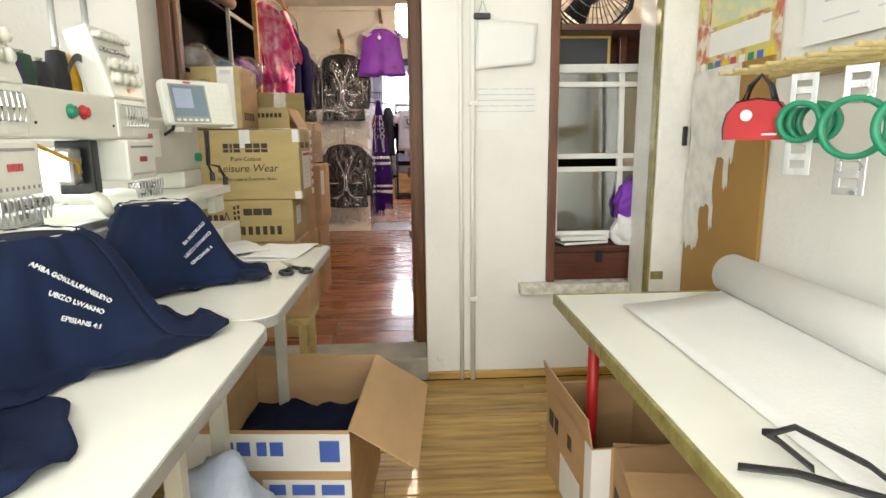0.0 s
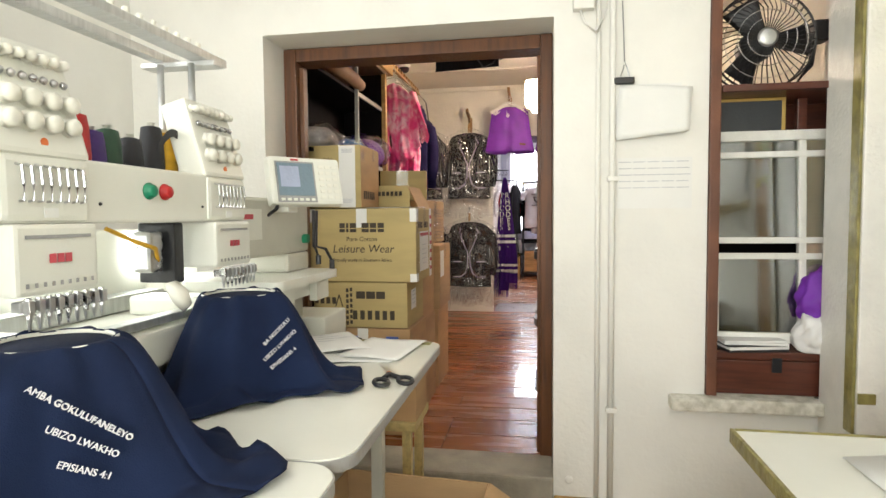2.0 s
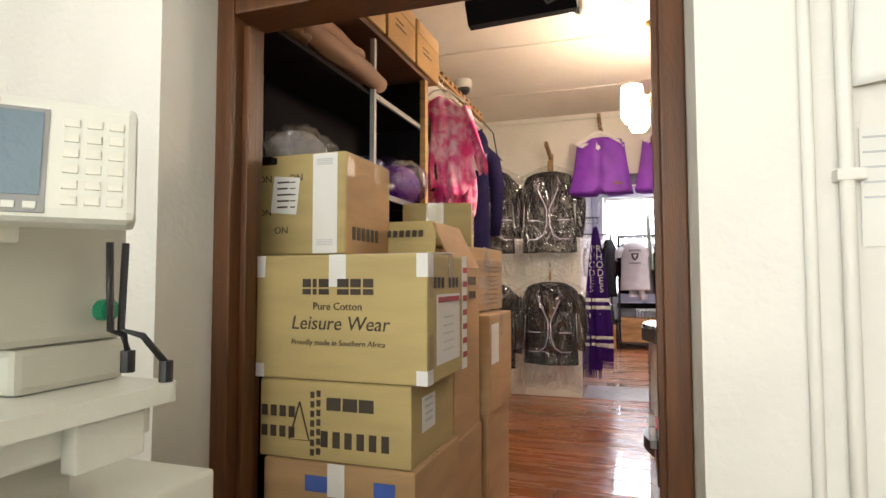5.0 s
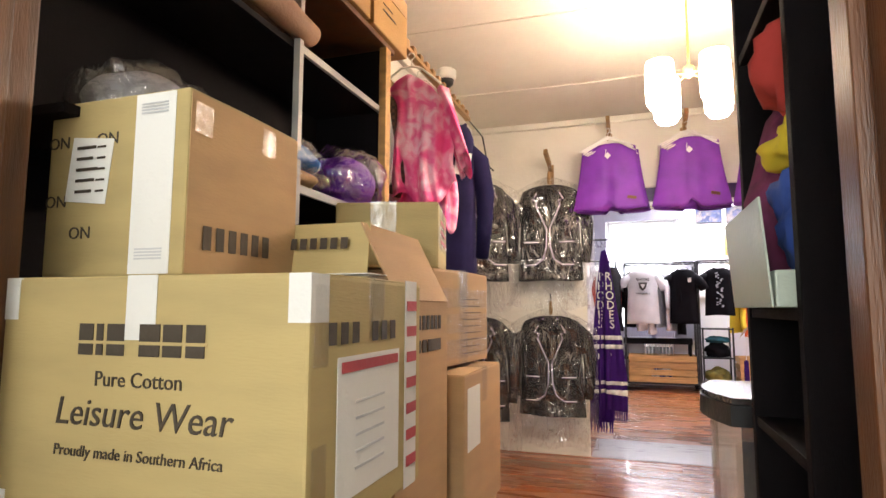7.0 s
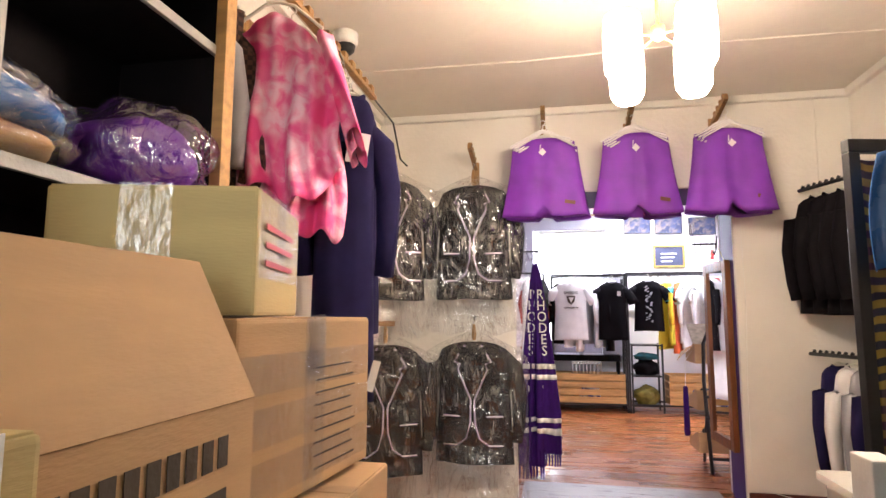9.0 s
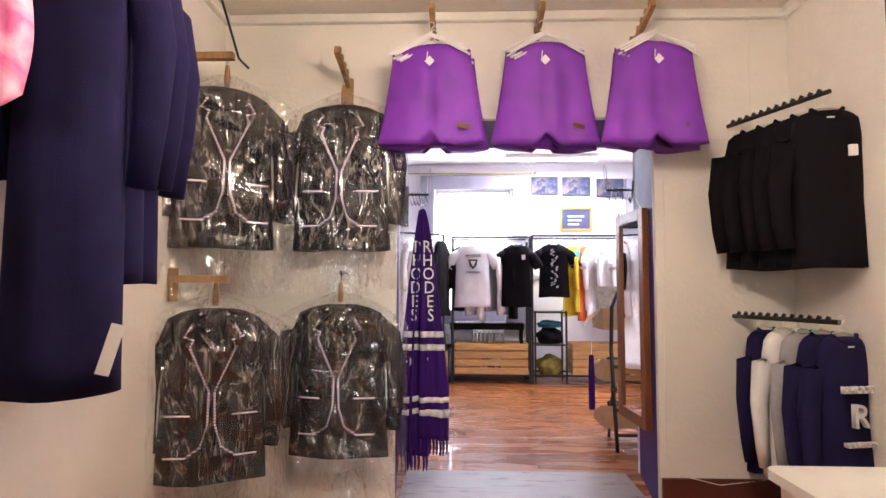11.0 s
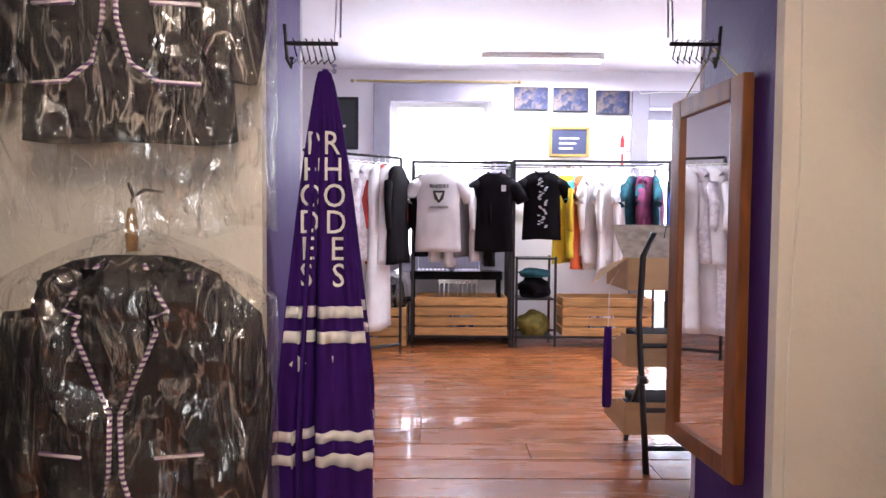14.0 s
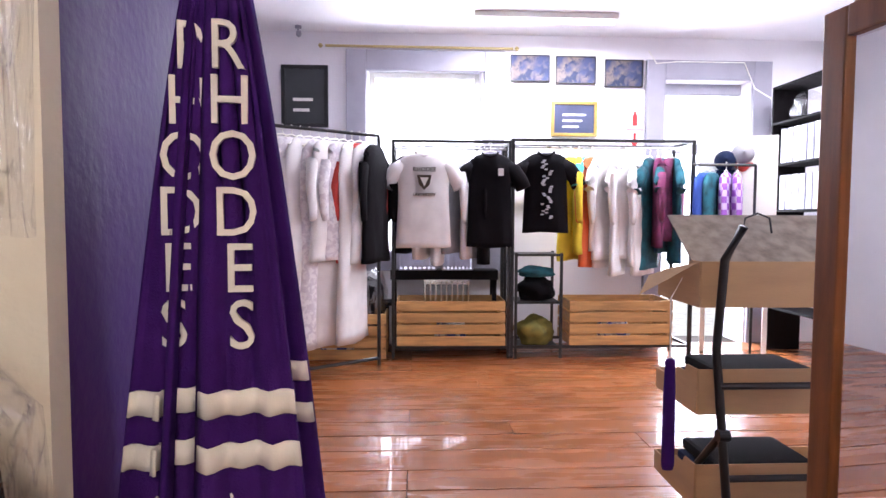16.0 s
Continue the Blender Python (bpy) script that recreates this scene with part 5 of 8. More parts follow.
def garment(name, m, material, label, category, w=0.46, h=0.66, d=0.035, sleeve=None, seed=1, group="", hanger=KNOB, collar=None, hem=1.05):
    """sleeve: None, 0 for short, or the length of a long one."""
    e = thing(name, m, label, category, group)
    part("body", body_bm(w, h, d, seed, hem=hem), material, e, "", True)
    if sleeve is not None:
        for sg in (-1, 1):
            part("sleeve", sleeve_bm(sg, w, h, sleeve, seed), material, e, "", True)
    if collar:
        part("collar", rod([(-0.07, -0.005, -0.06), (-0.045, -0.03, -0.085), (0, -0.042, -0.10), (0.045, -0.03, -0.085), (0.07, -0.005, -0.06)], 0.010, 8), collar, e, "", True)
    if hanger:
        add_hanger(e, w, hanger)
    return e


def shorts(m, seed, group):
    e = thing("running_shorts", m, "bright purple polyester running shorts on a white hanger", "shorts", group)
    rings = []
    for k in range(17):
        t = k / 16
        z = -0.12 - 0.52 * t
        hw = 0.205 + 0.078 * t ** 1.3
        ring = []
        for i in range(80):
            a = 2 * math.pi * i / 80
            x = hw * math.copysign(abs(math.cos(a)) ** 0.85, math.cos(a))
            notch = max(0, t - 0.60) * 0.17 * max(0, 1 - abs(x) / 0.05)
            flare = 0.035 * max(0, t - 0.6) * (abs(x) / 0.27) ** 2
            fold = 0.012 * t * math.sin(x * 31 + seed) + 0.010 * math.sin(x * 12 + 3 * t + seed) - 0.022 * math.exp(-(x / 0.025) ** 2) * min(1, 0.3 + t)
            dip = 0.016 * noise.noise(Vector((x * 9, z * 7, seed)))
            front = math.sin(a) < 0
            ring.append(Vector((x + 0.012 * math.sin(seed), 0.05 * math.sin(a) * (0.7 + 0.55 * t) + ((-fold - dip) if front else fold) * abs(math.sin(a)), z + notch + flare + 0.014 * (1 - t) * math.cos(x * 14))))
        rings.append(ring)
    part("fabric", loft(bmesh.new(), rings), PURPLE, e, "", True)
    part("drawcord", rod([(-0.012, -0.062, -0.16), (-0.016, -0.066, -0.20), (0.0, -0.066, -0.185), (0.014, -0.066, -0.205)], 0.003, 5), WHITECLOTH, e)
    add_hanger(e, 0.42, WHITECLOTH)
    for q in range(3):
        part("hanger_arm", rod([(-0.215 + 0.018 * q, -0.070 - 0.010 * q, -0.165 - 0.010 * q), (0.0, -0.050 - 0.006 * q, -0.055 - 0.012 * q), (0.205 - 0.012 * q, -0.070 - 0.010 * q, -0.185 + 0.022 * q)], 0.0065, 6), WHITECLOTH, e, "white plastic hanger arm")
    part("printed_mark", moved(box(-0.018, -0.001, -0.018, 0.018, 0, 0.018), pose(0.0, -0.078, -0.215, 8, 45, 0)), WHITECLOTH, e)
    part("tag", moved(box(-0.035, -0.001, -0.012, 0.035, 0, 0.012), pose(0.17, -0.058, -0.55, 0, 6, 20)), BROWNPAINT, e, "small hem badge")
    return e


def film_bag(e, w, h, d, seed, tie=True, ob_mat=None):
    """A clear plastic garment cover, gathered at the hook and open below."""
    rings = []
    for k in range(26):
        t = k / 25
        q = min(1, t * 5.5)
        hw = 0.03 + (w / 2 - 0.03) * q ** 0.8
        dd = 0.02 + (d - 0.02) * q
        z = 0.0 - 0.15 * q - (h - 0.15) * max(0, (t - 0.18) / 0.82)
        ring = []
        for i in range(64):
            a = 2 * math.pi * i / 64
            c, s = math.cos(a), math.sin(a)
            x = hw * math.copysign(abs(c) ** 0.6, c)
            r = 0.040 * noise.noise(Vector((x * 11 + seed, z * 4, seed))) + 0.024 * noise.noise(Vector((x * 26, z * 9 + seed, seed))) + 0.016 * noise.ridged_multi_fractal(Vector((x * 12, z * 5 + seed, s)), 1, 2, 3, 1, 2) - 0.012 + 0.008 * math.sin(x * 60 + seed) * (1 - t)
            ring.append(Vector((x + 0.01 * noise.noise(Vector((z * 6, seed, s))), dd * s + r * (1 if s < 0 else -1) * abs(s), z + 0.02 * math.sin(x * 20 + seed) * t)))
        rings.append(ring)
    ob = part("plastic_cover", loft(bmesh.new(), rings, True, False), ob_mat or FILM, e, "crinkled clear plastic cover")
    ob.visible_shadow = False


def blazer(m, seed, group, film=True, w=0.48, h=0.68):
    e = thing("blazer", m, "black school blazer with striped purple piping, under crinkled plastic", "blazer", group)
    part("body", body_bm(w, h, 0.055, seed, 0.93, 1.03), BLACKCLOTH, e, "", True)
    for sg in (-1, 1):
        part("sleeve", sleeve_bm(sg, w - 0.02, h, 0.56, seed), BLACKCLOTH, e, "", True)
        y = -0.078
        part("lapel_piping", rod([(sg * 0.055, y + 0.03, -0.09), (sg * 0.10, y, -0.16), (sg * 0.125, y, -0.20), (sg * 0.085, y - 0.002, -0.215), (sg * 0.10, y - 0.004, -0.25), (sg * 0.012, y - 0.008, -0.45)], 0.0055, 6), PIPING, e, "striped purple and white piping", True)
        part("front_piping", rod([(sg * 0.012, y - 0.008, -0.45), (sg * 0.016, y - 0.01, -0.60), (sg * 0.045, y - 0.008, -0.70), (sg * 0.11, y - 0.002, -0.745), (sg * 0.20, y + 0.02, -0.745)], 0.0055, 6), PIPING, e, "", True)
        part("pocket_piping", rod([(sg * 0.09, y, -0.56), (sg * 0.20, y + 0.02, -0.555)], 0.0055, 6), PIPING, e, "", True)
        part("lapel", moved(sheet(lambda u, v: Vector((sg * (0.03 + 0.07 * u * (1 - v)), -0.006 * math.sin(math.pi * u), -0.40 * v)), 6, 10, 0.003), pose(0, y + 0.004, -0.10)), BLACKCLOTH, e, "", True)
    part("hanger_neck", lathe(bmesh.new(), [(0.012, -0.06), (0.016, -0.02), (0.012, 0.03), (0.008, 0.05)], n=10), PEGWOOD, e, "yellow wooden hanger", True)
    part("hanger_hook", rod([(0, 0, 0.04), (0.0, 0, 0.07), (0.012, 0.0, 0.085), (0.0, 0.01, 0.10)], 0.003, 6), STEEL, e)
    if film:
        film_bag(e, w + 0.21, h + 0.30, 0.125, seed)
    return e


# ---- middle room ----
def carton(m, w, d, h, label, material=CARD, tapes=(), group="stacked cartons", name="carton"):
    """A closed carton; the origin is the middle of its base. tapes: 'front', 'top', 'corners'."""
    e = thing(name, m, label, "cardboard box", group)
    b = 0.006
    bm = box(-w / 2, -d / 2, 0, w / 2, d / 2, h, b)
    part("body", bm, material, e)
    part("top_flap", moved(box(-w / 2 + 0.004, -d / 2 + 0.004, 0, w / 2 - 0.004, -0.002, 0.004, 0.001), pose(0, 0, h, 0.6, 0, 0)), material, e)
    part("top_flap", moved(box(-w / 2 + 0.004, 0.002, 0, w / 2 - 0.004, d / 2 - 0.004, 0.004, 0.001), pose(0, 0, h, -0.6, 0, 0)), material, e)
    if "front" in tapes:
        part("tape", box(-0.03, -d / 2 - 0.0015, h - 0.10, 0.03, -d / 2 - 0.0005, h + 0.002), PAPER, e, "strip of white tape")
    if "top" in tapes:
        part("tape", box(-w / 2 - 0.001, -0.03, h + 0.006, w / 2 + 0.001, 0.03, h + 0.0072), TAPE, e)
        part("tape", box(w / 2 + 0.0005, -0.03, h - 0.10, w / 2 + 0.0017, 0.03, h + 0.007), TAPE, e)
    if "corners" in tapes:
        for x in (-1, 1):
            for z0, z1 in ((0.001, 0.045), (h - 0.07, h + 0.001)):
                part("tape", box(x * w / 2 - 0.035 * (x > 0) - 0.0015 * (x < 0), -d / 2 - 0.0015, z0, x * w / 2 + 0.035 * (x < 0) + 0.0015 * (x > 0), -d / 2 + 0.05, z1), PAPER, e)
    return e


FRONT = lambda d, z=0.0, x=0.0: pose(x, -d / 2 - 0.0006, z)
RIGHT = lambda w, z=0.0, y=0.0: pose(w / 2 + 0.0006, y, z, 0, 0, 90)


def letters(e, s, size, x, y, z, rz=0, material=INK, shear=0.0, flip=False):
    m = pose(x, y, z, 90, 0, rz)
    if flip:
        m = m @ Matrix.Rotation(math.pi, 4, "Z")
    part("lettering", text_bm(s, size, m, shear), material, e)


# bottom to top: three cartons under the big printed one
e = carton(pose(-0.98, 3.62, F2), 0.54, 0.44, 0.30, "worn brown carton at the foot of the stack")
e = carton(pose(-0.97, 3.61, F2 + 0.302), 0.53, 0.44, 0.29, "brown carton with blue printed tape", tapes=("front",))
bars(e, "print", FRONT(0.44, 0.20), [(-0.11, -0.03, 0, 0.05), (0.13, 0.20, 0.0, 0.05)], BLUEINK)
e = carton(pose(-0.985, 3.60, F2 + 0.598), 0.535, 0.42, 0.248, "olive carton standing upside down, printed name and squares", CARDOLIVE)
bars(e, "print", FRONT(0.42, 0.10), [(-0.02, 0.03, 0.06, 0.10), (0.037, 0.087, 0.06, 0.10), (0.093, 0.143, 0.06, 0.10)], INK)
bars(e, "print", FRONT(0.42, 0.045), [(0.17 - 0.042 * k, 0.195 - 0.042 * k, 0, 0.05) for k in range(6)], INK)
bars(e, "print", FRONT(0.42, 0.0), [(-0.26 + 0.034 * k, -0.238 + 0.034 * k, 0.13, 0.165) for k in range(4)] + [(-0.26 + 0.034 * k, -0.238 + 0.034 * k, 0.065, 0.10) for k in range(4)], INK)
part("print_triangle", rod([(-0.118, -0.211, 0.18), (-0.082, -0.211, 0.06), (-0.155, -0.211, 0.06), (-0.118, -0.211, 0.18)], 0.003, 4), INK, e)
bars(e, "print", FRONT(0.42, 0.0, -0.06), [(-0.018, -0.004, 0.015 + 0.03 * k, 0.035 + 0.03 * k) for k in range(7)] + [(0.004, 0.018, 0.02 + 0.03 * k, 0.04 + 0.03 * k) for k in range(7)], INK)
part("paper_label", box(0.2680, -0.12, 0.09, 0.2692, 0.0, 0.20), PAPER, e)
bars(e, "print", RIGHT(0.5395, 0.10, -0.06), [(-0.04, 0.03, 0.02 + 0.022 * k, 0.026 + 0.022 * k) for k in range(4)], GREYPRINT)
e = carton(pose(-0.965, 3.60, 0.982), 0.605, 0.44, 0.395, "large carton printed leisure wear, white taped corners", CARDOLIVE, ("front", "corners", "top"))
bars(e, "print", FRONT(0.44, 0.27), [(-0.125, -0.095, 0, 0.05), (-0.088, -0.074, 0, 0.05), (-0.066, -0.03, 0, 0.05), (0.0, 0.04, 0, 0.05), (0.046, 0.082, 0, 0.05), (0.09, 0.125, 0, 0.05)], INK)
bars(e, "print_gap", pose(0, -0.2215, 0.288), [(-0.13, 0.13, 0, 0.005)], CARDOLIVE)
letters(e, "Pure Cotton", 0.034, 0.0, -0.2212, 0.232)
letters(e, "Leisure Wear", 0.062, 0.005, -0.2212, 0.178, shear=0.18)
letters(e, "Proudly made in Southern Africa", 0.025, 0.0, -0.2212, 0.118, shear=0.1)
bars(e, "print", RIGHT(0.6075, 0.29, -0.02), [(-0.15 + 0.038 * k, -0.127 + 0.038 * k, 0.0, 0.034) for k in range(3)] + [(0.0 + 0.038 * k, 0.023 + 0.038 * k, 0.0, 0.034) for k in range(3)], INK)
part("paper_label", box(0.3035, -0.14, 0.05, 0.3048, 0.10, 0.27), PAPER, e, "taped delivery label in a plastic pocket")
bars(e, "print", RIGHT(0.6105, 0.0, -0.02), [(-0.06, 0.05, 0.09 + 0.026 * k, 0.094 + 0.026 * k) for k in range(5)], GREYPRINT)
bars(e, "print", RIGHT(0.6105, 0.0, -0.02), [(-0.11, 0.11, 0.245, 0.262)], REDINK)
for z in (0.03, 0.26):
    part("tape", box(0.3036, -0.21, z, 0.3046, -0.17, z + 0.12), TAPE, e)
part("tape", box(-0.29, -0.03, 0.4055, 0.3035, 0.04, 0.407), PAPER, e, "white tape with red printing")
part("tape", box(0.3037, 0.13, 0.0, 0.305, 0.19, 0.40), PAPER, e)
bars(e, "print", RIGHT(0.6115, 0.0, 0.16), [(-0.025, 0.025, 0.04 + 0.05 * k, 0.06 + 0.05 * k) for k in range(7)], REDINK)
e = carton(pose(-1.18, 3.685, 1.387) @ Matrix.Diagonal((1.06, 0.8, 1, 1)), 0.33, 0.45, 0.352, "olive patterned carton with white label strip on top", CARDOLIVE)
part("body_side", box(0.1655, -0.222, 0.004, 0.1668, 0.222, 0.348), CARD, e, "plain brown carton side")
part("tape", box(0.045, -0.2268, 0.003, 0.135, -0.2255, 0.350), PAPER, e, "broad white label strip")
for z in (0.03, 0.31):
    bars(e, "print", FRONT(0.456, z), [(0.06, 0.12, 0.006 * k, 0.006 * k + 0.003) for k in range(4)], GREYPRINT)
part("paper_label", moved(box(-0.05, -0.0012, -0.065, 0.05, 0, 0.065), pose(-0.06, -0.2262, 0.21, 0, 6, 0)), PAPER, e, "crooked delivery label")
for k in range(5):
    bars(e, "print", FRONT(0.458, 0.165 + 0.022 * k), [(-0.09, -0.05 + 0.006 * (k % 3), 0, 0.006), (-0.04, -0.02, 0, 0.004)], INK)
for x, z in ((-0.14, 0.27), (-0.02, 0.27), (-0.14, 0.15), (-0.075, 0.085)):
    letters(e, "ON", 0.034, x, -0.2262, z)
bars(e, "print", RIGHT(0.335, 0.05, 0.0), [(-0.17 + 0.046 * k, -0.142 + 0.046 * k, 0.0, 0.046) for k in range(6)], INK)
for y, z in ((-0.21, 0.27), (0.05, 0.28)):
    part("tape", box(0.1669, y, z, 0.1679, y + 0.06, z + 0.06), TAPE, e)
# leaning open carton behind
e = thing("open_carton", pose(-0.93, 4.02, F2 + 0.56, 0, 0, 0), "open carton with slanting flaps behind the stack", "cardboard box", "stacked cartons")
part("body", loft(bmesh.new(), [[Vector(p) for p in ((-0.22, -0.18, z), (0.205, -0.18, z), (0.205, 0.18, z), (-0.22, 0.18, z))] for z in (0, 0.655)]), CARD, e)
part("flap", moved(box(-0.0025, -0.18, 0, 0.0025, 0.18, 0.20, 0.001), pose(0.205, 0, 0.655, 0, -27, 0)), CARD, e)
part("flap", moved(box(-0.21, -0.002, 0, 0.125, 0.002, 0.185, 0.001), pose(0, -0.175, 0.655, -8, 0, 0)), CARDOLIVE, e, "olive printed flap")
bars(e, "print", pose(0, -0.1785, 0.74, -8, 0, 0), [(-0.13 + 0.027 * k, -0.112 + 0.027 * k, 0.035, 0.062) for k in range(8)], INK)
bars(e, "print", pose(0.2058, 0, 0.585, 0, 0, 90), [(-0.14 + 0.03 * k, -0.12 + 0.03 * k, 0, 0.035) for k in range(9)], INK)
bars(e, "print", pose(0.2058, 0, 0.53, 0, 0, 90), [(-0.10, -0.07, 0, 0.03), (-0.06, -0.03, 0, 0.03), (-0.02, 0.01, 0, 0.03), (0.02, 0.12, 0, 0.03)], INK)
carton(pose(-0.94, 4.02, F2), 0.44, 0.40, 0.555, "tall brown carton under the open one")
# taped pair further in
e = carton(pose(-0.95, 4.55, F2), 0.46, 0.44, 0.56, "tall brown carton beside the rail")
e = carton(pose(-0.93, 4.50, F2 + 0.565), 0.47, 0.46, 0.44, "brown carton with a pale label", tapes=("top",))
part("paper_label", box(0.2352, -0.20, 0.22, 0.2364, -0.06, 0.40), PAPER, e)
e = carton(pose(-0.93, 4.50, 1.150, 0, 0, -6), 0.34, 0.46, 0.295, "small carton wound in shiny clear tape", tapes=("top",))
for z in (0.02, 0.10, 0.18):
    part("tape", box(0.1705, -0.22, z, 0.1717, 0.22, z + 0.06), TAPE, e)
    part("tape", box(-0.16, -0.2317, z, 0.16, -0.2305, z + 0.06), TAPE, e)
part("tape", box(0.1722, -0.04, 0.0, 0.1732, 0.03, 0.297), TAPE, e)
bars(e, "print", RIGHT(0.3405, 0.03, 0.06), [(-0.06, 0.10 - 0.01 * (k % 3), 0.022 * k, 0.022 * k + 0.003) for k in range(9)], INK)
e = carton(pose(-0.98, 4.42, 1.450, 0, 0, 14), 0.32, 0.32, 0.20, "olive carton topped with shiny tape", CARDOLIVE, ("top",))
part("tape", box(-0.05, -0.165, 0.07, 0.03, -0.1615, 0.204), TAPE, e)
part("tape", box(0.1612, -0.15, 0.06, 0.1625, 0.15, 0.206), TAPE, e)
bars(e, "print", RIGHT(0.326, 0.08, 0.0), [(-0.12, 0.08, 0.03 * k, 0.03 * k + 0.01) for k in range(3)], REDINK)

# dark shelving along the side wall
s = thing("shelf_unit", pose(-1.61, 3.45, F2), "tall near-black shelf unit with steel uprights", "shelf")
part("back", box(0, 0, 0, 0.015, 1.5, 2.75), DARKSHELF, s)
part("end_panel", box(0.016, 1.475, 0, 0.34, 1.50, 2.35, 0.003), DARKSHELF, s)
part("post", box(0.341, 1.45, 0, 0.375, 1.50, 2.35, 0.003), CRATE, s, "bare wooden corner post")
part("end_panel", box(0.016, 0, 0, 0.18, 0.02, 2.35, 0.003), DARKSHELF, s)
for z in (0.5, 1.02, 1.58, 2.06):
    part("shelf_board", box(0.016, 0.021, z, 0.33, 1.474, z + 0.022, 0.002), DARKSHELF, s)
for y, z0, z1 in ((0.80, 0, 2.34),):
    part("upright", box(0.331, y, z0, 0.355, y + 0.024, z1, 0.002), LAMEDGE, s, "grey steel upright")
part("shelf_edge", box(0.331, 0.83, 1.575, 0.345, 1.474, 1.603, 0.002), LAMEDGE, s, "grey steel shelf edge")
part("shelf_edge", box(0.331, 0.83, 2.055, 0.345, 1.474, 2.083, 0.002), LAMEDGE, s, "grey steel shelf edge")
part("top_board", box(0.016, 0.0, 2.352, 0.37, 1.55, 2.375, 0.002), TIMBER, s)
for k in range(4):
    e = carton(pose(-1.40, 3.72 + 0.40 * k, F2 + 2.376), 0.36, 0.37, 0.27, "flat brown archive box on top of the shelves", mat_arch if k else (mat_arch := mat("archive_card", (0.46, 0.27, 0.10), 0.75, var=0.08, scale=3)), group="archive boxes on the shelves", name="archive_box")
    part("lid_edge", box(0.181, -0.17, 0.19, 0.184, 0.17, 0.265, 0.001), CARD, e)
    bars(e, "print", RIGHT(0.364, 0.10), [(-0.10, 0.04, 0.006 * 0, 0.008), (-0.10, 0.0, 0.03, 0.036)], INK)
k3 = thing("paper_rolls", pose(-1.34, 3.62, F2 + 2.085), "rolls of brown kraft paper with crumpled ends", "paper rolls")
for q, (x, z, y0, y1, r) in enumerate(((0, 0.06, -0.12, 0.62, 0.05), (0.08, 0.05, -0.05, 0.70, 0.045), (0.03, 0.14, -0.15, 0.55, 0.045), (-0.1, 0.06, 0, 0.6, 0.05))):
    bm = rod([(x, y0 + (y1 - y0) * i / 10, z + 0.006 * math.sin(i + q)) for i in range(11)], [r * (1 + 0.12 * math.sin(i * 1.7 + q) * (abs(i - 5) / 5)) for i in range(11)], 14)
    part("roll", bm, KRAFT, k3, "", True)
crumple("crumpled_paper", pose(-1.30, 3.60, F2 + 2.085), 0.09, 0.11, 0.09, KRAFT, "crumpled brown kraft paper on the shelf", "paper", 31, 0.4)
for (x, y, z, sx, sy, sz, mm, lb, sd) in ((-1.38, 4.32, F2 + 1.603, 0.14, 0.16, 0.05, CARD, "tan cloth folded in clear plastic", 5), (-1.36, 4.32, F2 + 1.665, 0.13, 0.18, 0.06, BLUEPLASTIC, "bright blue cloth folded in clear plastic", 6), (-1.36, 4.72, F2 + 1.603, 0.17, 0.16, 0.13, PURPLE, "violet cloth bundle in clear plastic", 7), (-1.34, 3.72, 1.742 + 0.004, 0.13, 0.14, 0.09, GREYCLOTH, "grey bundle in clear plastic on a carton", 9), (-1.36, 4.45, F2 + 1.044, 0.16, 0.16, 0.14, PURPLE, "purple bundle in clear plastic low on the shelf", 12)):
    b = thing("bagged_bundle", pose(x, y, z), lb, "bundle", "bundles in plastic")
    crumple("cloth", Matrix(), sx * 0.9, sy * 0.9, sz * 0.9, mm, "", "", sd, 0.15, b)
    o = crumple("plastic_bag", Matrix(), sx * 1.05, sy * 1.05, sz * 1.05, FILMPURPLE if sd in (7, 12) else FILMGREY, "", "", sd + 0.4, 0.35, b)

# rail with hanging garments along the side wall
r = thing("peg_rail", pose(-1.60, 4.98, 2.62), "notched wooden peg rail high on the wall", "rail")
part("board", box(0, 0, 0, 0.03, 1.45, 0.07, 0.003), PEGWOOD, r)
part("arm", box(0.03, 0.0, 0.02, 0.36, 0.03, 0.06, 0.003), PEGWOOD, r)
for k in range(14):
    part("notch_peg", box(0.30, 0.03 + 0.10 * k, 0.02, 0.335, 0.075 + 0.10 * k, 0.055, 0.004), PEGWOOD, r)
part("bar", box(0.30, 0.03, 0.0, 0.335, 1.42, 0.022, 0.003), PEGWOOD, r)
part("wire_end", rod([(0.31, 1.42, 0.02), (0.32, 1.80, 0.0), (0.30, 2.05, -0.16), (0.34, 2.08, -0.20)], 0.006, 6), BLACK, r)
HY = 2.605
garment("shirt", pose(-1.44, 5.06, HY - 0.06, 0, 0, 40), GREYCLOTH, "long pale grey garment on the wall rail", "shirt", 0.13, 0.84, sleeve=0.4, seed=2, group="garments on the wall rail")
garment("shirt", pose(-1.41, 5.14, HY - 0.06, 0, 0, 40), PLAID, "brown plaid shirt on the wall rail", "shirt", 0.14, 0.86, sleeve=0.5, seed=4, group="garments on the wall rail")
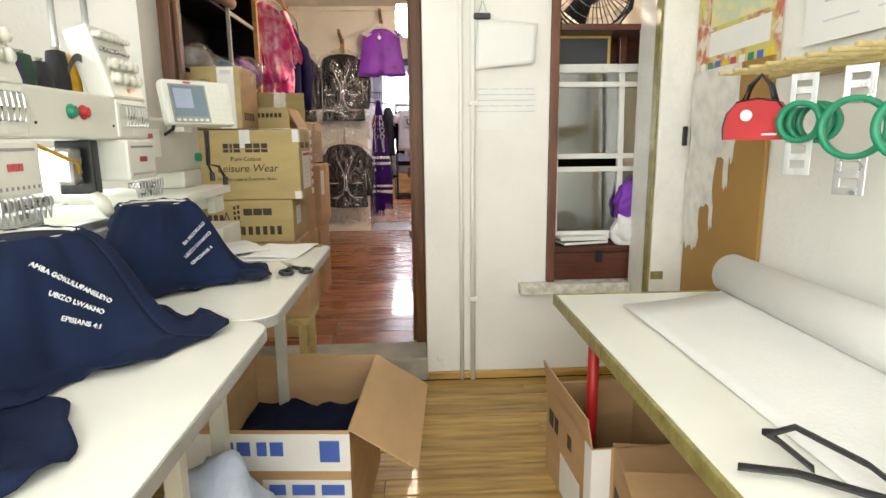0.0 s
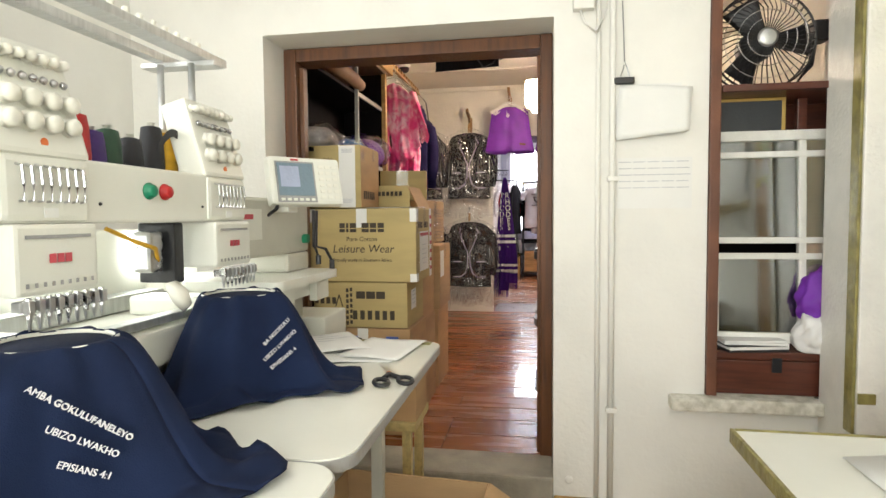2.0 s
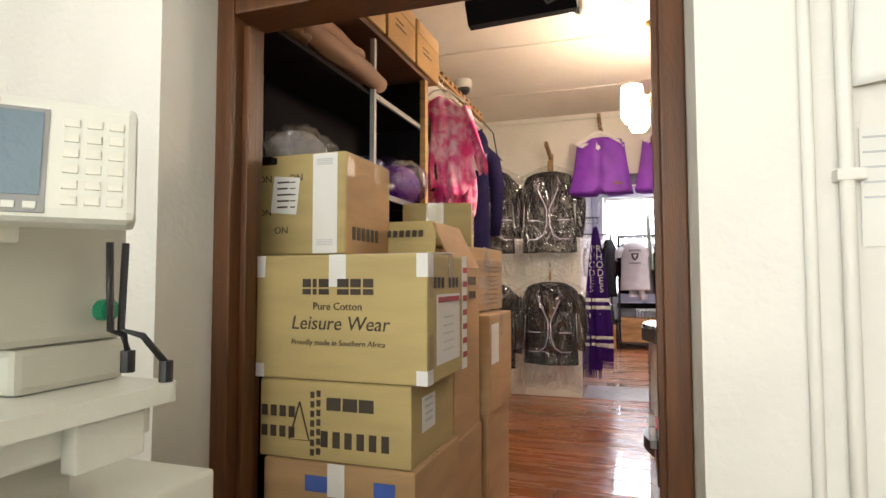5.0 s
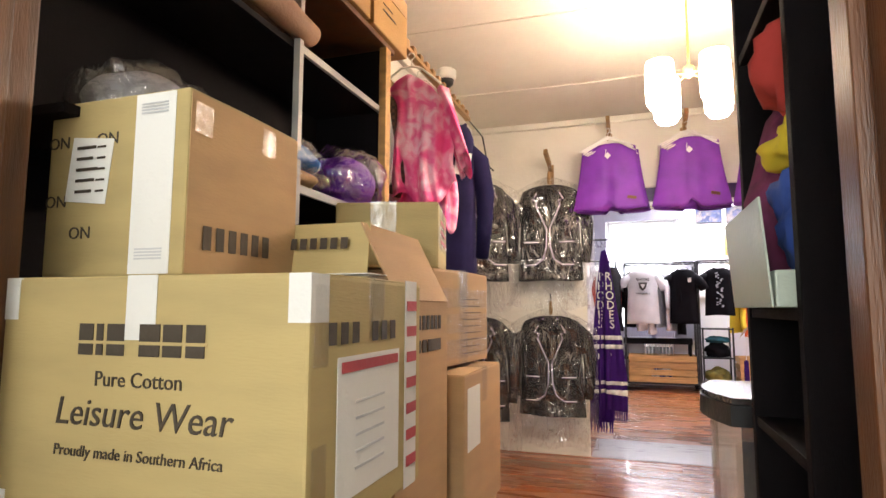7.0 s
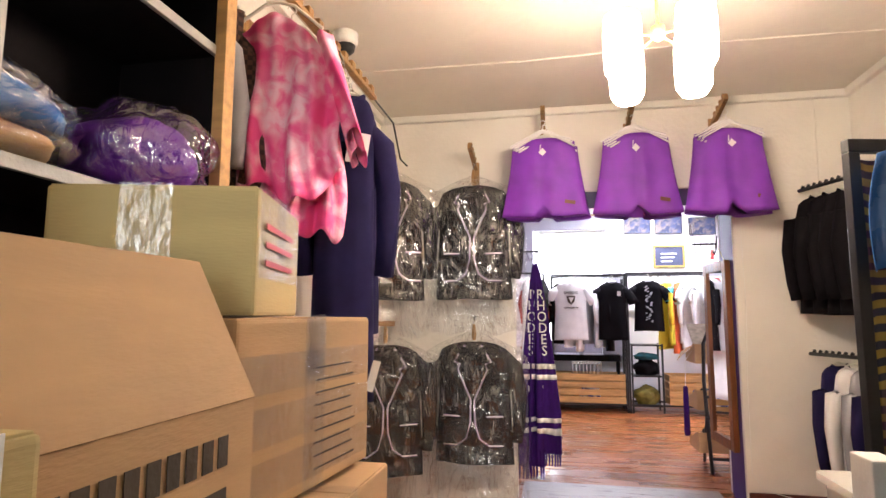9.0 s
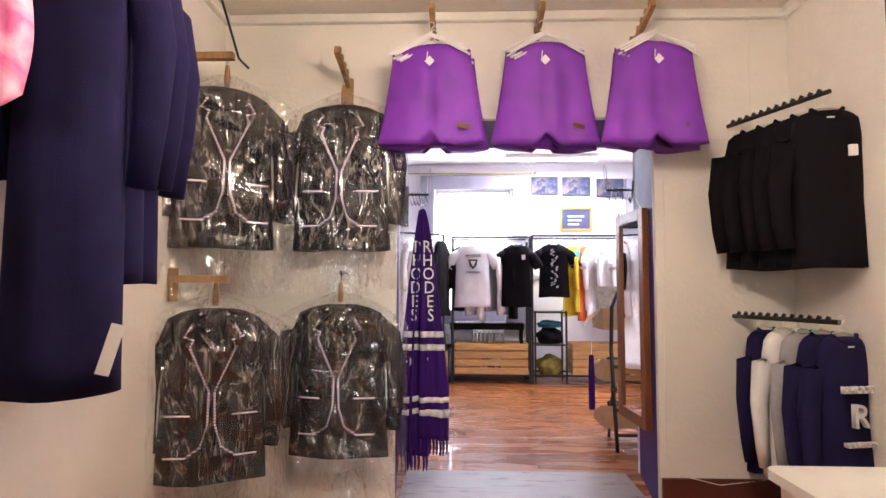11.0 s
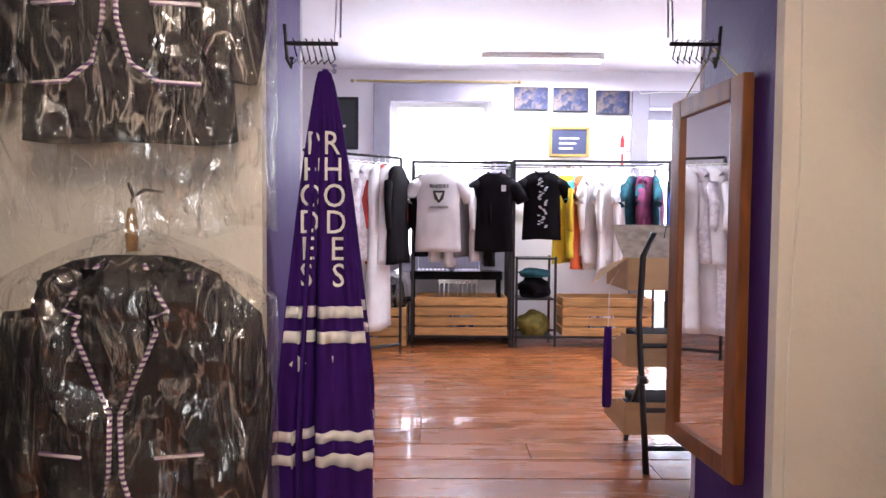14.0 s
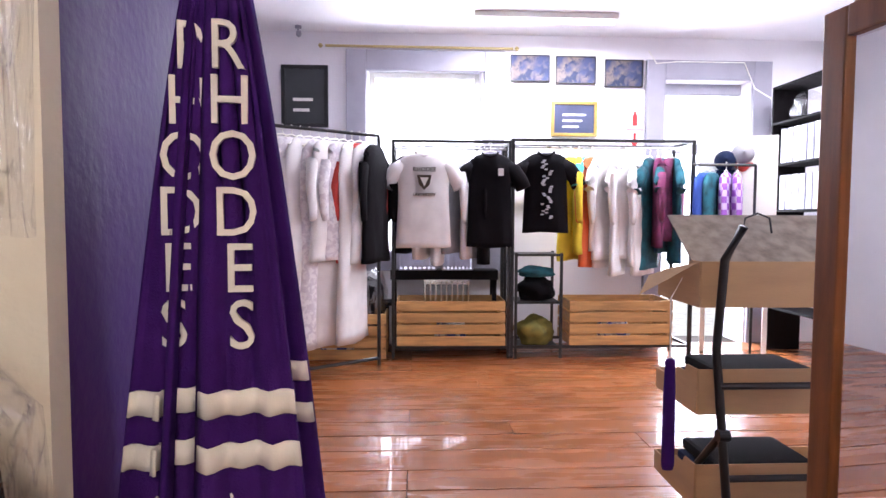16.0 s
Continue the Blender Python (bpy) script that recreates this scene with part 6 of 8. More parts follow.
def loose_shirt(m, w, h, seed, label):
    """A wide thin shirt hung by the shoulders, with deep falling folds and an uneven hem."""
    e = thing("tie_dye_shirt", m, label, "shirt", "garments on the wall rail")

    def fn(u, v, sg):
        x = (u - 0.5) * 2
        shoulder = -0.10 - 0.17 * abs(x) ** 1.5
        drop = h * (1 - 0.10 * abs(x) ** 3 + 0.05 * math.sin(5 * x + seed) + 0.025 * math.sin(13 * x + seed))
        z = shoulder - (drop + shoulder + 0.10) * v
        hw = w / 2 * (0.90 + 0.16 * v - 0.10 * max(0, v - 0.6))
        f = 0.030 * math.sin(9 * x + seed + 1.5 * v) + 0.017 * math.sin(21 * x + 2 * seed - 2 * v) + 0.020 * noise.noise(Vector((x * 3, v * 3, seed)))
        return Vector((hw * x + 0.012 * math.sin(7 * v + seed), sg * 0.035 * (1 - abs(x) ** 4) + f * (0.25 + 0.75 * v), z))

    part("front", sheet(lambda u, v: fn(u, v, -1), 54, 26, 0.002), PINKDYE, e, "", True)
    part("back", sheet(lambda u, v: fn(u, v * 0.97, 1), 54, 26, 0.002), PINKDYE, e, "", True)
    for sg in (-1, 1):
        part("sleeve", sheet(lambda u, v: Vector((sg * (w * 0.36 + 0.11 * v + 0.03 * math.sin(6.28 * u)), 0.055 * math.cos(6.28 * u) + 0.012 * math.sin(19 * u + 4 * v), -0.17 - 0.36 * v - 0.03 * math.sin(9 * u) * v)), 26, 12, 0.002), PINKDYE, e, "", True)
    add_hanger(e, w * 0.8, KNOB)
    return e


loose_shirt(pose(-1.25, 5.24, HY - 0.03, 0, 0, 14), 0.44, 0.63, 6, "pink tie-dyed shirt with loose wide sleeves")
loose_shirt(pose(-1.26, 5.35, HY - 0.05, 0, 0, 22), 0.40, 0.76, 9, "longer pink tie-dyed shirt behind the first")
for q in range(3):
    e = garment("track_top", pose(-1.18 - 0.03 * q, 5.72 + 0.13 * q, HY - 0.17, 0, 0, 22 + 6 * q), NAVYKNIT, "dark purple-navy hooded top with a white crest", "jacket", 0.25, 1.26 if q == 0 else 1.0, 0.06, sleeve=0.62, seed=11 + q, group="garments on the wall rail", hanger=KNOB, collar=NAVYKNIT)
    part("hook_wire", rod([(0, 0, 0.0), (-0.02, 0, 0.10), (-0.06, 0.03, 0.19), (-0.09, 0.04, 0.205), (-0.11, 0.05, 0.18)], 0.003, 6), STEEL, e)
    if q == 0:
        for x, z in ((0.07, -0.30), (0.02, -0.32)):
            part("crest", moved(box(-0.02, -0.001, -0.05, 0.02, 0.001, 0.05), pose(x, -0.088, z, 0, 8, 0)), WHITECLOTH, e, "white printed crest")
        part("white_tag", moved(box(-0.015, -0.001, -0.06, 0.015, 0.001, 0.06), pose(0.12, -0.09, -1.22, 0, 15, 0)), PAPER, e)

# dome camera, ceiling spots, chandelier
d = thing("dome_camera", pose(-1.40, 6.26, 2.92), "white dome security camera under the ceiling", "security camera")
part("housing", lathe(bmesh.new(), [(0.055, 0.03), (0.068, 0.02), (0.068, -0.025), (0.058, -0.045)], n=24), WHITEPAINT, d, "", True)
part("dome", lathe(bmesh.new(), [(0.054, -0.045), (0.048, -0.075), (0.025, -0.095), (0, -0.10)], n=24), BLACK, d, "smoked dome", True)
s = thing("spot_light", pose(-0.37, 5.0, 2.95), "ceiling bar with small adjustable spotlights, one lit", "spotlight")
part("bar", rod([(-0.05, -0.1, -0.035), (0.30, 0.25, -0.035)], 0.010, 8), STEEL, s)
part("canopy", lathe(bmesh.new(), [(0.04, 0), (0.045, -0.012), (0.02, -0.03)], (0.1, 0.05, 0), 18), WHITEPAINT, s, "", True)
for k, (x, y, rx) in enumerate(((-0.02, -0.06, 40), (0.02, 0.0, 10))):
    part("stem", rod([(x, y, -0.035), (x, y, -0.10)], 0.006, 6), STEEL, s)
    part("lamp_head", lathe(bmesh.new(), [(0.012, 0.03), (0.022, 0.0), (0.034, -0.05), (0.03, -0.052)], n=14, m=pose(x, y - 0.01 * k, -0.115, rx, 20 * k, 0)), STEEL, s, "", True)
    if k == 0:
        part("bulb", lathe(bmesh.new(), [(0.026, -0.046), (0.02, -0.056), (0, -0.060)], n=12, m=pose(x, y, -0.115, rx, 0, 0)), LAMPCORE, s, "lit bulb", True)
c = thing("chandelier", pose(0.06, 5.62, 2.88), "brass ceiling light with lit frosted glass shades", "ceiling light")
part("canopy", lathe(bmesh.new(), [(0.05, 0.07), (0.05, 0.06), (0.015, 0.035)], n=20), GOLD, c, "", True)
part("stem", rod([(0, 0, 0.05), (0, 0, -0.42)], 0.006, 8), GOLD, c)
part("hub", lathe(bmesh.new(), [(0.0, -0.36), (0.025, -0.37), (0.025, -0.41), (0.0, -0.43)], n=16), GOLD, c, "", True)
for k in range(4):
    a = radians(35 + 90 * k)
    x, y = 0.17 * math.cos(a), 0.17 * math.sin(a)
    part("arm", rod([(0, 0, -0.40), (x * 0.5, y * 0.5, -0.42), (x, y, -0.36)], 0.005, 8), GOLD, c)
    part("shade", lathe(bmesh.new(), [(0.02, -0.36), (0.062, -0.37), (0.066, -0.41), (0.060, -0.415), (0.067, -0.42), (0.067, -0.52), (0.060, -0.525), (0.066, -0.53), (0.064, -0.57), (0.045, -0.60), (0, -0.605)], (x, y, 0), 20), LAMPSHADE, c, "lit frosted glass shade", True)

# far wall: peg brackets with shorts, blazers
def peg_bracket(x, z):
    b = thing("peg_bracket", pose(x, 7.618, z), "notched wooden wall bracket for hangers", "bracket", "wall brackets")
    part("plate", box(-0.025, -0.018, -0.11, 0.025, 0, 0.07, 0.004), PEGWOOD, b)
    part("arm", moved(box(-0.014, -0.36, -0.015, 0.014, -0.016, 0.02, 0.003), pose(0, 0, 0.02, -12, 0, 0)), PEGWOOD, b)
    for k in range(4):
        part("peg", moved(box(-0.016, -0.34 + 0.07 * k, 0.018, 0.016, -0.315 + 0.07 * k, 0.04, 0.003), pose(0, 0, 0.02, -12, 0, 0)), PEGWOOD, b)


for k, x in enumerate((-0.385, 0.195, 0.76)):
    peg_bracket(x, 2.73)
    for q in range(2):
        shorts(pose(x + 0.012 * q, 7.30 + 0.07 * q, 2.73 - 0.01 * q, 0, 0, (-4, 2, 5)[k] + 7 * q), 1.3 * k + q, "purple shorts on the far wall")
    peg_bracket(-0.88, 2.50) if k == 0 else None
for k, (x, y, z, rz, sd) in enumerate(((-0.88, 7.46, 2.43, 0, 2), (-0.88, 7.46, 1.34, 0, 5), (-1.40, 7.14, 2.42, 30, 8), (-1.40, 7.08, 1.33, 20, 12))):
    blazer(pose(x, y, z, 0, 0, rz), sd, "blazers in plastic covers", True, 0.52 if k < 2 else 0.48, 0.80)
for z in (2.40, 1.31):
    r = thing("wall_rail", pose(-1.61, 6.95, z + 0.03), "short wooden wall arm for hangers", "rail", "wall brackets")
    part("arm", box(0, 0.10, 0.04, 0.27, 0.14, 0.075, 0.003), PEGWOOD, r)
    part("wall_plate", box(0, 0.08, -0.05, 0.012, 0.16, 0.11, 0.003), PEGWOOD, r)
wh = thing("wall_hook", pose(-0.88, 7.618, 1.42), "small black wall hook for a hanger", "hook")
part("hook", rod([(0, 0, 0.02), (0, -0.09, 0.02), (0, -0.15, 0.0), (0, -0.17, 0.03)], 0.005, 6), BLACK, wh)

# black drawstring bag under the lintel
b = thing("drawstring_bag", pose(-0.40, 3.52, 2.20, 0, 0, 4), "flat black drawstring bag with faint white lettering", "bag")
part("fabric", loft(bmesh.new(), [[Vector(p) for p in ((-0.16 - 0.03 * t, -0.10 + 0.24 * t, -0.06 - 0.01 * t + o), (0.17 + 0.0 * t, -0.10 + 0.24 * t, -0.045 + o), (0.17, -0.10 + 0.24 * t, -0.03 + o), (-0.15, -0.10 + 0.24 * t, -0.03 + o))] for t, o in ((0, 0), (0.5, -0.012), (1, 0.03))]), BLACKCLOTH, b)
bars(b, "print", pose(0, -0.101, -0.04), [(-0.08, -0.02, -0.006, -0.001), (0.0, 0.09, -0.006, -0.001)], WHITECLOTH)
part("cord", rod([(0.06, -0.1, -0.05), (0.09, -0.10, -0.09), (0.14, -0.10, -0.07), (0.17, -0.08, -0.03)], 0.004, 6), BLACK, b)
part("cord", rod([(0.16, 0.0, -0.03), (0.40, -0.09, 0.0)], 0.002, 5), STEEL, b)
part("hanging_strip", box(-0.02, 0.1, -0.03, 0.02, 0.12, 0.75), BLACK, b)

# dark shelf by the door, plastic drawers
s = thing("shelf_unit", pose(0.01, 3.66, F2), "near-black shelf unit beside the doorway, untidy bins", "shelf")
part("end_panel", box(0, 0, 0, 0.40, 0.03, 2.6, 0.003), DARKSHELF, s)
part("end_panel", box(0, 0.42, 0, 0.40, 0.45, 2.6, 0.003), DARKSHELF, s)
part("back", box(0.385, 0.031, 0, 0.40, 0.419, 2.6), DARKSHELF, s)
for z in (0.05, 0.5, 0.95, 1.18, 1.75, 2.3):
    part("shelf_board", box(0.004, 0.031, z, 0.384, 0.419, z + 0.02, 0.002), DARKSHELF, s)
b = thing("storage_bin", pose(0.0, 3.70, F2 + 1.201), "pale mint plastic bin sticking out of the shelf", "bin")
part("front", moved(box(-0.004, 0, 0, 0, 0.36, 0.18, 0.002), pose(-0.018, 0, 0, 0, -4, 0)), MINT, b)
part("tray", box(-0.015, 0.004, 0, 0.30, 0.356, 0.06, 0.004), MINT, b)
for (y, z, sx, sz, mm, lb, sd) in ((3.80, F2 + 1.265, 0.10, 0.13, BLUECLOTH, "blue cloth bundled in the bin", 3), (3.97, F2 + 1.265, 0.09, 0.20, MAROON, "maroon cloth heaped in the bin", 5), (3.82, F2 + 1.45, 0.09, 0.06, YELLOWCLOTH, "yellow cloth on the heap", 8), (3.80, F2 + 1.54, 0.10, 0.12, REDCLOTH, "red cloth on top of the heap", 13)):
    crumple("heaped_cloth", pose(0.10, y, z), sx, 0.09, sz, mm, lb, "cloth", sd, 0.3)
for k, z in enumerate((0.0, 0.5)):
    for q in range(2):
        o = thing("parts_bin", pose(-0.02, 3.70 + 0.19 * q, F2 + z + (0.071 if k == 0 else 0.021)), "dark plastic parts bin at the shelf edge" if (k + q) % 2 else "bright red plastic parts bin", "bin", "bins on the dark shelf")
        part("tub", box(0, 0, 0, 0.3, 0.17, 0.14, 0.006), (BLACK if (k + q) % 2 else REDP) if k < 2 else BLACK, o)
        part("lip", box(-0.02, 0.0, 0.12, 0.0, 0.17, 0.145, 0.004), LAMEDGE, o)
t = thing("drawer_tower", pose(0.17, 4.52, F2), "clear plastic drawer tower with dark bands and curved front", "drawers")


def bow(x0, x1, y0, y1, z0, z1):
    pts = [(x1, y0), (x1, y1)] + [(x0 + 0.05 * (1 - math.sin(math.pi * k / 10)), y1 + (y0 - y1) * k / 10) for k in range(11)]
    return loft(bmesh.new(), [[Vector((x, y, z)) for x, y in pts] for z in (z0, z1)])


for k in range(2):
    z = 0.03 + 0.47 * k
    part("drawer", bow(-0.20, 0.2, -0.19, 0.19, z, z + 0.40), CLEARBIN, t, "cloudy clear plastic drawer")
    part("drawer_contents", box(-0.12, -0.15, z + 0.02, 0.17, 0.15, z + 0.30, 0.02), GREYCLOTH, t)
    part("band", bow(-0.225, 0.22, -0.21, 0.21, z + 0.402, z + 0.455), BLACK, t, "glossy black rim")
part("foot", bow(-0.21, 0.21, -0.2, 0.2, 0, 0.028), BLACK, t)
part("top_plate", bow(-0.22, 0.215, -0.205, 0.205, 0.957, 0.972), mat("dark_glossy_top", (0.06, 0.05, 0.045), 0.2, var=0.2, scale=60), t)
for k, (x, y, w, h) in enumerate(((0.33, 4.62, 0.10, 0.08), (0.33, 4.62, 0.09, 0.06), (0.22, 4.68, 0.05, 0.10))):
    o = tagged(part("small_box", box(x - w / 2, y - 0.04, F2 + 0.973 + (0.081 if k == 1 else 0), x + w / 2, y + 0.04, F2 + 0.973 + h + (0.081 if k == 1 else 0), 0.004), PAPER), "small white cardboard box on the drawer tower", "box", "small boxes")
o = thing("counter", pose(0.95, 5.3, F2), "white-topped counter by the clothes rails", "counter")
part("worktop", rounded_top(-0.25, -0.28, 0.62, 0.9, 0.66, 0.69, 0.04), LAMINATE, o)
part("cabinet", box(-0.22, -0.25, 0, 0.60, 0.86, 0.659, 0.006), CREAM, o)

# dark framed screen with patterned cloth and a blue bag
f = thing("cloth_screen", pose(0.52, 5.33, F2 + 0.70, 0, 0, 12), "dark wooden screen hung with patterned cloth", "screen")
part("post", box(0, 0, -0.01, 0.035, 0.03, 1.10, 0.003), BLACKMETAL, f)
part("post", box(0.62, 0, -0.01, 0.655, 0.03, 1.10, 0.003), BLACKMETAL, f)
part("top_rail", box(-0.0, -0.001, 1.101, 0.655, 0.031, 1.14, 0.003), BLACKMETAL, f)
part("cloth", sheet(lambda u, v: Vector((0.045 + 0.55 * u, 0.012 + 0.012 * math.sin(26 * u), 0.0 + 1.08 * v)), 40, 10, 0.004), SHWESHWE, f, "dark cotton with golden ring patterns", True)
b = thing("blue_bag", pose(0.64, 5.31, F2 + 1.44, 0, 0, 12), "bright blue plastic bag hung on the frame", "bag")
part("film", sheet(lambda u, v: Vector((-0.10 + 0.42 * u - 0.03 * (1 - v), -0.05 + 0.03 * math.sin(11 * u + 3 * v) + 0.012 * math.sin(31 * u), 0.33 * v + 0.02 * math.sin(7 * u))), 30, 12, 0.003), BLUEPLASTIC, b, "", True)

# rails with sweaters on the right
for z, mats, lb, ht in ((2.27, (BLACKCLOTH,) * 5, "black hooded sweater with a small white crest", 0.74), (1.21, (NAVYKNIT, WHITECLOTH, GREYCLOTH, NAVYKNIT, NAVYKNIT), "sweater with printed chest lettering", 0.72)):
    r = thing("wall_rail", pose(1.27, 7.60, z), "black notched hanging rail on the wall", "rail", "clothes rails on the wall")
    part("bar", rod([(0, 0, 0), (0.20, -0.58, 0.0)], 0.012, 8), BLACK, r)
    for k in range(12):
        part("notch", rod([(0.01 + 0.0155 * k, -0.03 - 0.045 * k, 0.008), (0.014 + 0.0155 * k, -0.04 - 0.045 * k, 0.024)], 0.010, 6), BLACK, r)
    for k, mm in enumerate(mats):
        nm = {WHITECLOTH: "white", GREYCLOTH: "grey", NAVYKNIT: "navy", BLACKCLOTH: "black"}[mm]
        lab = lb if mm is BLACKCLOTH else nm + " " + lb
        g = garment("sweater", pose(1.295 + 0.036 * k + (0.06 if z > 2 else 0.09), 7.50 - 0.10 * k, z, 0, 0, (8, 4, 6, -4, -10)[k] + (22 if z < 2 else 0)), mm, lab, "sweater", 0.32 if z > 2 else 0.28, ht, 0.05, sleeve=0.56, seed=20 + k + z, group="sweaters on the wall rails", collar=mm)
        part("neck_label", box(-0.016, -0.048, -0.115, 0.016, -0.046, -0.108), WHITECLOTH, g)
        if mm is NAVYKNIT:
            for q, (s, sz) in enumerate((("RHODES", 0.045), ("R", 0.15), ("UNIVERSITY", 0.03))):
                part("print", text_bm(s, sz, pose(0.0, -0.078, -0.30 - (0.0, 0.12, 0.24)[q], 90, 0, 0), depth=0.012), WHITECLOTH, g, "pale printed lettering")
        elif mm is BLACKCLOTH:
            part("crest", box(0.06, -0.075, -0.30, 0.095, -0.06, -0.25), WHITECLOTH, g, "small white crest")
w = thing("wall_wire", pose(0.92, 7.612, F2 + 0.2), "thin white cable stapled down the wall", "cable")
part("cable", rod([(-0.02, 0, 2.0), (-0.01, 0.0, 1.2), (-0.03, 0, 0.6), (-0.03, 0, 0.12), (0.03, -0.01, 0.02), (0.25, -0.015, -0.03), (0.5, -0.01, 0.0)], 0.003, 5), WHITEPAINT, w)
w = thing("wall_wire", pose(1.3, 7.614, 2.2), "thin white conduit across the wall", "cable")
part("cable", rod([(-0.2, 0, 0.0), (0.1, 0, 0.0), (0.11, 0, 0.70)], 0.004, 5), CREAM, w)

# ---- shop ----
def hook_arm(x, y, z, label):
    a = thing("hook_arm", pose(x, y, z), label, "hook rail", "wire hook rails")
    sg = 1 if x < 0 else -1
    part("arm", rod([(0, 0, 0), (sg * 0.17, 0.0, 0.0)], 0.007, 8), BLACK, a)
    part("wall_hook", rod([(0, 0, 0.06), (sg * 0.008, 0, -0.05), (sg * 0.025, -0.02, -0.08), (sg * 0.03, -0.02, -0.05)], 0.006, 8), BLACK, a)
    for k in range(7):
        xx = sg * (0.03 + 0.02 * k)
        part("wire_hook", rod([(xx, -0.012, 0.01), (xx, 0.0, 0.012), (xx, 0.008, -0.01), (xx + 0.012 * sg, -0.004, -0.05), (xx, -0.02, -0.07), (xx - 0.006, -0.028, -0.05)], 0.0025, 5), STEEL if k % 2 else BLACK, a)
    part("wire_hanger", rod([(sg * 0.16, 0, 0.0), (sg * 0.165, 0, 0.14), (sg * 0.18, 0, 0.16), (sg * 0.178, 0, 0.02)], 0.003, 5), STEEL, a)
    return a


hook_arm(-0.60, 7.86, 1.93, "black wire hook rail holding scarves")
hook_arm(0.84, 7.95, 1.97, "black wire hook rail above the mirror")


def scarf(x0, y0, x1, y1, bottom, seed, label, letters_on=False):
    """A long knitted scarf hung by its middle: a narrow top that widens downwards."""
    top = 1.83
    e = thing("scarf", pose(-0.47, 7.84, 0), label, "scarf", "scarves on the hook rail")
    c0, c1 = Vector((x0, y0, 0)), Vector((x1, y1, 0))

    def fn(u, v, lift=0.0):
        t = 1 - v
        spread = 0.10 + 0.90 * min(1, t * 1.25) ** 0.75
        p = (c0.lerp(c1, u)) * spread
        wob = 0.012 * math.sin(9 * u + seed + 3 * t) * t + 0.008 * math.sin(21 * u + seed)
        n = Vector((c1.y - c0.y, -(c1.x - c0.x), 0)).normalized()
        p = p + n * (wob + lift)
        p.z = bottom + (top - bottom) * v - (0.02 * u if t > 0.9 else 0)
        return p

    part("cloth", sheet(fn, 16, 40, 0.006), SCARF, e, "", True)
    for z0, z1 in ((1.07, 1.105), (0.995, 1.03), (0.70, 0.73), (0.63, 0.66)):
        v0, v1 = (z0 - bottom) / (top - bottom), (z1 - bottom) / (top - bottom)
        if v0 < 0.02:
            continue
        part("stripe", sheet(lambda u, v: fn(u, v0 + (v1 - v0) * v, 0.013), 16, 2, 0.003), WHITECLOTH, e, "white knitted band", True)
    for k in range(9):
        p, q = fn((k + 0.3) / 9, 0), fn((k + 0.6) / 9, 0)
        part("fringe", rod([p + Vector((0, 0, 0.01)), p.lerp(q, 0.5) - Vector((0, 0, 0.04)), p - Vector((0, 0, 0.085))], [0.008, 0.007, 0.004], 5), SCARF, e)
    n = Vector((c1.y - c0.y, -(c1.x - c0.x), 0)).normalized()
    right = (c1 - c0).normalized()
    if letters_on:
        for k, ch in enumerate("RHODES"):
            z = 1.60 - 0.081 * k
            v = (z - bottom) / (top - bottom)
            p = fn(0.5 if seed > 4 else 0.36, v) + n * 0.016
            m = Matrix((right, Vector((0, 0, 1)), n)).transposed().to_4x4()
            m.translation = p
            part("letter", text_bm(ch, 0.102, m @ Matrix.Diagonal((0.85, 1, 1, 1)), depth=0.004), WHITECLOTH, e, "white knitted letter")
    v = (0.93 - bottom) / (top - bottom)
    if v > 0:
        m = Matrix((right, Vector((0, 0, 1)), n)).transposed().to_4x4()
        m.translation = fn(0.3, v) + n * 0.004
        part("diamond", moved(box(-0.018, -0.018, 0, 0.018, 0.018, 0.003), m @ Matrix.Rotation(radians(45), 4, "Z")), WHITECLOTH, e)
    return e


scarf(-0.11, 0.0, -0.05, -0.16, 0.44, 1, "dark purple wool scarf folded behind the others")
scarf(-0.13, -0.135, 0.05, -0.05, 0.40, 3, "dark purple wool scarf with white stripes", True)
scarf(0.0, -0.125, 0.17, -0.105, 0.50, 5, "purple wool scarf with white knitted letters and stripes", True)
scarf(-0.02, 0.06, 0.15, 0.10, 0.56, 7, "dark purple wool scarf hanging at the back")

# mirror on the side of the opening
m_ = thing("wall_mirror", pose(0.862, 7.80, 0.53, 0, 0, 4), "tall mirror in a plain reddish wood frame", "mirror")
L, H = 0.47, 1.31
part("frame_side", box(-0.02, 0, 0, 0.015, 0.07, H, 0.005), MIRRORWOOD, m_)
part("frame_side", box(-0.02, L - 0.07, 0, 0.015, L, H, 0.005), MIRRORWOOD, m_)
part("frame_rail", box(-0.02, 0.071, 0, 0.015, L - 0.071, 0.07, 0.005), MIRRORWOOD, m_)
part("frame_rail", box(-0.02, 0.071, H - 0.07, 0.015, L - 0.071, H, 0.005), MIRRORWOOD, m_)
part("glass", box(-0.006, 0.065, 0.065, 0.0, L - 0.065, H - 0.065), MIRROR, m_, "clear mirror glass")
part("cord", rod([(0.0, 0.06, H), (0.01, 0.23, H + 0.14), (0.0, 0.41, H)], 0.003, 5), PALEWOOD, m_)
part("rim", box(0.0155, 0.01, 0.01, 0.03, L - 0.01, H - 0.01, 0.003), PEGWOOD, m_)

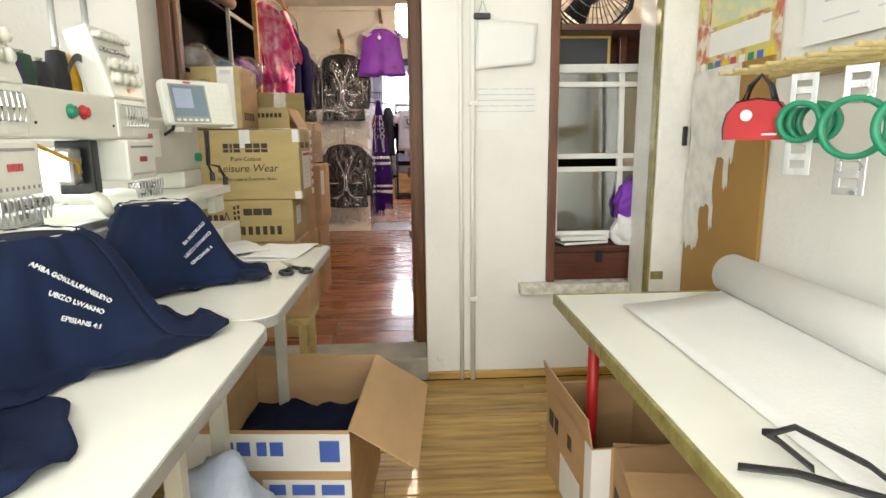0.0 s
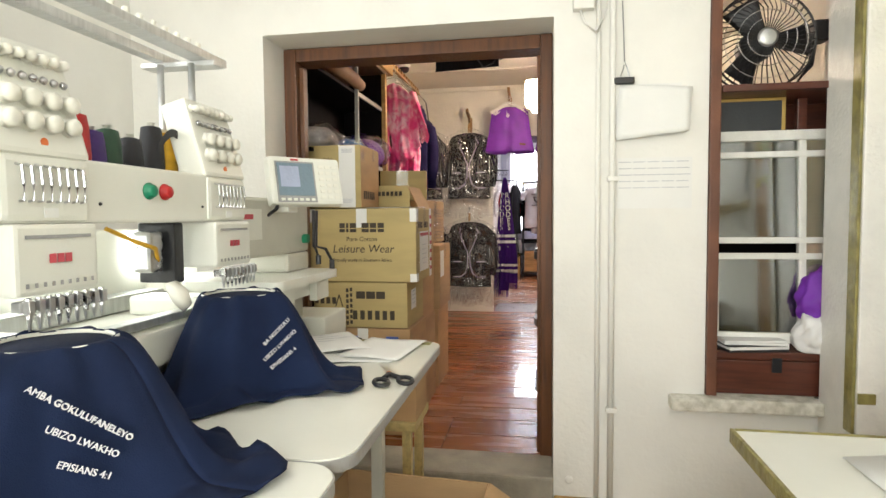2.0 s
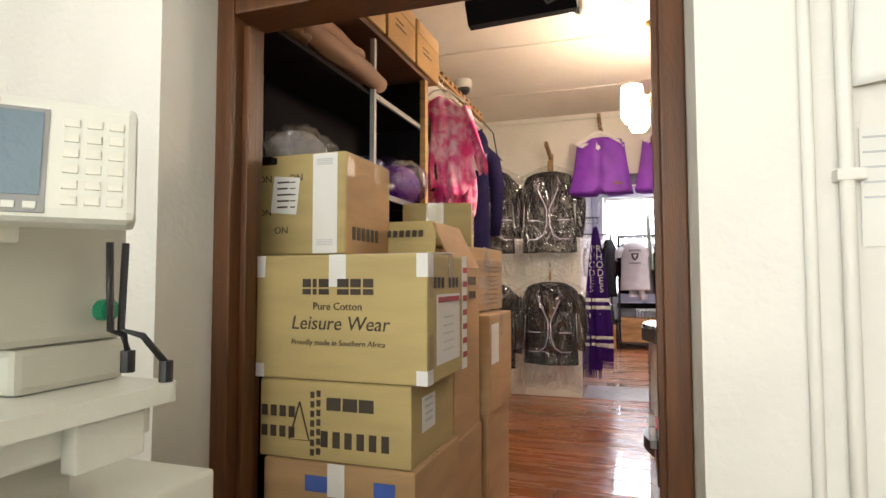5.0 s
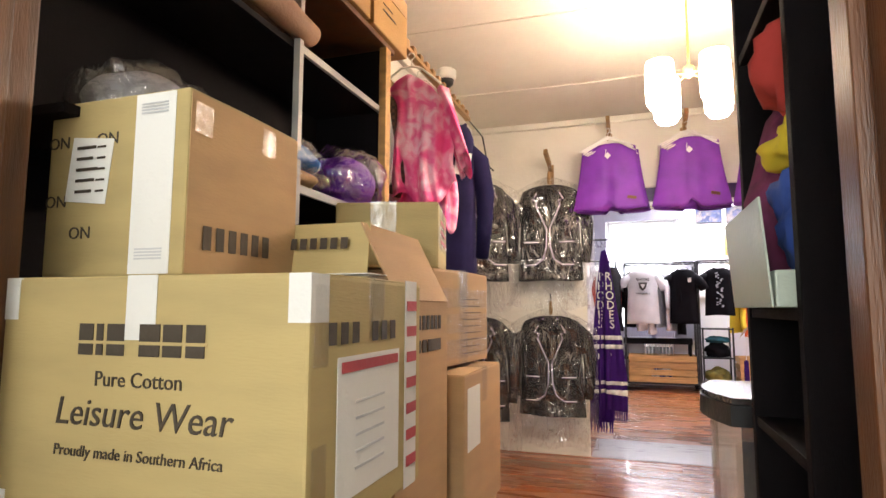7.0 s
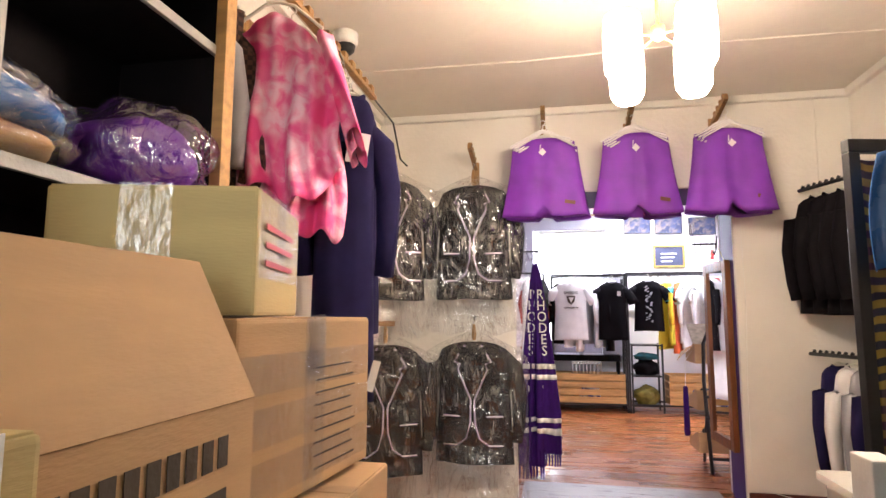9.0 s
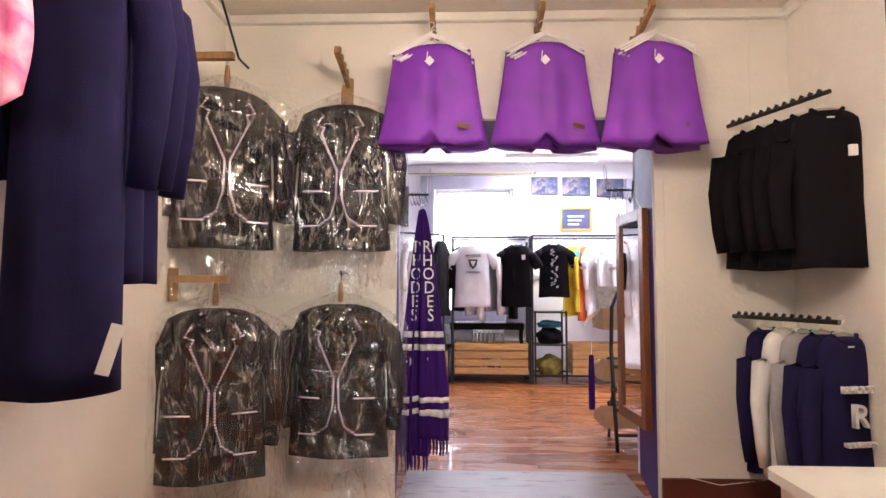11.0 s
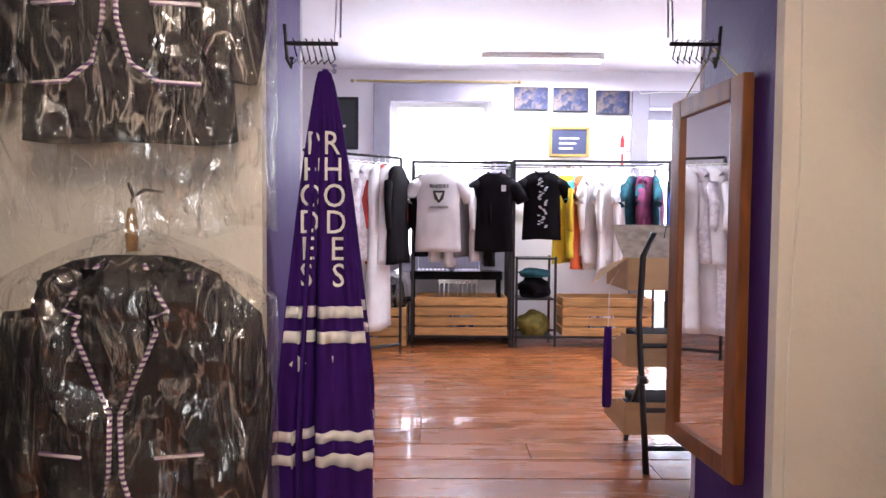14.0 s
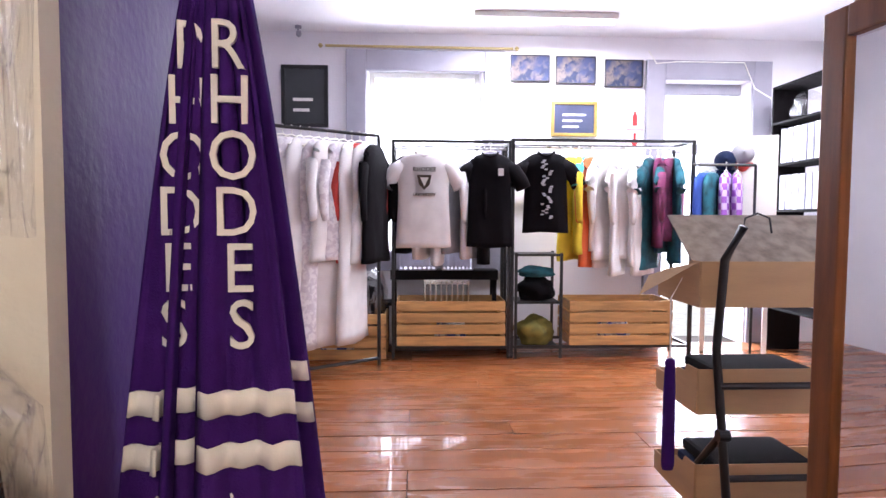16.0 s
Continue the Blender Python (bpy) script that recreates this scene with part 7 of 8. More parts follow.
# folding stand with card trays
st = thing("display_stand", pose(1.14, 9.15, F2), "black folding stand carrying stepped cardboard trays", "display stand")
for x in (-0.20, 0.42):
    part("upright", rod([(x, -0.34, 0.0), (x, -0.26, 0.42), (x, -0.20, 0.75), (x, -0.24, 1.08), (x + 0.03, -0.30, 1.20)], 0.016, 8), BLACKMETAL, st, "", True)
    part("strut", rod([(x, -0.26, 0.46), (x + 0.03, 0.0, 0.22), (x + 0.05, 0.12, 0.0)], 0.014, 8), BLACKMETAL, st)
    part("hinge_knob", lathe(bmesh.new(), [(0.022, -0.02), (0.022, 0.02)], n=12, m=pose(x, -0.26, 0.45, 0, 90, 0)), BLACKMETAL, st)
for z, y in ((0.30, -0.28), (0.62, -0.23), (0.12, -0.32)):
    part("crossbar", rod([(-0.20, y, z), (0.42, y, z)], 0.013, 8), BLACKMETAL, st)


def card_tray(z, y, label, lid=False):
    t = thing("card_tray", pose(1.14, 9.15 + y, F2 + z), label, "display tray", "cardboard trays on the stand")
    w = 0.40
    side = [(-0.16, 0), (0.20, 0), (0.20, 0.17), (0.12, 0.17), (0.10, 0.14), (0.04, 0.14), (0.02, 0.11), (-0.05, 0.11), (-0.07, 0.085), (-0.16, 0.085)]
    for x in (-0.26, 0.46):
        part("side", loft(bmesh.new(), [[Vector((x + o, -yy, zz)) for yy, zz in side] for o in (0, 0.005)]), CARD, t)
    part("front", box(-0.255, -0.205, 0, 0.46, -0.20, 0.17), CARD, t)
    part("back", box(-0.255, 0.155, 0, 0.46, 0.16, 0.085), CARD, t)
    part("base", box(-0.255, -0.2, 0, 0.46, 0.155, 0.005), CARD, t)
    if lid:
        part("sloping_lid", moved(box(-0.26, -0.16, 0, 0.47, 0.16, 0.006), pose(0, -0.04, 0.24, 38, 0, 0)), mat("mottled_card", (0.40, 0.35, 0.27), 0.7, var=0.2, scale=18), t)
        part("wire_handle", rod([(0.0, -0.02, 0.27), (0.01, -0.02, 0.33), (0.06, -0.02, 0.35), (0.11, -0.02, 0.33), (0.12, -0.02, 0.27)], 0.004, 6), BLACK, t)
        part("end_flap", loft(bmesh.new(), [[Vector((-0.262 + o - dx, yy, zz)) for yy, zz, dx in ((-0.2, 0.17, 0), (0.16, 0.085, 0.04), (0.16, 0.0, 0.08), (0.05, 0.12, 0.02))] for o in (0, 0.004)]), CARD, t)
    else:
        for k in range(3):
            part("folded_shirt", box(-0.2 + 0.02 * k, -0.16, 0.006 + 0.05 * k, 0.3 - 0.03 * k, 0.12, 0.053 + 0.05 * k, 0.018), (BLACKCLOTH, NAVY, BLACKCLOTH)[k], t, "folded dark shirt")
    return t


card_tray(0.90, 0.02, "cardboard display tray with a sloping lid", True)
card_tray(0.50, 0.02, "cardboard display tray of folded dark shirts")
card_tray(0.14, 0.02, "low cardboard display tray of folded shirts")
ts = thing("cord_tassel", pose(0.80, 9.02, 0), "purple sock-like pouch hanging on a white cord", "pouch")
part("pouch", loft(bmesh.new(), [[Vector((r * math.cos(2 * math.pi * k / 12), r * 0.5 * math.sin(2 * math.pi * k / 12), z)) for k in range(12)] for z, r in ((0.40, 0.02), (0.42, 0.026), (0.70, 0.024), (0.82, 0.02), (0.83, 0.01))]), SCARF, ts, "", True)
part("cord", rod([(0, 0, 0.83), (0.02, 0.05, 1.05), (0.1, 0.1, 1.15)], 0.003, 5), WHITECLOTH, ts)
garment("cloth_bag", pose(1.60, 9.05, F2 + 1.16, 0, 0, 20), WHITECLOTH, "white cloth tote hanging from the stand", "bag", 0.34, 0.52, 0.05, None, 3, hanger=None)


# clothes racks under the window
def clothes_rack(x0, x1, y, top, label):
    r = thing("clothes_rack", pose(0, y, F2), label, "clothes rack", "black steel clothes racks")
    for x in (x0, x1):
        for dy in (-0.2, 0.2):
            part("post", box(x - 0.014, dy - 0.014, 0.03, x + 0.014, dy + 0.014, top, 0.003), BLACKMETAL, r)
            part("caster", lathe(bmesh.new(), [(0.025, -0.012), (0.028, 0), (0.025, 0.012)], n=12, m=pose(x, dy, 0.028, 0, 90, 0)), BLACKMETAL, r)
        part("end_bar", box(x - 0.013, -0.186, top - 0.026, x + 0.013, 0.186, top, 0.003), BLACKMETAL, r)
        part("end_bar", box(x - 0.013, -0.186, 0.09, x + 0.013, 0.186, 0.115, 0.003), BLACKMETAL, r)
    for dy in (-0.2, 0.2):
        part("top_bar", box(x0 + 0.014, dy - 0.013, top - 0.026, x1 - 0.014, dy + 0.013, top, 0.003), BLACKMETAL, r)
        part("base_bar", box(x0 + 0.014, dy - 0.013, 0.09, x1 - 0.014, dy + 0.013, 0.115, 0.003), BLACKMETAL, r)
    part("hanging_bar", rod([(x0, 0, top - 0.05), (x1, 0, top - 0.05)], 0.012, 8), STEEL, r)
    return r


def crate(x0, x1, y, z, label, seed):
    c = thing("slatted_crate", pose((x0 + x1) / 2, y, z), label, "crate", "slatted pine crates")
    w = (x1 - x0) / 2
    for k in range(4):
        part("slat", box(-w, -0.215, 0.102 * k + 0.004, w, -0.20, 0.102 * k + 0.088, 0.003), CRATE, c)
        part("slat", box(-w, 0.20, 0.102 * k + 0.004, w, 0.215, 0.102 * k + 0.088, 0.003), CRATE, c)
        for x in (-w, w - 0.015):
            part("end_slat", box(x, -0.199, 0.102 * k + 0.004, x + 0.015, 0.199, 0.102 * k + 0.088, 0.003), CRATE, c)
    for x in (-w + 0.016, w - 0.046):
        for y2 in (-0.199, 0.174):
            part("corner_post", box(x, y2, 0, x + 0.03, y2 + 0.025, 0.395, 0.002), CRATE, c)
    part("base", box(-w + 0.015, -0.199, 0.0, w - 0.015, 0.199, 0.012), CRATE, c)
    rnd = random.Random(seed)
    for k in range(4):
        cx = -w + 0.16 + k * (2 * w - 0.3) / 3
        crumple("folded_cloth", Matrix.Translation((cx, rnd.uniform(-0.05, 0.05), 0.24)), 0.13, 0.14, 0.13, (WHITECLOTH, BLUECLOTH, WHITECLOTH, GREYCLOTH)[(k + seed) % 4], "", "", seed + k, 0.3, c)
    return c


RY = 12.08
clothes_rack(-0.36, 0.645, RY, 1.90, "black steel clothes rack with shirts facing out")
clothes_rack(0.675, 2.27, RY, 1.92, "long black steel clothes rack packed with shirts")
crate(-0.33, 0.615, RY - 0.02, F2 + 0.117, "slatted pine crate with folded clothes on the rack base", 1)
crate(1.18, 2.10, RY - 0.02, F2 + 0.117, "slatted pine crate under the hanging shirts", 2)
crate(-1.30, -0.42, RY - 0.02, F2 + 0.004, "slatted pine crate behind the white dresses", 3)

RT = F2 + 1.85
e = garment("t_shirt", pose(-0.10, RY - 0.26, RT, 0, 0, 4), WHITECLOTH, "white T-shirt with a printed dark shield", "T-shirt", 0.45, 0.80, 0.05, sleeve=0, seed=3, group="shirts on the racks", collar=WHITECLOTH)
part("print_shield", loft(bmesh.new(), [[Vector((x, -0.079 + o, z)) for x, z in ((-0.06, -0.26), (0.06, -0.26), (0.045, -0.34), (0, -0.385), (-0.045, -0.34))] for o in (0, 0.03)]), INK, e, "dark printed shield")
part("print_shield", loft(bmesh.new(), [[Vector((x * 0.6, -0.081 + o, z * 0.6 - 0.125)) for x, z in ((-0.06, -0.26), (0.06, -0.26), (0.0, -0.385))] for o in (0, 0.002)]), PAPER, e)
for s, z, sz in (("RHODES", -0.215, 0.05), ("UNIVERSITY", -0.425, 0.036)):
    part("print", text_bm(s, sz, pose(0, -0.073, z, 90, 0, 0), depth=0.012), INK, e, "dark printed lettering")
e = garment("t_shirt", pose(0.47, RY - 0.24, RT, 0, 0, -8), BLACKCLOTH, "black T-shirt with a small white chest badge", "T-shirt", 0.38, 0.80, 0.05, sleeve=0, seed=5, group="shirts on the racks", collar=BLACKCLOTH)
part("badge", box(0.07, -0.078, -0.26, 0.115, -0.045, -0.20), WHITECLOTH, e, "small white badge")
e = garment("t_shirt", pose(0.95, RY - 0.25, RT + 0.01, 0, 0, -4), BLACKCLOTH, "black T-shirt with a grey patterned centre stripe", "T-shirt", 0.38, 0.68, 0.05, sleeve=0, seed=8, group="shirts on the racks", collar=BLACKCLOTH)
rnd = random.Random(4)
for k in range(34):
    x, z = rnd.uniform(-0.045, 0.045), -0.14 - 0.50 * (k / 34)
    part("print_fleck", box(x - 0.012, -0.082, z - 0.006, x + 0.012, -0.05, z + 0.006), GREYPRINT, e)
for k in range(6):
    garment("shirt", pose(-0.25 + 0.14 * k, RY + 0.02, RT, 0, 0, 65 + 9 * (k % 3)), (BLACKCLOTH, WHITECLOTH, WHITECLOTH, GREYCLOTH, WHITECLOTH, BLACKCLOTH)[k], ("black", "white", "white", "grey", "white", "black")[k] + " shirt hanging edge-on in the rack", "shirt", 0.44, 0.86 + 0.05 * (k % 3), 0.045, sleeve=0.45, seed=k, group="shirts on the racks")
row = [(YELLOWCLOTH, "yellow", 0.92), (YELLOWCLOTH, "yellow", 0.86), (TURQ, "turquoise", 0.60), (ORANGECLOTH, "orange", 0.98)] + [(WHITECLOTH, "white", 0.84 + 0.07 * (k % 4)) for k in range(8)] + [(TEAL, "teal", 1.0), (MAROON, "maroon", 0.8), (TEAL, "dark teal", 0.85), (MAROON, "plum", 0.75), (TEAL, "teal", 0.95)]
for k, (mm, nm, hh) in enumerate(row):
    garment("shirt", pose(1.24 + 0.060 * k, RY - 0.03 * (k % 2), RT, 0, 0, 48 + 13 * ((k * 5) % 3) + (-14 if mm is WHITECLOTH else 0)), mm, nm + " cotton shirt hanging on the long rack", "shirt", 0.44, hh, 0.04, sleeve=(0.45 if k % 2 else 0), seed=40 + k, group="shirts on the racks")

# angled rack of white clothes
r = thing("clothes_rack", pose(0, 0, F2), "black rack of white dresses and shirts", "clothes rack", "black steel clothes racks")
A, B = Vector((-1.35, 11.10, 0)), Vector((-0.47, 11.68, 0))
part("hanging_bar", rod([A + Vector((0, 0, 1.90)), B + Vector((0, 0, 1.90))], 0.013, 8), BLACKMETAL, r)
for p in (A, B):
    part("post", rod([p, p + Vector((0, 0, 1.90))], 0.015, 8), BLACKMETAL, r)
part("base_bar", rod([A + Vector((0, 0, 0.06)), B + Vector((0, 0, 0.06))], 0.015, 8), BLACKMETAL, r)
for k in range(15):
    p = A.lerp(B, 0.03 + 0.94 * k / 14)
    mm, nm = ((WHITECLOTH, "white"), (LACE, "pale patterned"), (WHITECLOTH, "white"))[k % 3] if k < 12 else ((REDCLOTH, "red"), (WHITECLOTH, "white"), (BLACKCLOTH, "black"), (MAROON, "maroon"), (WHITECLOTH, "white"), (GREYCLOTH, "grey"))[k - 12]
    garment("dress" if k < 12 and k % 2 else "shirt", pose(p.x, p.y, F2 + 1.89, 0, 0, 52 + 10 * (k % 3)), mm, nm + " cotton garment on the angled rack", "garment", 0.44, (1.58 if k % 2 else 0.92) if k < 12 else 0.95, 0.05, sleeve=(0.5 if k % 2 == 0 else None), seed=70 + k, group="garments on the angled rack", hem=1.2)
b = thing("bag_bundle", pose(-0.56, RY - 0.02, F2 + 0.26), "grey bundle in clear plastic under the clothes", "bundle")
crumple("cloth", Matrix(), 0.12, 0.12, 0.26, BLACKCLOTH, "", "", 17, 0.2, b)
crumple("plastic_bag", Matrix(), 0.14, 0.14, 0.30, FILMGREY, "", "", 18, 0.3, b)

# small black shelf with items
s = thing("small_shelf", pose(0.91, RY - 0.03, F2), "small black metal shelf with bags and a woven cushion", "shelf")
for x in (-0.2, 0.2):
    for y in (-0.17, 0.17):
        part("post", box(x - 0.012, y - 0.012, 0, x + 0.012, y + 0.012, 0.93, 0.002), BLACKMETAL, s)
for z in (0.08, 0.48, 0.90):
    part("shelf_board", box(-0.19, -0.16, z, 0.19, 0.16, z + 0.02, 0.002), BLACKMETAL, s)
for z, mm, lb, sz in ((0.101, mat("olive_plush", (0.28, 0.24, 0.05), 0.95, var=0.2, scale=14, bump=0.5, bscale=120), "olive plush cushion on the low shelf", 0.16), (0.501, BLACKCLOTH, "black bags piled on the shelf", 0.14), (0.501 + 0.21, TEAL, "dark patterned bag on the pile", 0.06)):
    crumple("soft_bag", pose(0.91, RY - 0.05, F2 + z), 0.17, 0.13, sz * 0.9, mm, lb, "bundle", 31 + z, 0.25)
# plastic crates and boxes behind the rack, on the sill side
for k, (x, z, w, mm, lb) in enumerate(((-0.15, 0.75, 0.34, GREYPAINT, "grey ventilated plastic crate"), (0.22, 0.75, 0.28, GREYPAINT, "grey ventilated plastic crate, half full"), (0.12, 0.45, 0.4, CLEARBIN, "clear plastic tub of clothes"))):
    c = thing("plastic_crate", pose(x, 12.31, F2 + z), lb, "crate", "plastic crates by the window")
    bm = box(-w / 2, -0.13, 0, w / 2, 0.13, 0.012)
    for q in range(9):
        xx = -w / 2 + q * w / 8
        bx(bm, xx - 0.008, -0.135, 0.012, xx + 0.008, -0.125, 0.20)
    bx(bm, -w / 2 - 0.01, -0.138, 0.17, w / 2 + 0.01, -0.12, 0.215)
    bx(bm, -w / 2 - 0.008, -0.12, 0.012, -w / 2 + 0.004, 0.13, 0.21)
    bx(bm, w / 2 - 0.004, -0.12, 0.012, w / 2 + 0.008, 0.13, 0.21)
    part("basket", bm, mm, c)
t = thing("window_table", pose(0.1, 12.32, F2), "dark low table under the window", "table")
part("tabletop", box(-0.6, -0.14, 0.42, 0.6, 0.12, 0.449, 0.004), DARKSHELF, t)
part("riser", box(-0.5, -0.12, 0.66, 0.5, 0.1, 0.749, 0.004), DARKSHELF, t)
for x in (-0.55, 0.55):
    part("leg", box(x - 0.03, -0.12, 0, x + 0.03, 0.1, 0.42, 0.004), DARKSHELF, t)
    part("riser_leg", box(x * 0.85 - 0.02, -0.1, 0.45, x * 0.85 + 0.02, 0.08, 0.66, 0.003), DARKSHELF, t)


# pictures and signs on the front wall
def picture(x0, x1, z0, z1, label, fr=BLACK, face=PHOTO, w=0.02, lines=0):
    p = thing("framed_picture", pose((x0 + x1) / 2, 12.497, z0), label, "picture", "pictures on the shop wall")
    hw, h = (x1 - x0) / 2, z1 - z0
    for a in ((-hw, 0, hw, w), (-hw, h - w, hw, h), (-hw, w, -hw + w, h - w), (hw - w, w, hw, h - w)):
        part("frame", box(a[0], -0.03, a[1], a[2], 0, a[3], 0.003), fr, p)
    part("print", box(-hw + w, -0.018, w, hw - w, -0.002, h - w), face, p)
    for k in range(lines):
        part("caption", box(-hw * 0.5, -0.0195, h * (0.25 + 0.17 * k), hw * (0.2 + 0.15 * k), -0.0182, h * (0.30 + 0.17 * k)), PAPER, p)
    return p


picture(0.74, 1.12, 2.68, 2.93, "dark night photograph on canvas", w=0.008)
picture(1.18, 1.57, 2.665, 2.925, "dark night photograph of lights", w=0.008)
picture(1.66, 2.035, 2.64, 2.90, "photograph of a lit building at dusk", w=0.008)
picture(1.14, 1.59, 2.16, 2.495, "blue certificate in a gilt frame", GOLD, mat("blue_certificate", (0.05, 0.06, 0.12), 0.4, var=0.15), 0.03, 3)
picture(-1.44, -1.0, 2.22, 2.80, "dark poster with pale marks in a black frame", BLACK, CHALK, 0.035, 2)
s = thing("fire_sign", pose(1.97, 12.497, 2.02), "white sign with a red extinguisher and arrow", "sign")
part("plate", box(-0.085, -0.006, 0, 0.085, 0, 0.43, 0.001), PAPER, s)
part("divider", box(-0.085, -0.008, 0.205, 0.085, -0.0062, 0.215), REDINK, s)
part("extinguisher", lathe(bmesh.new(), [(0.024, 0.25), (0.024, 0.34), (0.012, 0.365), (0.012, 0.385), (0.0, 0.39)], n=14, m=pose(0, -0.007, 0, 0, 0, 0) @ Matrix.Diagonal((1, 0.1, 1, 1))), REDP, s)
part("arrow", loft(bmesh.new(), [[Vector((x, -0.008 + o, z)) for x, z in ((-0.012, 0.18), (0.012, 0.18), (0.012, 0.09), (0.05, 0.11), (0.0, 0.035), (-0.05, 0.11), (-0.012, 0.09))] for o in (0, 0.0015)]), REDP, s)
c = thing("curtain_pole", pose(-0.1, 12.46, 2.98), "thin wooden curtain pole over the window", "curtain pole")
part("pole", rod([(-0.92, 0, 0), (0.86, 0, 0)], 0.012, 8), PALEWOOD, c)
for x in (-0.94, 0.87):
    part("finial", lathe(bmesh.new(), [(0.0, 0), (0.022, 0.02), (0.02, 0.035), (0, 0.05)], n=12, m=pose(x, 0, 0, 0, 90 if x > 0 else -90, 0)), PALEWOOD, c, "", True)
w = thing("wall_wire", pose(2.07, 12.44, 2.98), "white cable drooping across the door surround", "cable")
part("cable", rod([(0, 0, 0), (0.08, 0, -0.12), (0.3, 0, -0.10), (0.95, 0, -0.1), (1.05, -0.02, -0.35), (1.2, -0.05, -0.45), (1.24, -0.1, -0.62)], 0.006, 6), WHITEPAINT, w)
# shop door frame leaf edge and white board with caps
b = thing("display_board", pose(2.42, 12.10, F2 + 0.95, 0, 0, -24), "white display board with caps pinned on it", "display board")
part("board", box(0, 0, 0, 0.64, 0.02, 1.02, 0.003), LAMINATE, b)
part("leg", box(0.05, 0.021, -0.95, 0.09, 0.05, 0.6, 0.003), WHITEPAINT, b)
part("leg", box(0.56, 0.021, -0.95, 0.60, 0.05, 0.6, 0.003), WHITEPAINT, b)


def cap(m, crown, brim, label):
    c = thing("cap", m, label, "cap", "caps on display")
    part("crown", lathe(bmesh.new(), [(0.09, 0), (0.092, 0.03), (0.08, 0.075), (0.045, 0.105), (0.008, 0.112), (0.006, 0.118), (0, 0.12)], n=20), crown, c, "", True)
    part("brim", sheet(lambda u, v: Vector(((u - 0.5) * 0.17 * (1 - 0.35 * v ** 2), -0.075 - 0.085 * v * (1 - 0.5 * (2 * u - 1) ** 2), 0.006 - 0.02 * (2 * u - 1) ** 2)), 10, 6, 0.004), brim, c, "", True)
    return c


side_m = lambda x, z: pose(2.42, 12.10, F2 + 0.95, 0, 0, -24) @ pose(x, -0.01, z, 82, 0, 0)
cap(side_m(0.22, 0.80), NAVY, NAVY, "navy blue cap pinned to the board")
cap(side_m(0.36, 0.86), GREYCLOTH, REDCLOTH, "grey cap with a red peak")
for k, (x, mm) in enumerate(((2.34, BLUECLOTH), (2.40, TEAL), (2.52, VIOLETPLAID), (2.62, VIOLETPLAID))):
    garment("dress", pose(x, 11.80, F2 + 1.70, 0, 0, 30 + 10 * k), mm, "blue cotton dress by the door" if k < 2 else "violet checked dress by the door", "dress", 0.34, 0.85, 0.04, None, 90 + k, group="dresses by the door")
r = thing("clothes_rack", pose(2.50, 11.80, F2), "slim black rack by the door", "clothes rack", "black steel clothes racks")
part("hanging_bar", rod([(-0.28, 0, 1.70), (0.28, 0, 1.70)], 0.012, 8), BLACKMETAL, r)
for x in (-0.28, 0.28):
    part("post", rod([(x, 0, 0), (x, 0, 1.70)], 0.012, 8), BLACKMETAL, r)
# shelf of files
s = thing("file_shelf", pose(3.14, 10.95, F2), "dark shelf holding lever arch files", "shelf")
part("side_panel", box(0, 0, 0, 0.33, 0.02, 2.45, 0.003), DARKSHELF, s)
part("side_panel", box(0, 1.2, 0, 0.33, 1.22, 2.45, 0.003), DARKSHELF, s)
for z in (0.4, 0.85, 1.3, 1.72, 2.1, 2.43):
    part("shelf_board", box(0.0, 0.021, z, 0.33, 1.199, z + 0.02, 0.002), DARKSHELF, s)
for z in (1.321, 1.741):
    for k in range(12):
        f = thing("lever_arch_file", pose(3.17, 11.00 + 0.09 * k, F2 + z), "grey lever arch file with a white label", "file", "lever arch files")
        part("spine", box(0, 0, 0, 0.28, 0.075, 0.31, 0.003), GREYPAINT if k % 3 else WHITEPAINT, f)
        part("label", box(-0.0015, 0.015, 0.12, -0.0002, 0.06, 0.24), PAPER, f)
crumple("plastic_bag", pose(3.30, 11.9, F2 + 2.12), 0.12, 0.14, 0.14, FILMGREY, "clear plastic bag on the file shelf", "bag", 44)
# ceiling tubes
for x, y in ((0.95, 11.9), (3.0, 11.0)):
    l_ = thing("tube_light", pose(x, y, 3.12), "white ceiling batten with a lit tube", "ceiling light", "ceiling tubes")
    part("batten", box(-0.62, -0.04, -0.05, 0.62, 0.04, 0, 0.005), WHITEPAINT, l_)
    part("tube", rod([(-0.59, 0, -0.072), (0.59, 0, -0.072)], 0.014, 10), TUBE, l_, "lit tube", True)
d = thing("bullet_camera", pose(-1.25, 12.35, 3.05), "small grey security camera in the corner", "security camera")
part("mount", lathe(bmesh.new(), [(0.03, 0.07), (0.03, 0.05), (0.01, 0.045), (0.01, 0.0)], n=12), GREYPAINT, d)
part("barrel", rod([(0, 0.02, 0.0), (0.02, -0.08, -0.02)], 0.025, 12), GREYPAINT, d)

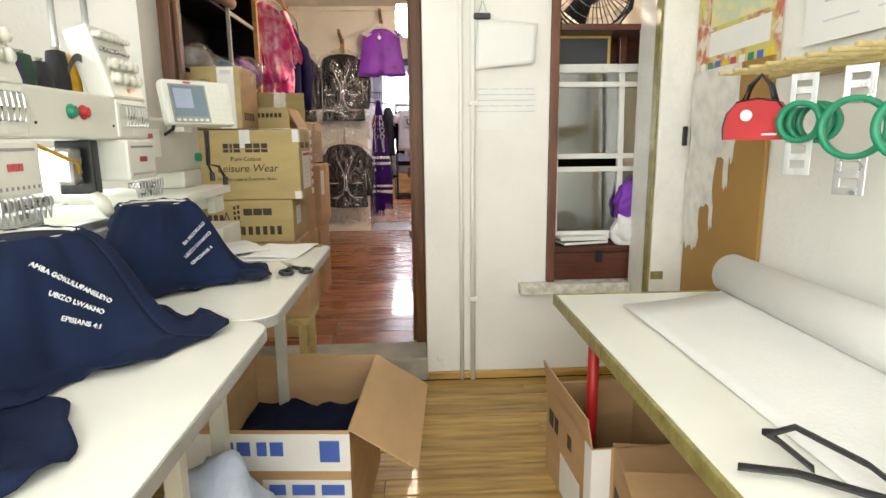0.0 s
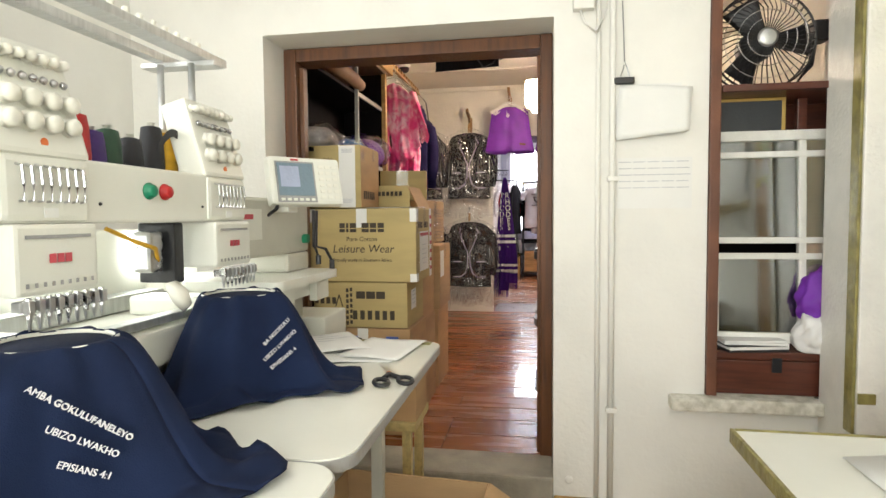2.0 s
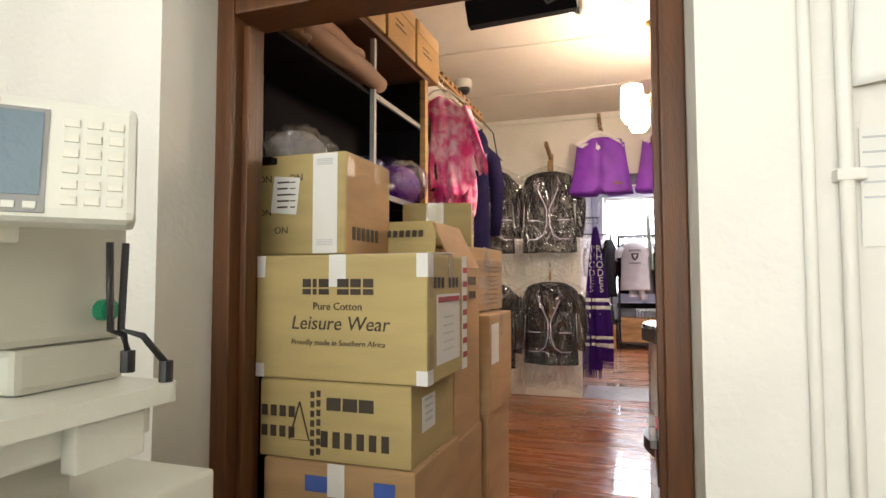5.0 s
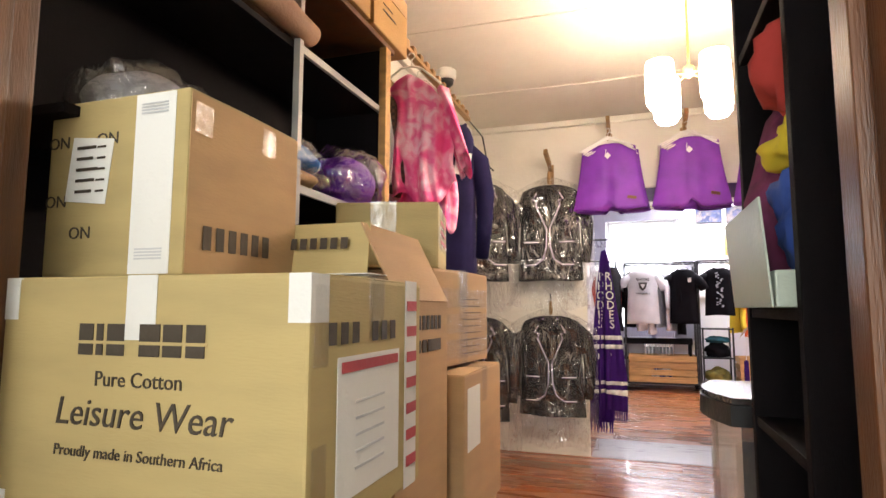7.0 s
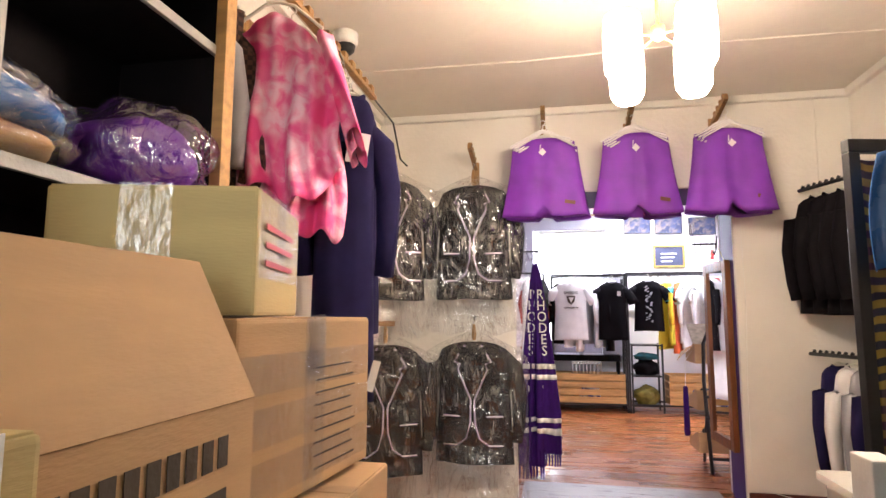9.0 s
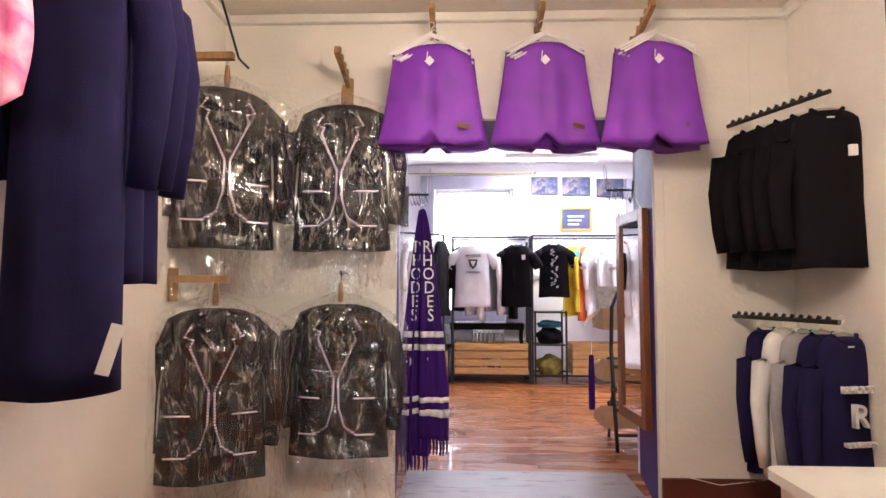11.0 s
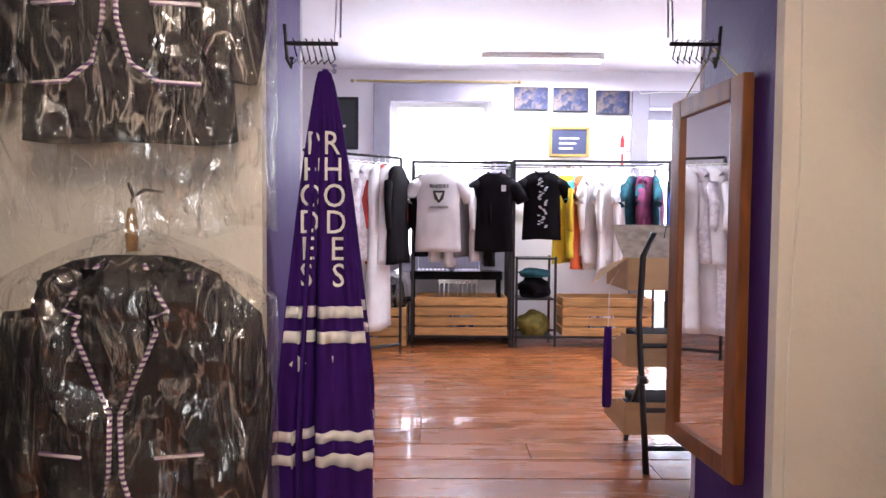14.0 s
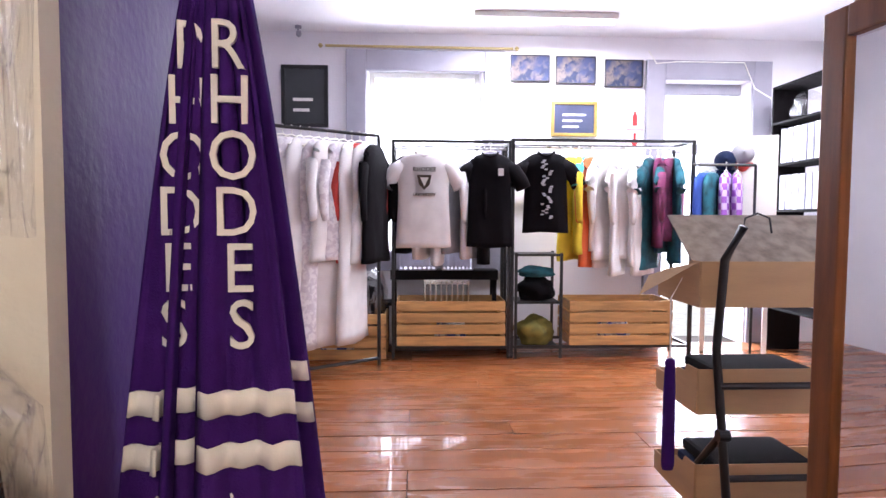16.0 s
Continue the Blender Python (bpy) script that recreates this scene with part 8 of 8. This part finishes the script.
# side rack and caps that the mirror shows
r = thing("clothes_rack", pose(-2.45, 9.6, F2), "black rack of dark skirts and trousers", "clothes rack", "black steel clothes racks")
part("hanging_bar", rod([(0, -0.9, 1.25), (0, 0.9, 1.25)], 0.012, 8), BLACKMETAL, r)
for y in (-0.9, 0.9):
    part("post", rod([(0, y, 0), (0, y, 1.25)], 0.013, 8), BLACKMETAL, r)
    part("foot", rod([(-0.22, y, 0.015), (0.22, y, 0.015)], 0.013, 8), BLACKMETAL, r)
for k in range(16):
    mm, nm = ((BLACKCLOTH, "black"), (GREYCLOTH, "grey"), (NAVYKNIT, "navy"), (LACE, "pale"), (BLACKCLOTH, "black"))[k % 5]
    garment("shirt", pose(-2.45, 8.75 + 0.112 * k, F2 + 1.24, 0, 0, 6 + 7 * (k % 3)), mm, nm + " garment on the side rack", "garment", 0.42, 0.70, 0.04, 0 if k % 2 else None, 110 + k, group="garments on the side rack")
for k in range(12):
    z = 1.62 + 0.22 * (k // 6)
    cap(pose(-2.88, 8.8 + 0.28 * (k % 6), F2 + z, 0, 0, 90), (BLACKCLOTH, PURPLE, WHITECLOTH, NAVY)[k % 4], (BLACKCLOTH, PURPLE, WHITECLOTH, NAVY)[(k + k // 6) % 4], ("black", "purple", "white", "navy")[k % 4] + " cap on a wall shelf")
for z in (1.60, 1.82):
    structure("cap_shelf", box(-2.998, 8.6, F2 + z, -2.76, 10.4, F2 + z + 0.018, 0.002), WHITEPAINT, "narrow white wall shelf for caps", "shelf")
structure("purple_panel", box(-2.9985, 8.5, F2 + 2.1, -2.992, 11.5, 3.1), PURPLEWALL, "purple painted upper wall panel", "panel")

# ---- floor boards ----
def boards(parent, x0, x1, y0, y1, w, z, material, lengths, name="plank"):
    rnd = random.Random(7)
    y, shapes = y0, {}
    while y < y1 - 0.02:
        ww = min(w * rnd.uniform(0.9, 1.1), y1 - y)
        x = x0
        while x < x1 - 0.02:
            ln = min(rnd.choice(lengths), x1 - x)
            if x1 - x - ln < 0.4:
                ln = x1 - x
            me = mesh_of(name, box(0.0015, 0.0035, -0.018, ln - 0.0015, ww - 0.0035, 0, 0.003), material)
            ob = new(name, me)
            ob.parent = parent
            ob.matrix_world = pose(x, y, z + rnd.uniform(-0.0012, 0.0012), rnd.uniform(-0.15, 0.15), 0, 0)
            x += ln
        y += ww


boards(floor_1, -2.04, 1.32, -1.5, 3.0, 0.105, 0.0, PINE, (0.9, 1.3, 1.9, 2.6))
boards(floor_2, -1.62, 1.62, 3.26, 8.32, 0.23, F2, REDBOARD, (1.1, 1.7, 2.4))
boards(floor_3, -3.0, 3.85, 8.32, 12.5, 0.23, F2, REDBOARD, (1.3, 2.0, 2.8, 3.4))
